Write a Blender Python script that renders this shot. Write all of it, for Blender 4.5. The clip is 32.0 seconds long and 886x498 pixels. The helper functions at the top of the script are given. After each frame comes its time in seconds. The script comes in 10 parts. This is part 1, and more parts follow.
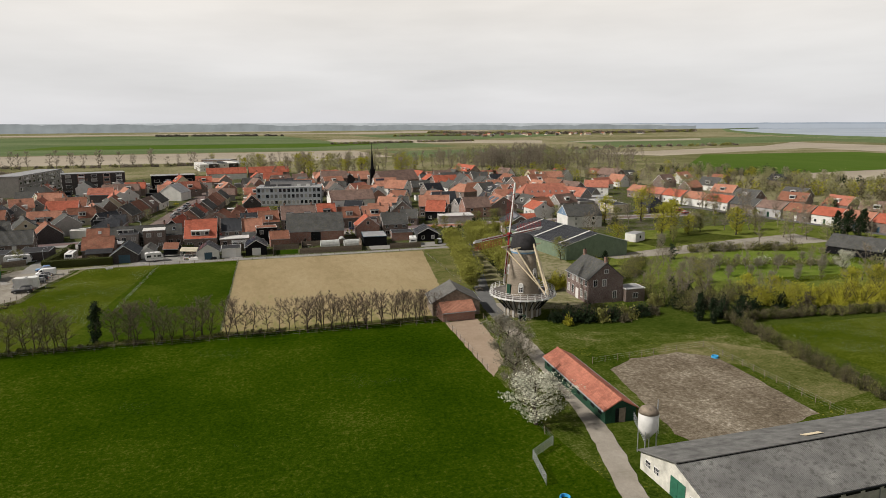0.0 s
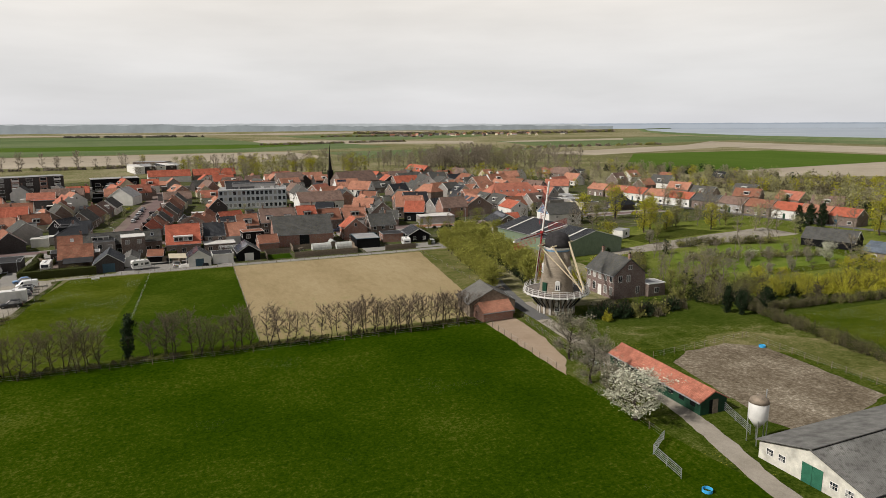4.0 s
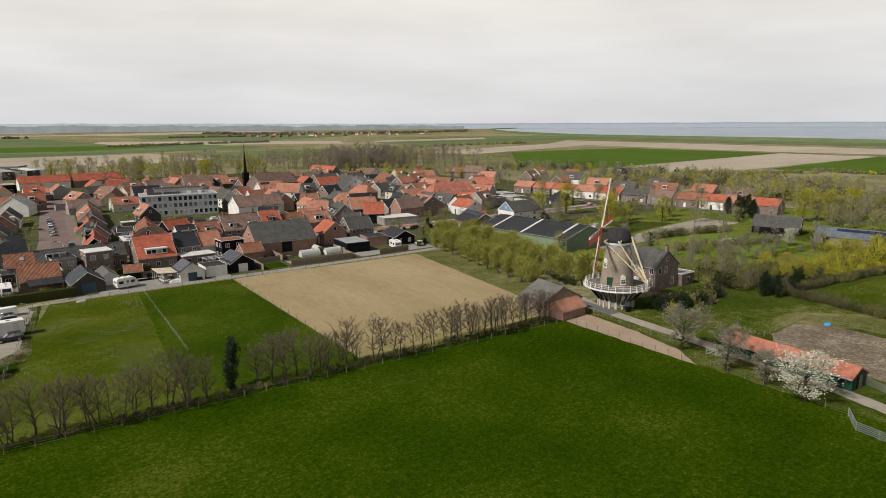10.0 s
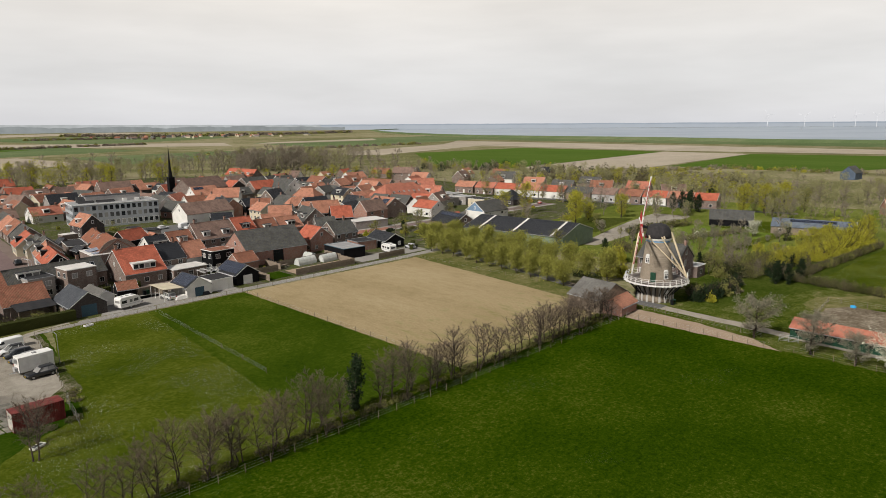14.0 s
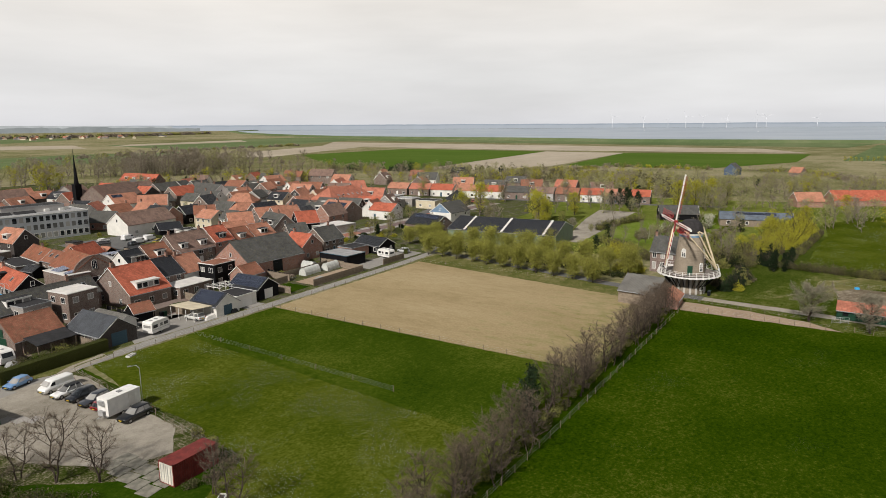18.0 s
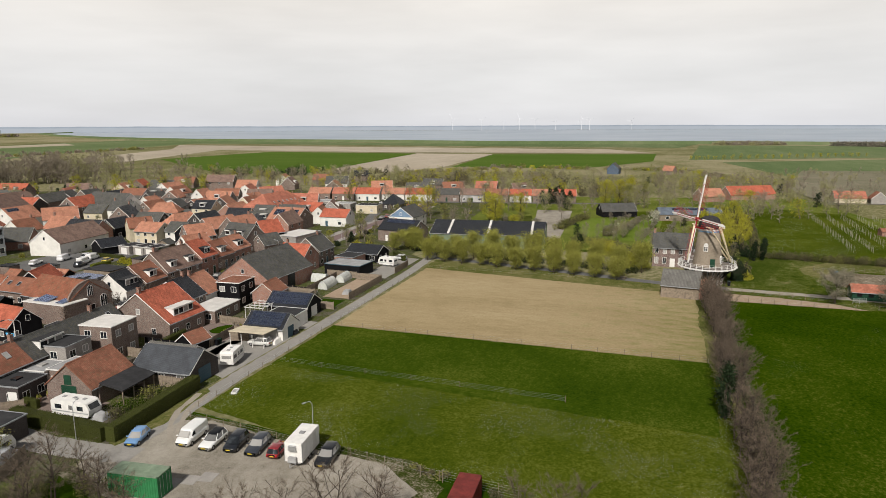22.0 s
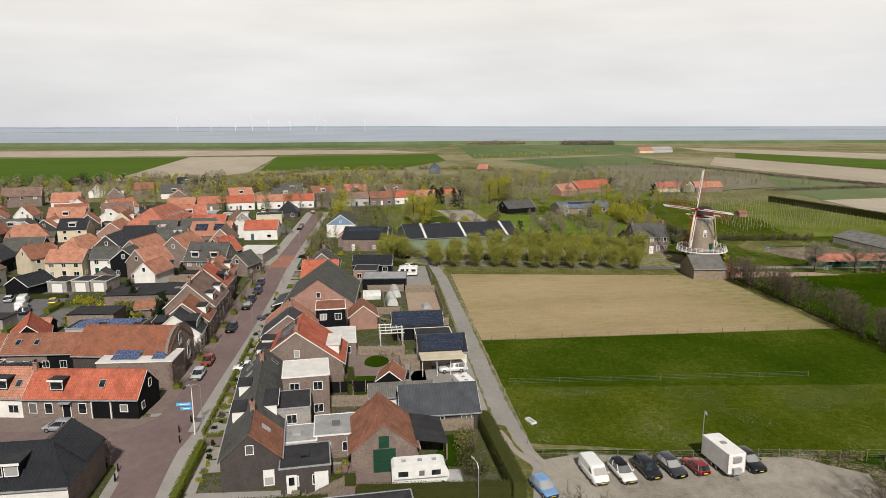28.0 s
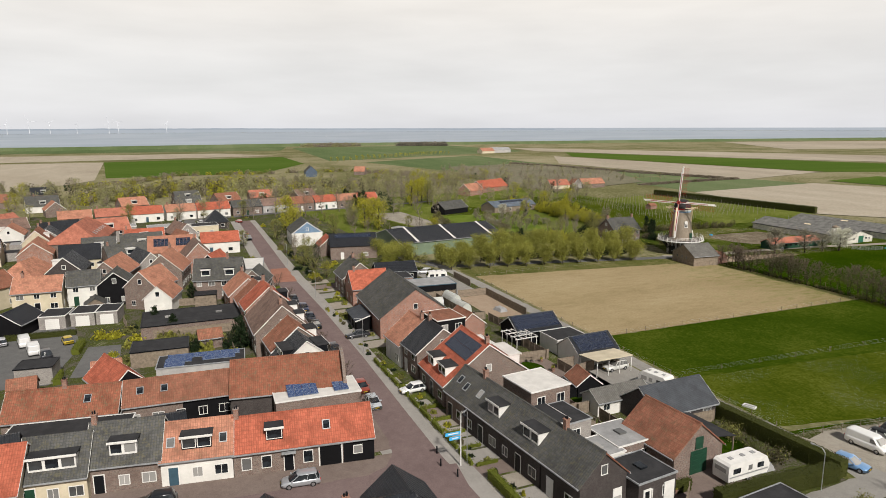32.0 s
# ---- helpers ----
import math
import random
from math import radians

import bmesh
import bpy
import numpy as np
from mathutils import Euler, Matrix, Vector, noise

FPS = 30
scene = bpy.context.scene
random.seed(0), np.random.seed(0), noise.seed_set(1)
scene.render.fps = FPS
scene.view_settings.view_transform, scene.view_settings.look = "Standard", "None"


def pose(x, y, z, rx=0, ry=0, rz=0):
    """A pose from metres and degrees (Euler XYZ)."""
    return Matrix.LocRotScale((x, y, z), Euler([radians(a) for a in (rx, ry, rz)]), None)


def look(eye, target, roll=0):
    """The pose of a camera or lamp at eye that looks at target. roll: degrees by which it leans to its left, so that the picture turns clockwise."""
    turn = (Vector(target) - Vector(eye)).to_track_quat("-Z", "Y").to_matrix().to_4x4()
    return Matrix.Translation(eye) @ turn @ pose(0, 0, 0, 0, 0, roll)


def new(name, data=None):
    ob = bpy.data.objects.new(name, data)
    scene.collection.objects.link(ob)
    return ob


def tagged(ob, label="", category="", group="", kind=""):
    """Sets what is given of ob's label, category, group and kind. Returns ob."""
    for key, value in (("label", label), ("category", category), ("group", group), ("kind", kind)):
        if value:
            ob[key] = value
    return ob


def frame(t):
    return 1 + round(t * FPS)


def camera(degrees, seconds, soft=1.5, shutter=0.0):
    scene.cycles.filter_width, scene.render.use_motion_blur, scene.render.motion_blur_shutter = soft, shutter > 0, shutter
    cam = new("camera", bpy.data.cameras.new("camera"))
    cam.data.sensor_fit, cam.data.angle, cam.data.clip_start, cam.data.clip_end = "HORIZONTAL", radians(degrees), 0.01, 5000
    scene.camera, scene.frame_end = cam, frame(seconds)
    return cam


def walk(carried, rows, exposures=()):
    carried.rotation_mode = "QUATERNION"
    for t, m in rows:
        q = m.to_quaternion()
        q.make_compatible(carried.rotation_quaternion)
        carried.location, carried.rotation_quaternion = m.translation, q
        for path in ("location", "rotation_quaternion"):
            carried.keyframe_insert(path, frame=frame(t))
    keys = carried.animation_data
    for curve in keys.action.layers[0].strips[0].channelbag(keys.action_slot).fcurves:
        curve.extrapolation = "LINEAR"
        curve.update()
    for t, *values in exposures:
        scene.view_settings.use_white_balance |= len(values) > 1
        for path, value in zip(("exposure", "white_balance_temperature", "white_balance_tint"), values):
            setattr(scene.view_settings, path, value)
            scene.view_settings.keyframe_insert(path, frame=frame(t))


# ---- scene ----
cam = camera(68.68, 32.0, soft=0.4)
METRES, EYE, TILT, LEAN, TURN = 323.4, 38.66, 1.045, -0.774, -14.8
ROWS = [
    (0.0, 0.0, 0.0, 0.0, -0.24, -11.91, 1.14),
    (0.5, -0.0079, 0.0006, 0.0001, -1.02, -11.92, 1.13),
    (1.0, -0.016, 0.0013, 0.0002, -1.79, -11.93, 1.12),
    (1.5, -0.0243, 0.0021, 0.0003, -2.6, -11.95, 1.12),
    (2.0, -0.0327, 0.0032, 0.0005, -3.45, -11.98, 1.14),
    (2.5, -0.0416, 0.0043, 0.0004, -4.31, -11.98, 1.09),
    (3.0, -0.0506, 0.0056, 0.0005, -5.2, -11.99, 1.1),
    (3.5, -0.0599, 0.007, 0.0004, -6.1, -11.99, 1.08),
    (5.5, -0.0999, 0.0152, 0.0003, -10.04, -12.03, 0.94),
    (6.0, -0.1102, 0.0179, 0.0002, -11.06, -12.06, 0.93),
    (6.5, -0.1207, 0.021, 0.0002, -12.12, -12.08, 0.91),
    (7.0, -0.1315, 0.0244, 0.0002, -13.23, -12.1, 0.89),
    (7.5, -0.1423, 0.028, 0.0002, -14.35, -12.12, 0.86),
    (8.0, -0.1533, 0.0321, 0.0003, -15.45, -12.14, 0.83),
    (8.5, -0.1642, 0.0365, 0.0005, -16.6, -12.15, 0.84),
    (9.0, -0.1755, 0.0411, 0.0006, -17.79, -12.16, 0.8),
    (9.5, -0.1869, 0.0461, 0.0007, -18.97, -12.17, 0.78),
    (10.0, -0.1982, 0.0515, 0.0009, -20.18, -12.19, 0.76),
    (10.5, -0.2097, 0.0572, 0.001, -21.45, -12.19, 0.74),
    (11.0, -0.2213, 0.0632, 0.0011, -22.69, -12.21, 0.74),
    (11.5, -0.233, 0.0696, 0.001, -23.99, -12.2, 0.71),
    (12.0, -0.2448, 0.0765, 0.001, -25.33, -12.2, 0.68),
    (12.5, -0.2567, 0.0837, 0.0012, -26.68, -12.22, 0.66),
    (13.0, -0.2687, 0.0913, 0.0011, -28.08, -12.22, 0.63),
    (13.5, -0.2805, 0.0993, 0.0012, -29.5, -12.23, 0.61),
    (14.0, -0.2924, 0.1077, 0.0012, -30.9, -12.23, 0.59),
    (14.5, -0.3044, 0.1165, 0.0012, -32.33, -12.23, 0.56),
    (16.5, -0.3517, 0.1571, 0.0014, -38.39, -12.24, 0.41),
    (17.0, -0.3635, 0.1684, 0.0015, -39.97, -12.25, 0.34),
    (17.5, -0.3751, 0.1801, 0.0015, -41.59, -12.22, 0.29),
    (18.0, -0.3858, 0.1915, 0.0016, -43.15, -12.23, 0.26),
    (18.5, -0.3971, 0.2042, 0.0016, -44.81, -12.21, 0.2),
    (19.0, -0.4081, 0.2175, 0.0014, -46.5, -12.18, 0.15),
    (19.5, -0.419, 0.2315, 0.0016, -48.24, -12.19, 0.07),
    (20.0, -0.4298, 0.2457, 0.0016, -49.97, -12.16, 0.03),
    (20.5, -0.4401, 0.2608, 0.0018, -51.76, -12.14, -0.03),
    (21.0, -0.4501, 0.2764, 0.0019, -53.56, -12.12, -0.08),
    (21.5, -0.4596, 0.2923, 0.002, -55.39, -12.09, -0.11),
    (22.0, -0.4689, 0.3087, 0.0021, -57.25, -12.06, -0.18),
    (22.5, -0.4778, 0.3255, 0.002, -59.11, -12.04, -0.23),
    (23.0, -0.486, 0.3429, 0.0019, -61.0, -12.02, -0.26),
    (23.5, -0.4936, 0.3608, 0.0017, -62.92, -11.99, -0.32),
    (24.0, -0.501, 0.379, 0.0016, -64.82, -11.95, -0.37),
    (24.5, -0.5077, 0.3976, 0.0015, -66.76, -11.92, -0.39),
    (25.0, -0.5139, 0.4165, 0.0013, -68.73, -11.88, -0.43),
    (25.5, -0.5195, 0.4359, 0.0009, -70.66, -11.85, -0.46),
    (27.5, -0.5371, 0.5174, 0.0006, -78.87, -11.81, -0.67),
    (28.0, -0.5395, 0.5385, 0.0002, -80.91, -11.77, -0.71),
    (28.5, -0.5411, 0.56, -0.0001, -83.01, -11.74, -0.75),
    (29.0, -0.542, 0.5817, -0.0004, -85.12, -11.7, -0.79),
    (29.5, -0.5421, 0.6033, -0.0008, -87.18, -11.64, -0.81),
    (30.0, -0.5414, 0.6248, -0.0011, -89.26, -11.59, -0.83),
    (30.5, -0.5398, 0.6463, -0.0017, -91.36, -11.53, -0.85),
    (31.0, -0.5375, 0.6677, -0.0022, -93.39, -11.46, -0.88),
    (31.5, -0.5344, 0.6891, -0.0028, -95.46, -11.41, -0.89),
    (32.0, -0.5305, 0.7101, -0.0037, -97.52, -11.36, -0.9),
]
walk(cam, [(t, pose(0, 0, EYE, TILT, LEAN, TURN) @ pose(METRES * x, METRES * y, METRES * z, 90 + pitch, roll, yaw)) for t, x, y, z, yaw, pitch, roll in ROWS], [(0, 0.05), (12, 0.06), (22, 0.12), (32, 0.14)])

# ---- world, sun ----
SUN_FROM = Vector((-0.92, -0.02, 0.82)).normalized()
world = bpy.data.worlds.new("sky")
scene.world = world
world.use_nodes = True
wn, wl = world.node_tree.nodes, world.node_tree.links
wn.clear()
w_out, w_bg = wn.new("ShaderNodeOutputWorld"), wn.new("ShaderNodeBackground")
w_sky = wn.new("ShaderNodeTexSky")
w_sky.sky_type, w_sky.sun_disc = "NISHITA", False
w_sky.sun_elevation = math.asin(SUN_FROM.z)
w_sky.sun_rotation = math.atan2(SUN_FROM.x, SUN_FROM.y)
w_co, w_sep = wn.new("ShaderNodeTexCoord"), wn.new("ShaderNodeSeparateXYZ")
wl.new(w_co.outputs["Generated"], w_sep.inputs[0])
w_ramp = wn.new("ShaderNodeValToRGB")
w_ramp.color_ramp.elements[0].position, w_ramp.color_ramp.elements[0].color = 0.0, (6.5, 6.5, 6.75, 1)
w_ramp.color_ramp.elements[1].position, w_ramp.color_ramp.elements[1].color = 0.30, (8.2, 7.6, 6.9, 1)
for at, col in ((0.07, (6.95, 6.8, 6.75, 1)), (0.17, (7.85, 7.4, 6.85, 1)), (0.42, (3.0, 2.95, 2.95, 1)), (1.0, (1.3, 1.4, 1.65, 1))):
    w_ramp.color_ramp.elements.new(at).color = col
wl.new(w_sep.outputs["Z"], w_ramp.inputs[0])
w_map, w_noise = wn.new("ShaderNodeMapping"), wn.new("ShaderNodeTexNoise")
w_map.inputs["Scale"].default_value = (2.0, 2.0, 11.0)
w_noise.inputs["Scale"].default_value, w_noise.inputs["Detail"].default_value = 1.6, 5.0
wl.new(w_co.outputs["Generated"], w_map.inputs[0])
wl.new(w_map.outputs[0], w_noise.inputs["Vector"])
w_cl = wn.new("ShaderNodeMapRange")
w_cl.inputs["From Min"].default_value, w_cl.inputs["From Max"].default_value = 0.3, 0.7
w_cl.inputs["To Min"].default_value, w_cl.inputs["To Max"].default_value = 0.9, 1.06
wl.new(w_noise.outputs["Fac"], w_cl.inputs["Value"])
w_mul = wn.new("ShaderNodeVectorMath")
w_mul.operation = "SCALE"
wl.new(w_ramp.outputs["Color"], w_mul.inputs[0])
wl.new(w_cl.outputs[0], w_mul.inputs["Scale"])
w_mix = wn.new("ShaderNodeMix")
w_mix.data_type = "RGBA"
w_mix.inputs["Factor"].default_value = 0.93
wl.new(w_sky.outputs[0], w_mix.inputs["A"])
wl.new(w_mul.outputs[0], w_mix.inputs["B"])
wl.new(w_mix.outputs["Result"], w_bg.inputs["Color"])
w_bg.inputs["Strength"].default_value = 0.108
wl.new(w_bg.outputs[0], w_out.inputs[0])

sun = new("sun", bpy.data.lights.new("sun", "SUN"))
sun.data.energy, sun.data.angle, sun.data.color = 5.0, radians(3), (1.0, 0.945, 0.87)
sun.matrix_world = look(SUN_FROM * 300, (0, 0, 0))


# ---- materials ----
def mat_base(name, rough=0.8, metal=0.0):
    m = bpy.data.materials.new(name)
    m.use_nodes = True
    n, l = m.node_tree.nodes, m.node_tree.links
    b = n["Principled BSDF"]
    b.inputs["Roughness"].default_value, b.inputs["Metallic"].default_value = rough, metal
    b.inputs["Specular IOR Level"].default_value = 0.15
    return m, n, l, b


def noise_node(n, l, vec, scale, detail=4.0, rough=0.6):
    t = n.new("ShaderNodeTexNoise")
    t.inputs["Scale"].default_value, t.inputs["Detail"].default_value, t.inputs["Roughness"].default_value = scale, detail, rough
    l.new(vec, t.inputs["Vector"])
    return t.outputs["Fac"]


def ramp(n, l, fac, stops):
    r = n.new("ShaderNodeValToRGB")
    e = r.color_ramp.elements
    e[0].position, e[0].color = stops[0][0], (*stops[0][1], 1)
    e[1].position, e[1].color = stops[-1][0], (*stops[-1][1], 1)
    for p, c in stops[1:-1]:
        e.new(p).color = (*c, 1)
    l.new(fac, r.inputs[0])
    return r.outputs["Color"]


def mixed(n, l, fac, a, b, mode="MIX"):
    m = n.new("ShaderNodeMix")
    m.data_type, m.blend_type = "RGBA", mode
    for sock, v in ((m.inputs["Factor"], fac), (m.inputs["A"], a), (m.inputs["B"], b)):
        if isinstance(v, (int, float)):
            sock.default_value = v
        elif isinstance(v, tuple):
            sock.default_value = (*v, 1)
        else:
            l.new(v, sock)
    return m.outputs["Result"]


def span(n, l, v, a, b, c=0.0, d=1.0):
    r = n.new("ShaderNodeMapRange")
    for k, x in zip(("From Min", "From Max", "To Min", "To Max"), (a, b, c, d)):
        r.inputs[k].default_value = x
    l.new(v, r.inputs["Value"])
    return r.outputs[0]


def bump(n, l, b, height, strength=0.4, dist=0.03):
    k = n.new("ShaderNodeBump")
    k.inputs["Strength"].default_value, k.inputs["Distance"].default_value = strength, dist
    l.new(height, k.inputs["Height"])
    l.new(k.outputs[0], b.inputs["Normal"])


def scaled(c, f):
    return tuple(min(1.0, v * f) for v in c)


def plain(name, c, rough=0.6, metal=0.0, var=0.25, scale=1.5):
    """Painted or cast surface with dirt at two scales."""
    m, n, l, b = mat_base(name, rough, metal)
    v = n.new("ShaderNodeTexCoord").outputs["Object"]
    f = noise_node(n, l, v, scale)
    g = noise_node(n, l, v, scale * 9)
    base = ramp(n, l, f, [(0.3, scaled(c, 1 - var)), (0.7, scaled(c, 1 + var * 0.5))])
    l.new(mixed(n, l, span(n, l, g, 0.45, 0.75, 0, var), base, scaled(c, 0.55)), b.inputs["Base Color"])
    bump(n, l, b, g, 0.15, 0.01)
    return m


def roof_tiles(name, c, moss=0.2, w=0.26, h=0.34):
    """Clay or slate roof: courses of tiles with colour change tile by tile, moss and weathering."""
    m, n, l, b = mat_base(name, 0.8)
    b.inputs["Specular IOR Level"].default_value = 0.08
    co = n.new("ShaderNodeTexCoord").outputs["Object"]
    k = n.new("ShaderNodeTexBrick")
    k.offset = 0.0
    k.inputs["Scale"].default_value = 1.0
    k.inputs["Brick Width"].default_value, k.inputs["Row Height"].default_value = w, h
    k.inputs["Mortar Size"].default_value, k.inputs["Mortar Smooth"].default_value = 0.03, 0.6
    k.inputs["Color1"].default_value, k.inputs["Color2"].default_value = (*scaled(c, 1.2), 1), (*scaled(c, 0.86), 1)
    k.inputs["Mortar"].default_value = (*scaled(c, 0.72), 1)
    l.new(co, k.inputs["Vector"])
    f = noise_node(n, l, co, 0.45, 9, 0.8)
    g = noise_node(n, l, co, 2.2, 7, 0.8)
    oi = n.new("ShaderNodeObjectInfo").outputs["Random"]
    col = mixed(n, l, span(n, l, f, 0.44, 0.6, 0, 0.85), k.outputs["Color"], scaled(c, 0.5))
    col = mixed(n, l, span(n, l, g, 0.5, 0.7, 0, moss * 2.2), col, (0.125, 0.115, 0.07))
    col = mixed(n, l, span(n, l, oi, 0, 1, 0, 0.3), col, scaled(c, 0.55))
    l.new(col, b.inputs["Base Color"])
    wv = n.new("ShaderNodeTexWave")
    wv.wave_type, wv.bands_direction = "BANDS", "X"
    wv.inputs["Scale"].default_value = 0.314 / w
    l.new(co, wv.inputs["Vector"])
    bump(n, l, b, mixed(n, l, 0.5, wv.outputs["Color"], k.outputs["Fac"], "SUBTRACT"), 0.6, 0.05)
    return m


def ribbed(name, c, pitch=0.2, moss=0.2):
    """Profiled roof sheets: ribs down the slope, rows of sheets, streaks and lichen."""
    m, n, l, b = mat_base(name, 0.75)
    co = n.new("ShaderNodeTexCoord").outputs["Object"]
    wv = n.new("ShaderNodeTexWave")
    wv.bands_direction = "X"
    wv.inputs["Scale"].default_value = 0.314 / pitch
    l.new(co, wv.inputs["Vector"])
    f, g = noise_node(n, l, co, 0.5, 6, 0.7), noise_node(n, l, co, 2.4, 5, 0.7)
    col = ramp(n, l, f, [(0.35, scaled(c, 0.75)), (0.65, scaled(c, 1.2))])
    col = mixed(n, l, span(n, l, wv.outputs["Fac"], 0.1, 0.5, 0.5, 0), col, scaled(c, 0.5))
    col = mixed(n, l, span(n, l, g, 0.5, 0.7, 0, moss), col, scaled(c, 1.7))
    l.new(col, b.inputs["Base Color"])
    bump(n, l, b, wv.outputs["Fac"], 0.6, 0.05)
    return m


def brickwork(name, c, mortar=(0.32, 0.3, 0.27)):
    c, mortar = scaled(c, 0.94), scaled(mortar, 0.86)
    m, n, l, b = mat_base(name, 0.85)
    co = n.new("ShaderNodeTexCoord").outputs["Object"]
    s = n.new("ShaderNodeSeparateXYZ")
    l.new(co, s.inputs[0])
    a = n.new("ShaderNodeMath")
    l.new(s.outputs[0], a.inputs[0]), l.new(s.outputs[1], a.inputs[1])
    v = n.new("ShaderNodeCombineXYZ")
    l.new(a.outputs[0], v.inputs[0]), l.new(s.outputs[2], v.inputs[1])
    k = n.new("ShaderNodeTexBrick")
    k.inputs["Scale"].default_value = 1.0
    k.inputs["Brick Width"].default_value, k.inputs["Row Height"].default_value = 0.22, 0.065
    k.inputs["Mortar Size"].default_value = 0.008
    k.inputs["Color1"].default_value, k.inputs["Color2"].default_value = (*scaled(c, 1.25), 1), (*scaled(c, 0.7), 1)
    k.inputs["Mortar"].default_value = (*mortar, 1)
    l.new(v.outputs[0], k.inputs["Vector"])
    f = noise_node(n, l, co, 0.5, 5)
    g = noise_node(n, l, co, 2.6, 4)
    col = mixed(n, l, span(n, l, f, 0.4, 0.75, 0, 0.6), k.outputs["Color"], scaled(c, 0.62))
    col = mixed(n, l, span(n, l, g, 0.55, 0.8, 0, 0.5), col, scaled(c, 1.5))
    l.new(col, b.inputs["Base Color"])
    bump(n, l, b, k.outputs["Fac"], 0.25, -0.01)
    return m


def soil(name, stops, big=0.05, mid=0.5, fine=6.0, bump_d=0.12, stripes=None, specks=None, streak=(1, 1, 1), weeds=None):
    """Ground cover in world coordinates: stops run over a mix of three noises; specks: (colour, scale, threshold, patch scale)."""
    stops = [(p, scaled(c, 0.78)) for p, c in stops]
    m, n, l, b = mat_base(name, 0.95)
    b.inputs["Specular IOR Level"].default_value = 0.0
    co = n.new("ShaderNodeTexCoord").outputs["Object"]
    mp = n.new("ShaderNodeMapping")
    mp.inputs["Scale"].default_value = streak
    l.new(co, mp.inputs[0])
    a, c, d = noise_node(n, l, mp.outputs[0], big, 4), noise_node(n, l, mp.outputs[0], mid, 5, 0.7), noise_node(n, l, co, fine, 3, 0.7)
    h = mixed(n, l, 0.36, mixed(n, l, 0.45, a, c), d)
    col = ramp(n, l, h, stops)
    if weeds:
        sep = n.new("ShaderNodeSeparateXYZ")
        l.new(co, sep.inputs[0])
        far_end = span(n, l, sep.outputs[1], 124, 160, 0.34, 0.0)
        add = n.new("ShaderNodeMath")
        l.new(far_end, add.inputs[0]), l.new(span(n, l, c, 0.3, 0.7, -0.25, 0.25), add.inputs[1])
        col = mixed(n, l, span(n, l, add.outputs[0], 0.15, 0.6), col, weeds)
    if stripes:
        ang, period, dark, amount = stripes
        r = n.new("ShaderNodeMapping")
        r.inputs["Rotation"].default_value = (0, 0, radians(ang))
        l.new(co, r.inputs[0])
        wv = n.new("ShaderNodeTexWave")
        wv.inputs["Scale"].default_value, wv.inputs["Distortion"].default_value, wv.inputs["Detail"].default_value = 0.314 / period, 1.2, 2
        l.new(r.outputs[0], wv.inputs["Vector"])
        col = mixed(n, l, span(n, l, wv.outputs["Fac"], 0.2, 0.9, 0, amount), col, dark)
    if specks:
        sc, size, edge, patch = specks
        v = n.new("ShaderNodeTexVoronoi")
        v.inputs["Scale"].default_value = size
        l.new(co, v.inputs["Vector"])
        p = noise_node(n, l, co, patch, 4)
        near = span(n, l, v.outputs["Distance"], 0.10, 0.22, 1, 0)
        mask = n.new("ShaderNodeMath")
        mask.operation = "MULTIPLY"
        l.new(near, mask.inputs[0]), l.new(span(n, l, p, edge, edge + 0.12), mask.inputs[1])
        col = mixed(n, l, mask.outputs[0], col, sc)
    l.new(col, b.inputs["Base Color"])
    bump(n, l, b, d, 0.3, bump_d)
    return m


def leafy(name, c, spread=0.35):
    m, n, l, b = mat_base(name, 0.7)
    g = n.new("ShaderNodeNewGeometry").outputs["Random Per Island"]
    o = n.new("ShaderNodeObjectInfo").outputs["Random"]
    col = ramp(n, l, g, [(0.0, scaled(c, 1 - spread)), (0.6, c), (1.0, scaled(c, 1 + spread * 1.4))])
    col = mixed(n, l, span(n, l, o, 0, 1, 0, 0.35), col, scaled(c, 0.6))
    l.new(col, b.inputs["Base Color"])
    tr, mx = n.new("ShaderNodeBsdfTranslucent"), n.new("ShaderNodeMixShader")
    l.new(col, tr.inputs["Color"])
    mx.inputs["Fac"].default_value = 0.3
    l.new(b.outputs[0], mx.inputs[1]), l.new(tr.outputs[0], mx.inputs[2])
    l.new(mx.outputs[0], n["Material Output"].inputs["Surface"])
    return m


def glassy(name, c=(0.008, 0.010, 0.012)):
    m, n, l, b = mat_base(name, 0.08)
    v = n.new("ShaderNodeTexCoord").outputs["Object"]
    o = n.new("ShaderNodeObjectInfo").outputs["Random"]
    f = noise_node(n, l, v, 0.9, 2)
    col = mixed(n, l, span(n, l, f, 0.45, 0.6), c, scaled(c, 2.5))
    l.new(mixed(n, l, span(n, l, o, 0.5, 0.95, 0, 0.75), col, (0.40, 0.39, 0.37)), b.inputs["Base Color"])
    b.inputs["Specular IOR Level"].default_value = 0.4
    return m


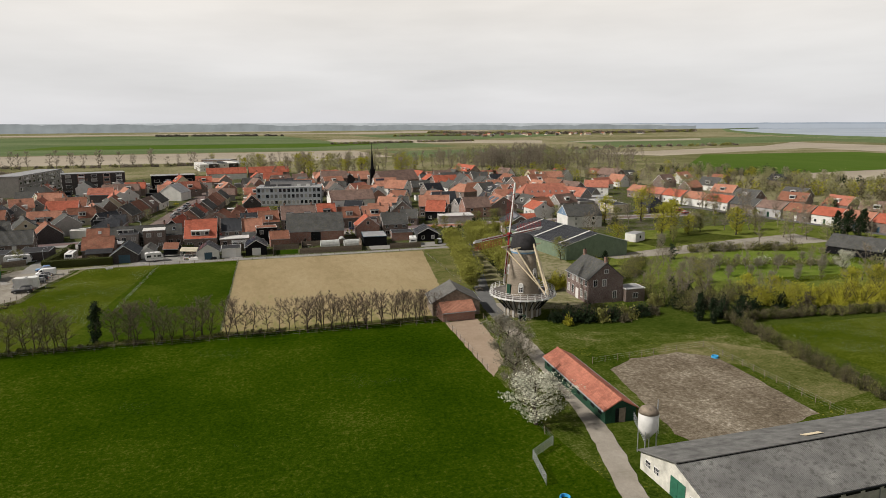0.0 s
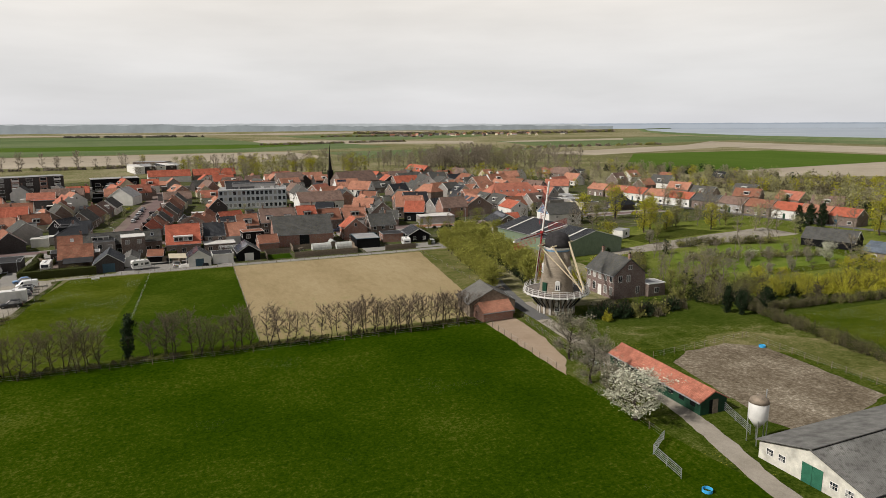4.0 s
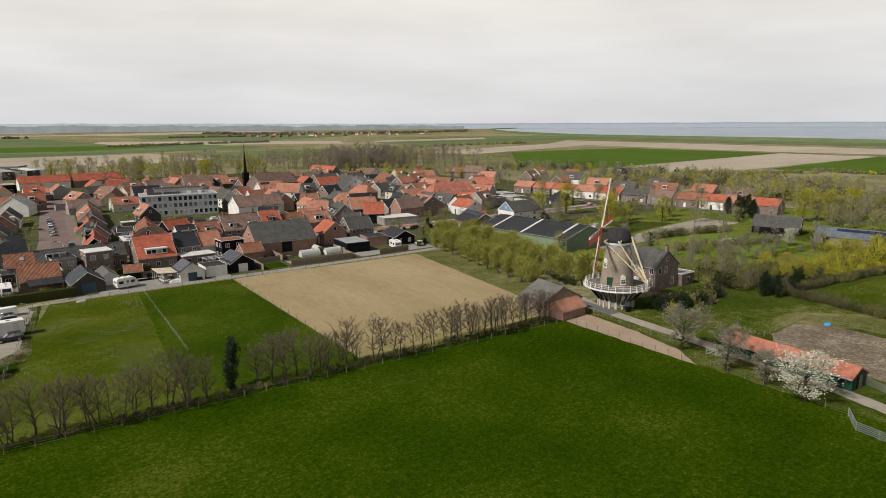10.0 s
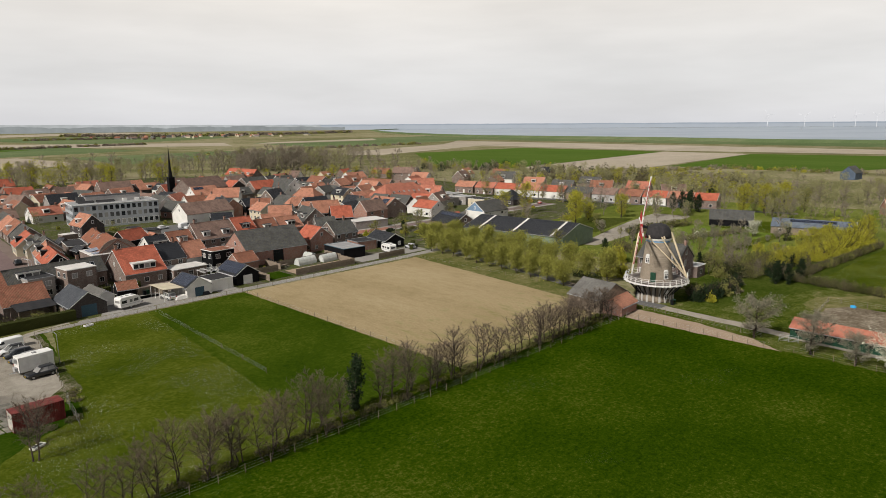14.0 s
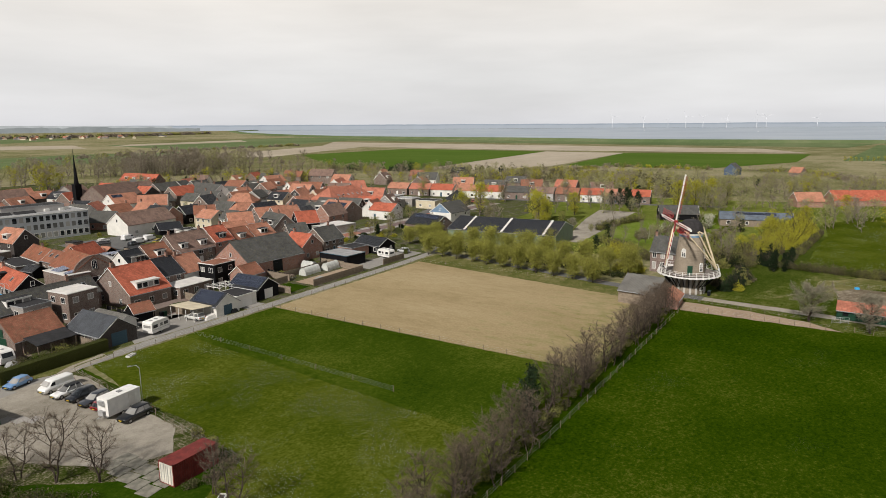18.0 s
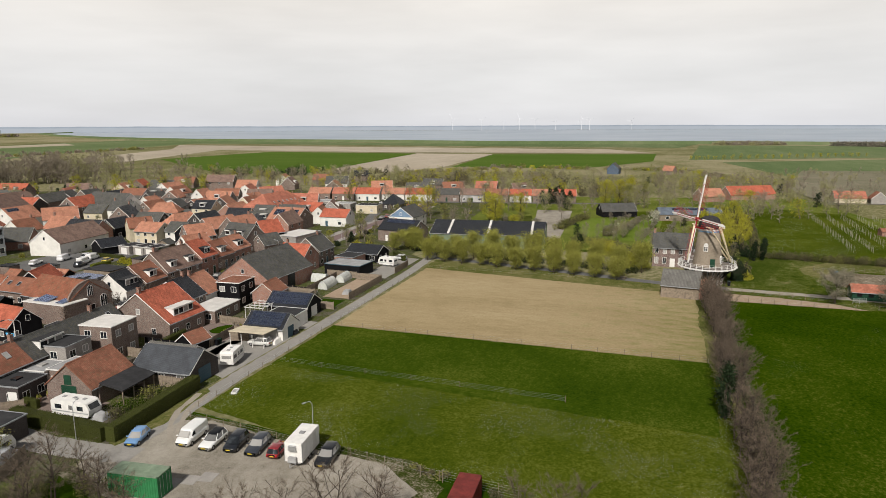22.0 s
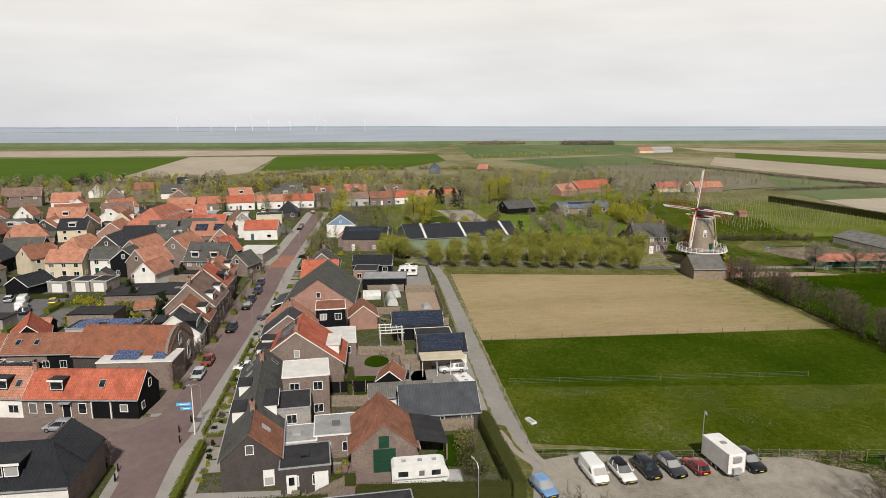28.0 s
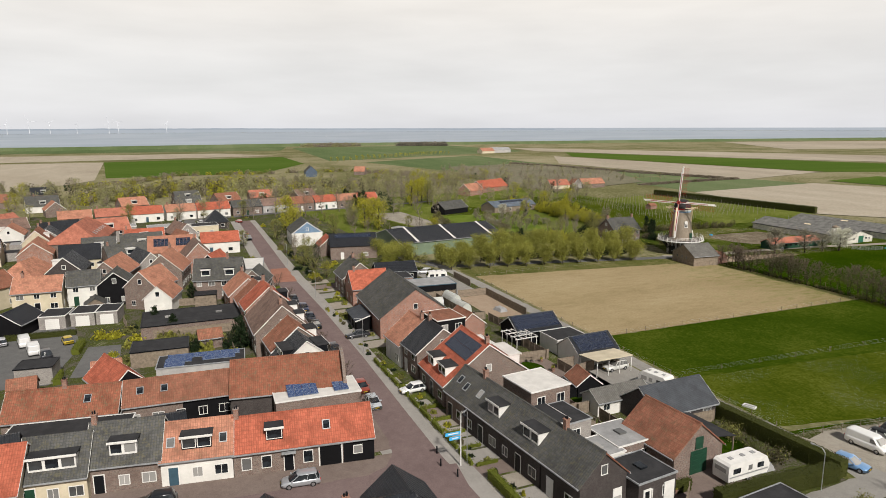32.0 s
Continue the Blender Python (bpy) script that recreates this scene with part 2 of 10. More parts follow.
M = {}
M["red"] = roof_tiles("tiles_red", (0.41, 0.155, 0.105), 0.15)
M["bright"] = roof_tiles("tiles_bright_red", (0.41, 0.118, 0.072), 0.1)
M["orange"] = roof_tiles("tiles_orange", (0.42, 0.195, 0.13), 0.22)
M["brown"] = roof_tiles("tiles_brown", (0.21, 0.14, 0.115), 0.2)
M["rust"] = roof_tiles("tiles_weathered", (0.275, 0.118, 0.077), 0.4)
M["oldtile"] = roof_tiles("tiles_old_mottled", (0.265, 0.100, 0.062), 0.62)
M["slate"] = roof_tiles("slate", (0.088, 0.088, 0.086), 0.45, 0.3, 0.25)
M["black"] = roof_tiles("tiles_black", (0.017, 0.019, 0.024), 0.05)
M["black"].node_tree.nodes["Principled BSDF"].inputs["Roughness"].default_value = 0.45
M["black"].node_tree.nodes["Principled BSDF"].inputs["Specular IOR Level"].default_value = 0.3
M["darksheet"] = ribbed("dark_profiled_sheets", (0.055, 0.060, 0.068))
M["barnsheet"] = ribbed("grey_barn_sheets", (0.12, 0.115, 0.105), 0.3, 0.4)
M["office"] = plain("pale_cladding", (0.33, 0.35, 0.37), 0.6, 0, 0.15, 0.4)
M["bitumen"] = plain("bitumen", (0.034, 0.034, 0.036), 0.95, 0, 0.4, 0.6)
M["whiteroof"] = plain("white_roofing", (0.54, 0.52, 0.49), 0.6, 0, 0.18, 0.5)
M["greyroof"] = plain("grey_roofing", (0.28, 0.28, 0.28), 0.7, 0, 0.3, 0.5)
M["brick"] = brickwork("brick_brown", (0.165, 0.115, 0.096), (0.26, 0.245, 0.22))
M["redbrick"] = brickwork("brick_red", (0.30, 0.145, 0.105))
M["darkbrick"] = brickwork("brick_dark", (0.055, 0.045, 0.043), (0.09, 0.086, 0.082))
M["greybrick"] = brickwork("brick_grey", (0.27, 0.25, 0.235))
M["cream"] = plain("render_cream", (0.50, 0.44, 0.325), 0.85, 0, 0.18, 0.5)
M["white"] = plain("render_white", (0.60, 0.585, 0.55), 0.8, 0, 0.15, 0.5)
M["grey"] = plain("render_grey", (0.36, 0.35, 0.34), 0.85, 0, 0.2, 0.5)
M["blackwood"] = plain("tarred_boards", (0.005, 0.005, 0.006), 0.8, 0, 0.5, 0.9)
M["paint"] = plain("white_paint", (0.62, 0.61, 0.585), 0.45, 0, 0.12, 1.2)
M["darkpaint"] = plain("dark_paint", (0.008, 0.009, 0.011), 0.4, 0, 0.3, 1.2)
M["greenpaint"] = plain("green_paint", (0.015, 0.05, 0.03), 0.45, 0, 0.3, 1.2)
M["bluepaint"] = plain("blue_paint", (0.045, 0.085, 0.115), 0.5, 0, 0.2, 1.2)
M["glass"] = glassy("window_glass")
M["wood"] = plain("weathered_wood", (0.21, 0.17, 0.13), 0.85, 0, 0.4, 2.0)
M["bark"] = plain("bark", (0.055, 0.042, 0.033), 0.9, 0, 0.4, 3.0)
M["barkgrey"] = plain("grey_bark", (0.17, 0.145, 0.115), 0.9, 0, 0.4, 3.0)
M["metal"] = plain("galvanised_steel", (0.45, 0.46, 0.47), 0.4, 0.7, 0.2, 2.0)
M["chimney"] = brickwork("chimney_brick", (0.24, 0.12, 0.085))
M["zinc"] = plain("zinc_gutter", (0.30, 0.31, 0.32), 0.6, 0.2, 0.3, 1.2)
M["concrete"] = plain("concrete", (0.42, 0.40, 0.37), 0.9, 0, 0.25, 0.7)

M["meadow"] = soil("meadow_grass", [(0.38, (0.011, 0.026, 0.001)), (0.47, (0.021, 0.045, 0.001)), (0.53, (0.034, 0.060, 0.002)), (0.61, (0.085, 0.10, 0.014))], 0.035, 1.1, 2.6, 0.09, None, ((0.30, 0.32, 0.17), 5.5, 0.59, 0.06))
M["daisies"] = soil("daisy_meadow", [(0.36, (0.026, 0.046, 0.003)), (0.5, (0.058, 0.078, 0.006)), (0.64, (0.125, 0.135, 0.024))], 0.05, 0.9, 2.6, 0.12, None, ((0.50, 0.51, 0.42), 4.6, 0.46, 0.09))
M["lush"] = soil("lush_grass", [(0.36, (0.012, 0.032, 0.002)), (0.5, (0.025, 0.052, 0.003)), (0.66, (0.06, 0.082, 0.01))], 0.06, 0.9, 2.6)
M["stubble"] = soil("dry_field", [(0.33, (0.22, 0.165, 0.085)), (0.5, (0.34, 0.265, 0.15)), (0.68, (0.45, 0.37, 0.23))], 0.05, 0.6, 2.4, 0.1, None, None, (1, 0.35, 1), (0.11, 0.12, 0.03))
M["garden"] = soil("garden_grass", [(0.36, (0.022, 0.040, 0.004)), (0.48, (0.045, 0.066, 0.009)), (0.56, (0.075, 0.09, 0.018)), (0.66, (0.16, 0.15, 0.06))], 0.06, 0.8, 2.6)
M["gravel"] = soil("gravel_track", [(0.3, (0.22, 0.195, 0.155)), (0.5, (0.33, 0.295, 0.245)), (0.7, (0.43, 0.39, 0.335))], 0.2, 1.2, 9.0, 0.04)
M["sand"] = soil("sandy_lot", [(0.36, (0.13, 0.115, 0.088)), (0.45, (0.25, 0.225, 0.185)), (0.54, (0.335, 0.305, 0.255)), (0.64, (0.40, 0.37, 0.32))], 0.09, 0.55, 8.0, 0.04)
M["earth"] = soil("bare_earth", [(0.38, (0.085, 0.066, 0.044)), (0.48, (0.16, 0.13, 0.092)), (0.56, (0.26, 0.22, 0.165)), (0.63, (0.46, 0.41, 0.33))], 0.1, 0.9, 2.0, 0.3)
M["run"] = soil("hen_run_earth", [(0.3, (0.26, 0.19, 0.13)), (0.5, (0.36, 0.275, 0.20)), (0.7, (0.44, 0.35, 0.26))], 0.15, 0.9, 5.0, 0.1)
M["asphalt"] = soil("asphalt", [(0.3, (0.10, 0.10, 0.10)), (0.5, (0.15, 0.148, 0.145)), (0.7, (0.20, 0.195, 0.19))], 0.1, 0.8, 9.0, 0.02)
M["concreteroad"] = soil("concrete_track", [(0.3, (0.20, 0.188, 0.17)), (0.5, (0.29, 0.276, 0.253)), (0.7, (0.37, 0.353, 0.325))], 0.12, 0.9, 8.0, 0.02)
M["pavers"] = soil("brick_paving", [(0.3, (0.135, 0.098, 0.095)), (0.5, (0.195, 0.143, 0.137)), (0.7, (0.26, 0.20, 0.187))], 0.09, 0.8, 7.0, 0.02)
M["slabs"] = soil("pavement_slabs", [(0.3, (0.24, 0.225, 0.205)), (0.5, (0.33, 0.31, 0.285)), (0.7, (0.40, 0.38, 0.355))], 0.15, 0.9, 7.0, 0.02)
M["yard"] = soil("garden_ground", [(0.34, (0.045, 0.04, 0.03)), (0.45, (0.13, 0.115, 0.092)), (0.5, (0.055, 0.068, 0.018)), (0.56, (0.095, 0.108, 0.03)), (0.62, (0.26, 0.24, 0.205))], 0.18, 0.45, 3.0, 0.08)
M["scrub"] = soil("rough_grass", [(0.34, (0.022, 0.036, 0.005)), (0.5, (0.052, 0.066, 0.012)), (0.66, (0.135, 0.125, 0.042))], 0.04, 0.7, 2.6, 0.15)
M["crop"] = soil("green_crop", [(0.36, (0.058, 0.105, 0.016)), (0.5, (0.076, 0.125, 0.022)), (0.64, (0.11, 0.15, 0.034))], 0.006, 0.04, 0.8, 0.1, None, None, (1, 0.2, 1))
# Far fields: green made paler and greyer, distance haze mixed into the tones.
M["crop2"] = soil("haze_dulled_crop", [(0.38, (0.085, 0.125, 0.05)), (0.5, (0.125, 0.165, 0.075)), (0.62, (0.20, 0.215, 0.12))], 0.004, 0.03, 0.8, 0.1, None, None, (0.25, 1, 1))
M["tilled"] = soil("tilled_field", [(0.36, (0.28, 0.235, 0.18)), (0.5, (0.39, 0.34, 0.265)), (0.64, (0.50, 0.445, 0.36))], 0.006, 0.05, 0.8, 0.1, None, None, (0.3, 1, 1))
M["polder"] = soil("polder", [(0.34, (0.085, 0.095, 0.036)), (0.47, (0.16, 0.155, 0.07)), (0.53, (0.26, 0.235, 0.14)), (0.64, (0.34, 0.30, 0.20))], 0.0025, 0.02, 0.5, 0.1)
M["hedge"] = leafy("hedge_leaves", (0.060, 0.068, 0.016), 0.3)
M["hedgelight"] = leafy("privet_leaves", (0.13, 0.15, 0.022), 0.3)
M["leaf"] = leafy("spring_leaves", (0.25, 0.25, 0.05), 0.4)
M["leafy"] = leafy("willow_leaves", (0.33, 0.315, 0.03), 0.35)
M["leafdark"] = leafy("evergreen_leaves", (0.018, 0.032, 0.012))
M["leafmix"] = leafy("scrub_leaves", (0.21, 0.208, 0.06), 0.3)
M["buds"] = leafy("pale_buds", (0.24, 0.225, 0.165), 0.45)
M["blossom"] = leafy("blossom", (0.58, 0.575, 0.46), 0.4)
M["twig"] = leafy("bare_twigs", (0.22, 0.185, 0.14), 0.3)
M["twigred"] = leafy("budding_twigs", (0.155, 0.12, 0.09), 0.4)
# fartwig and farleaf: twig and leaf colours lightened for the haze of distance.
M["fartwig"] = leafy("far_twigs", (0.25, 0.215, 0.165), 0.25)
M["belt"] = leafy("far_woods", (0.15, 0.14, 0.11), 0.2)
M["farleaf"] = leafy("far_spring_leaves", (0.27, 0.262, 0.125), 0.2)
M["brush"] = leafy("brushwood", (0.12, 0.105, 0.06), 0.3)


# ---- building blocks ----
class Geo:
    def __init__(self):
        self.v, self.f = [], []

    def poly(self, pts):
        k = len(self.v)
        self.v += [tuple(p) for p in pts]
        self.f.append(tuple(range(k, k + len(pts))))
        return self

    def box(self, x0, y0, z0, x1, y1, z1):
        k = len(self.v)
        self.v += [(x0, y0, z0), (x1, y0, z0), (x1, y1, z0), (x0, y1, z0), (x0, y0, z1), (x1, y0, z1), (x1, y1, z1), (x0, y1, z1)]
        self.f += [tuple(k + i for i in q) for q in ((3, 2, 1, 0), (4, 5, 6, 7), (0, 1, 5, 4), (1, 2, 6, 5), (2, 3, 7, 6), (3, 0, 4, 7))]
        return self

    def extrude(self, prof, a, b, axis="x"):
        """A closed profile drawn out from a to b: (y, z) along x, (x, z) along y, (x, y) along z."""
        k, n = len(self.v), len(prof)
        put = {"x": lambda p, t: (t, p[0], p[1]), "y": lambda p, t: (p[0], t, p[1]), "z": lambda p, t: (p[0], p[1], t)}[axis]
        self.v += [put(p, a) for p in prof] + [put(p, b) for p in prof]
        self.f += [tuple(range(k + n - 1, k - 1, -1)), tuple(range(k + n, k + 2 * n))]
        self.f += [(k + i, k + (i + 1) % n, k + n + (i + 1) % n, k + n + i) for i in range(n)]
        return self

    def tube(self, p, q, r0, r1, n=6):
        p, q = Vector(p), Vector(q)
        d = (q - p).normalized()
        u = d.orthogonal().normalized()
        w = d.cross(u)
        k = len(self.v)
        for c, r in ((p, r0), (q, r1)):
            self.v += [tuple(c + (u * math.cos(2 * math.pi * i / n) + w * math.sin(2 * math.pi * i / n)) * r) for i in range(n)]
        self.f += [(k + i, k + (i + 1) % n, k + n + (i + 1) % n, k + n + i) for i in range(n)]
        self.f += [tuple(range(k + n - 1, k - 1, -1)), tuple(range(k + n, k + 2 * n))]
        return self

    def lathe(self, prof, n=24, ring=False):
        """(radius, z) rings turned about z, capped; ring: a closed profile with a hole in the middle."""
        k = len(self.v)
        for r, z in prof:
            self.v += [(r * math.cos(2 * math.pi * i / n), r * math.sin(2 * math.pi * i / n), z) for i in range(n)]
        for j in range(len(prof) - 1):
            self.f += [(k + j * n + i, k + j * n + (i + 1) % n, k + (j + 1) * n + (i + 1) % n, k + (j + 1) * n + i) for i in range(n)]
        if ring:
            j = (len(prof) - 1) * n
            self.f += [(k + j + i, k + j + (i + 1) % n, k + (i + 1) % n, k + i) for i in range(n)]
        else:
            self.f += [tuple(range(k + n - 1, k - 1, -1)), tuple(k + (len(prof) - 1) * n + i for i in range(n))]
        return self

    def mesh(self, name, material, smooth=False):
        me = bpy.data.meshes.new(name)
        me.from_pydata(self.v, [], self.f)
        me.materials.append(material)
        if smooth:
            me.polygons.foreach_set("use_smooth", [True] * len(me.polygons))
        return me


def thing(name, label, category, m=None, group="", kind=""):
    ob = tagged(new(name), label, category, group, kind)
    ob.matrix_basis = m or Matrix()
    return ob


def part(name, geo, material, parent, label="", m=None, smooth=False):
    """One mesh object under a thing or a part. geo: a Geo, or a mesh that is shared."""
    me = geo if isinstance(geo, bpy.types.Mesh) else geo.mesh(name, material, smooth)
    ob = tagged(new(name, me), label)
    ob.parent = parent
    if m is not None:
        ob.matrix_basis = m
    return ob


def solid(name, geo, material, label, category, m=None, group="", kind="", smooth=False):
    ob = tagged(new(name, geo if isinstance(geo, bpy.types.Mesh) else geo.mesh(name, material, smooth)), label, category, group, kind)
    if m is not None:
        ob.matrix_basis = m
    return ob


def wobble(pts, step, amp, closed=True):
    out = []
    n = len(pts)
    for i in range(n if closed else n - 1):
        (ax, ay), (bx, by) = pts[i], pts[(i + 1) % n]
        L = math.hypot(bx - ax, by - ay)
        k = max(1, int(L / step))
        for j in range(k):
            x, y = ax + (bx - ax) * j / k, ay + (by - ay) * j / k
            d = amp * (noise.noise((x / step * 0.5, y / step * 0.5, 0)) + 0.7 * noise.noise((x / step * 1.7, y / step * 1.7, 5)))
            out.append((x - (by - ay) / L * d, y + (bx - ax) / L * d))
    return out if closed else out + [pts[-1]]


def sheet(name, pts, z, material, label, category="field"):
    if name not in ("ground", "water", "village_ground", "far_field", "patio"):
        pts = wobble(pts, 1.2, 0.3)
    return solid(name, Geo().poly([(x, y, z) for x, y in pts]), M[material], label, category, kind="structure")


def ribbon(name, line, width, z, material, label, category="road"):
    g = Geo()
    rough = 0.26 if material in ("gravel",) else 0.22 if material in ("concreteroad", "asphalt") else 0.0
    fine = wobble(line, 1.3, 0.0, False)
    pts = [Vector(p) for p in fine]
    rim = []
    for i, p in enumerate(pts):
        d = (pts[min(i + 1, len(pts) - 1)] - pts[max(i - 1, 0)]).normalized()
        wl_, wr_ = (width / 2 + rough * (noise.noise((p.x * 0.6, p.y * 0.6, k)) + 0.7 * noise.noise((p.x * 1.9, p.y * 1.9, k))) for k in (1, 9))
        rim.append((p + Vector((-d.y, d.x)) * wl_, p - Vector((-d.y, d.x)) * wr_))
    for (a, b), (c, d) in zip(rim, rim[1:]):
        g.poly([(b.x, b.y, z), (d.x, d.y, z), (c.x, c.y, z), (a.x, a.y, z)])
    return solid(name, g, M[material], label, category, kind="structure")


SHARED = {}
LITE = [False]
VIEWS = [(0, 0), (-60, 40), (-115, 110), (-107, 266)]


def seen_side(x, y, ang, face):
    """Whether a wall of a far building turns towards the walk."""
    a = radians(ang + {"s": -90, "e": 0, "n": 90, "w": 180}[face])
    return any((vx - x) * math.cos(a) + (vy - y) * math.sin(a) > 0 for vx, vy in VIEWS)



def shared(key, make):
    if key not in SHARED:
        SHARED[key] = make()
    return SHARED[key]


def window(parent, w, h, m, frame_mat="paint", bars=1, name="window"):
    """A framed window, its outer face towards local -y, centred at the pose m, with its pane."""
    def ring(g, t, pane):
        a, b = (w / 2, h / 2), (w / 2 - t, h / 2 - t)
        k = len(g.v)
        for (x, z), y in ((a, 0.05), (a, -0.04), (b, -0.04), (b, -0.014 if pane else 0.01)):
            g.v += [(-x, y, -z), (x, y, -z), (x, y, z), (-x, y, z)]
        for r in range(3):
            g.f += [(k + r * 4 + i, k + r * 4 + (i + 1) % 4, k + r * 4 + 4 + (i + 1) % 4, k + r * 4 + 4 + i) for i in range(4)]
        if pane:
            g.f.append((k + 12, k + 13, k + 14, k + 15))

    def frame_mesh():
        g = Geo()
        ring(g, 0.085, False)
        for i in range(1, bars + 1):
            x = -w / 2 + w * i / (bars + 1)
            g.box(x - 0.025, -0.035, -h / 2 + 0.06, x + 0.025, 0.01, h / 2 - 0.06)
        return g.mesh(name, M[frame_mat])
    if LITE[0]:
        def both():
            g = Geo()
            ring(g, 0.11, True)
            out = g.mesh(name, M[frame_mat])
            out.materials.append(M["glass"])
            out.polygons.foreach_set("material_index", [0] * 12 + [1])
            return out
        return part(name, shared((name, w, h, frame_mat, bars, "lite"), both), None, parent, m=m)
    f = part(name, shared((name, w, h, frame_mat, bars), frame_mesh), None, parent, m=m)
    pane = shared(("pane", w, h), lambda: Geo().box(-w / 2 + 0.05, -0.015, -h / 2 + 0.05, w / 2 - 0.05, 0.03, h / 2 - 0.05).mesh("pane", M["glass"]))
    if parent.parent is None:
        part("pane", pane, None, f)
    else:
        part("pane", pane, None, parent, m=m)
    return f


def door(parent, m, material="greenpaint", w=1.0, h=2.15):
    d = part("door", shared(("door", material, w, h), lambda: Geo().box(-w / 2, -0.06, 0, w / 2, 0.05, h).mesh("door", M[material])), None, parent, m=m)
    if LITE[0]:
        return d
    part("door_frame", shared(("door_frame", w, h), lambda: Geo().box(-w / 2 - 0.1, -0.05, 0, -w / 2, 0.05, h + 0.1).box(w / 2, -0.05, 0, w / 2 + 0.1, 0.05, h + 0.1).box(-w / 2, -0.05, h, w / 2, 0.05, h + 0.1).mesh("door_frame", M["paint"])), None, d)
    return d


FACE = {"s": 0, "e": 90, "n": 180, "w": 270}


def garage_door(parent, m, w, h, material="paint"):
    def make():
        g = Geo().box(-w / 2, -0.03, 0, w / 2, 0.05, h)
        return g.mesh("garage_door", M[material])
    d = part("garage_door", shared(("gdoor", w, h, material), make), None, parent, m=m)
    for i in range(5):
        part("door_panel", shared(("gpanel", w, h, material), lambda: Geo().box(-w / 2 + 0.05, -0.055, 0.03, w / 2 - 0.05, -0.031, h / 5 - 0.03).mesh("door_panel", M[material])), None, d, m=pose(0, 0, h * i / 5))
    return d


def chimney(parent, x, y, z0, z1, w=0.55):
    c = part("chimney", Geo().box(x - w / 2, y - w / 2, z0, x + w / 2, y + w / 2, z1).box(x - w / 2 - 0.06, y - w / 2 - 0.06, z1, x + w / 2 + 0.06, y + w / 2 + 0.06, z1 + 0.12), M["chimney"], parent)
    if LITE[0]:
        return
    part("chimney_pot", Geo().tube((x - 0.1, y, z1 + 0.12), (x - 0.1, y, z1 + 0.5), 0.11, 0.09).tube((x + 0.14, y, z1 + 0.12), (x + 0.14, y, z1 + 0.42), 0.09, 0.08), M["darkpaint"], c)


def solar(parent, m, cols, rows, w=1.0, h=1.65, cells="solar"):
    pm = shared(("solar", w, h, cells), lambda: Geo().box(-w / 2 + 0.02, -h / 2 + 0.02, 0, w / 2 - 0.02, h / 2 - 0.02, 0.05).mesh("solar_panel", M[cells]))
    for i in range(cols):
        for j in range(rows):
            part("solar_panel", pm, None, parent, m=m @ pose((i - (cols - 1) / 2) * w, (j - (rows - 1) / 2) * h, 0))


def solar_material(name, c, line):
    m, n, l, b = mat_base(name, 0.15)
    co = n.new("ShaderNodeTexCoord").outputs["Object"]
    k = n.new("ShaderNodeTexBrick")
    k.offset = 0
    k.inputs["Scale"].default_value = 1.0
    k.inputs["Brick Width"].default_value, k.inputs["Row Height"].default_value, k.inputs["Mortar Size"].default_value = 0.16, 0.16, 0.006
    k.inputs["Color1"].default_value, k.inputs["Color2"].default_value, k.inputs["Mortar"].default_value = (*c, 1), (*scaled(c, 1.25), 1), (*line, 1)
    l.new(co, k.inputs["Vector"])
    l.new(k.outputs["Color"], b.inputs["Base Color"])
    b.inputs["Specular IOR Level"].default_value = 0.5
    return m


M["solar"] = solar_material("solar_cells", (0.010, 0.014, 0.028), (0.09, 0.10, 0.115))
M["solarblue"] = solar_material("solar_cells_blue", (0.022, 0.042, 0.11), (0.22, 0.26, 0.33))


def slope_pose(L, W, e, H, side, u, v):
    """A pose on a roof slope: u metres along the ridge, v from eave 0 to ridge 1; local z is square to the slope."""
    w = W / 2
    a = math.degrees(math.atan2(H - e, w))
    y = side * w * (1 - v)
    z = e + (H - e) * v
    return pose(u, y, z + 0.06, 0, 0, 0) @ pose(0, 0, 0, -side * a, 0, 0)


far_row = "terrace along the far road"
side_row = "row of houses along the side street"


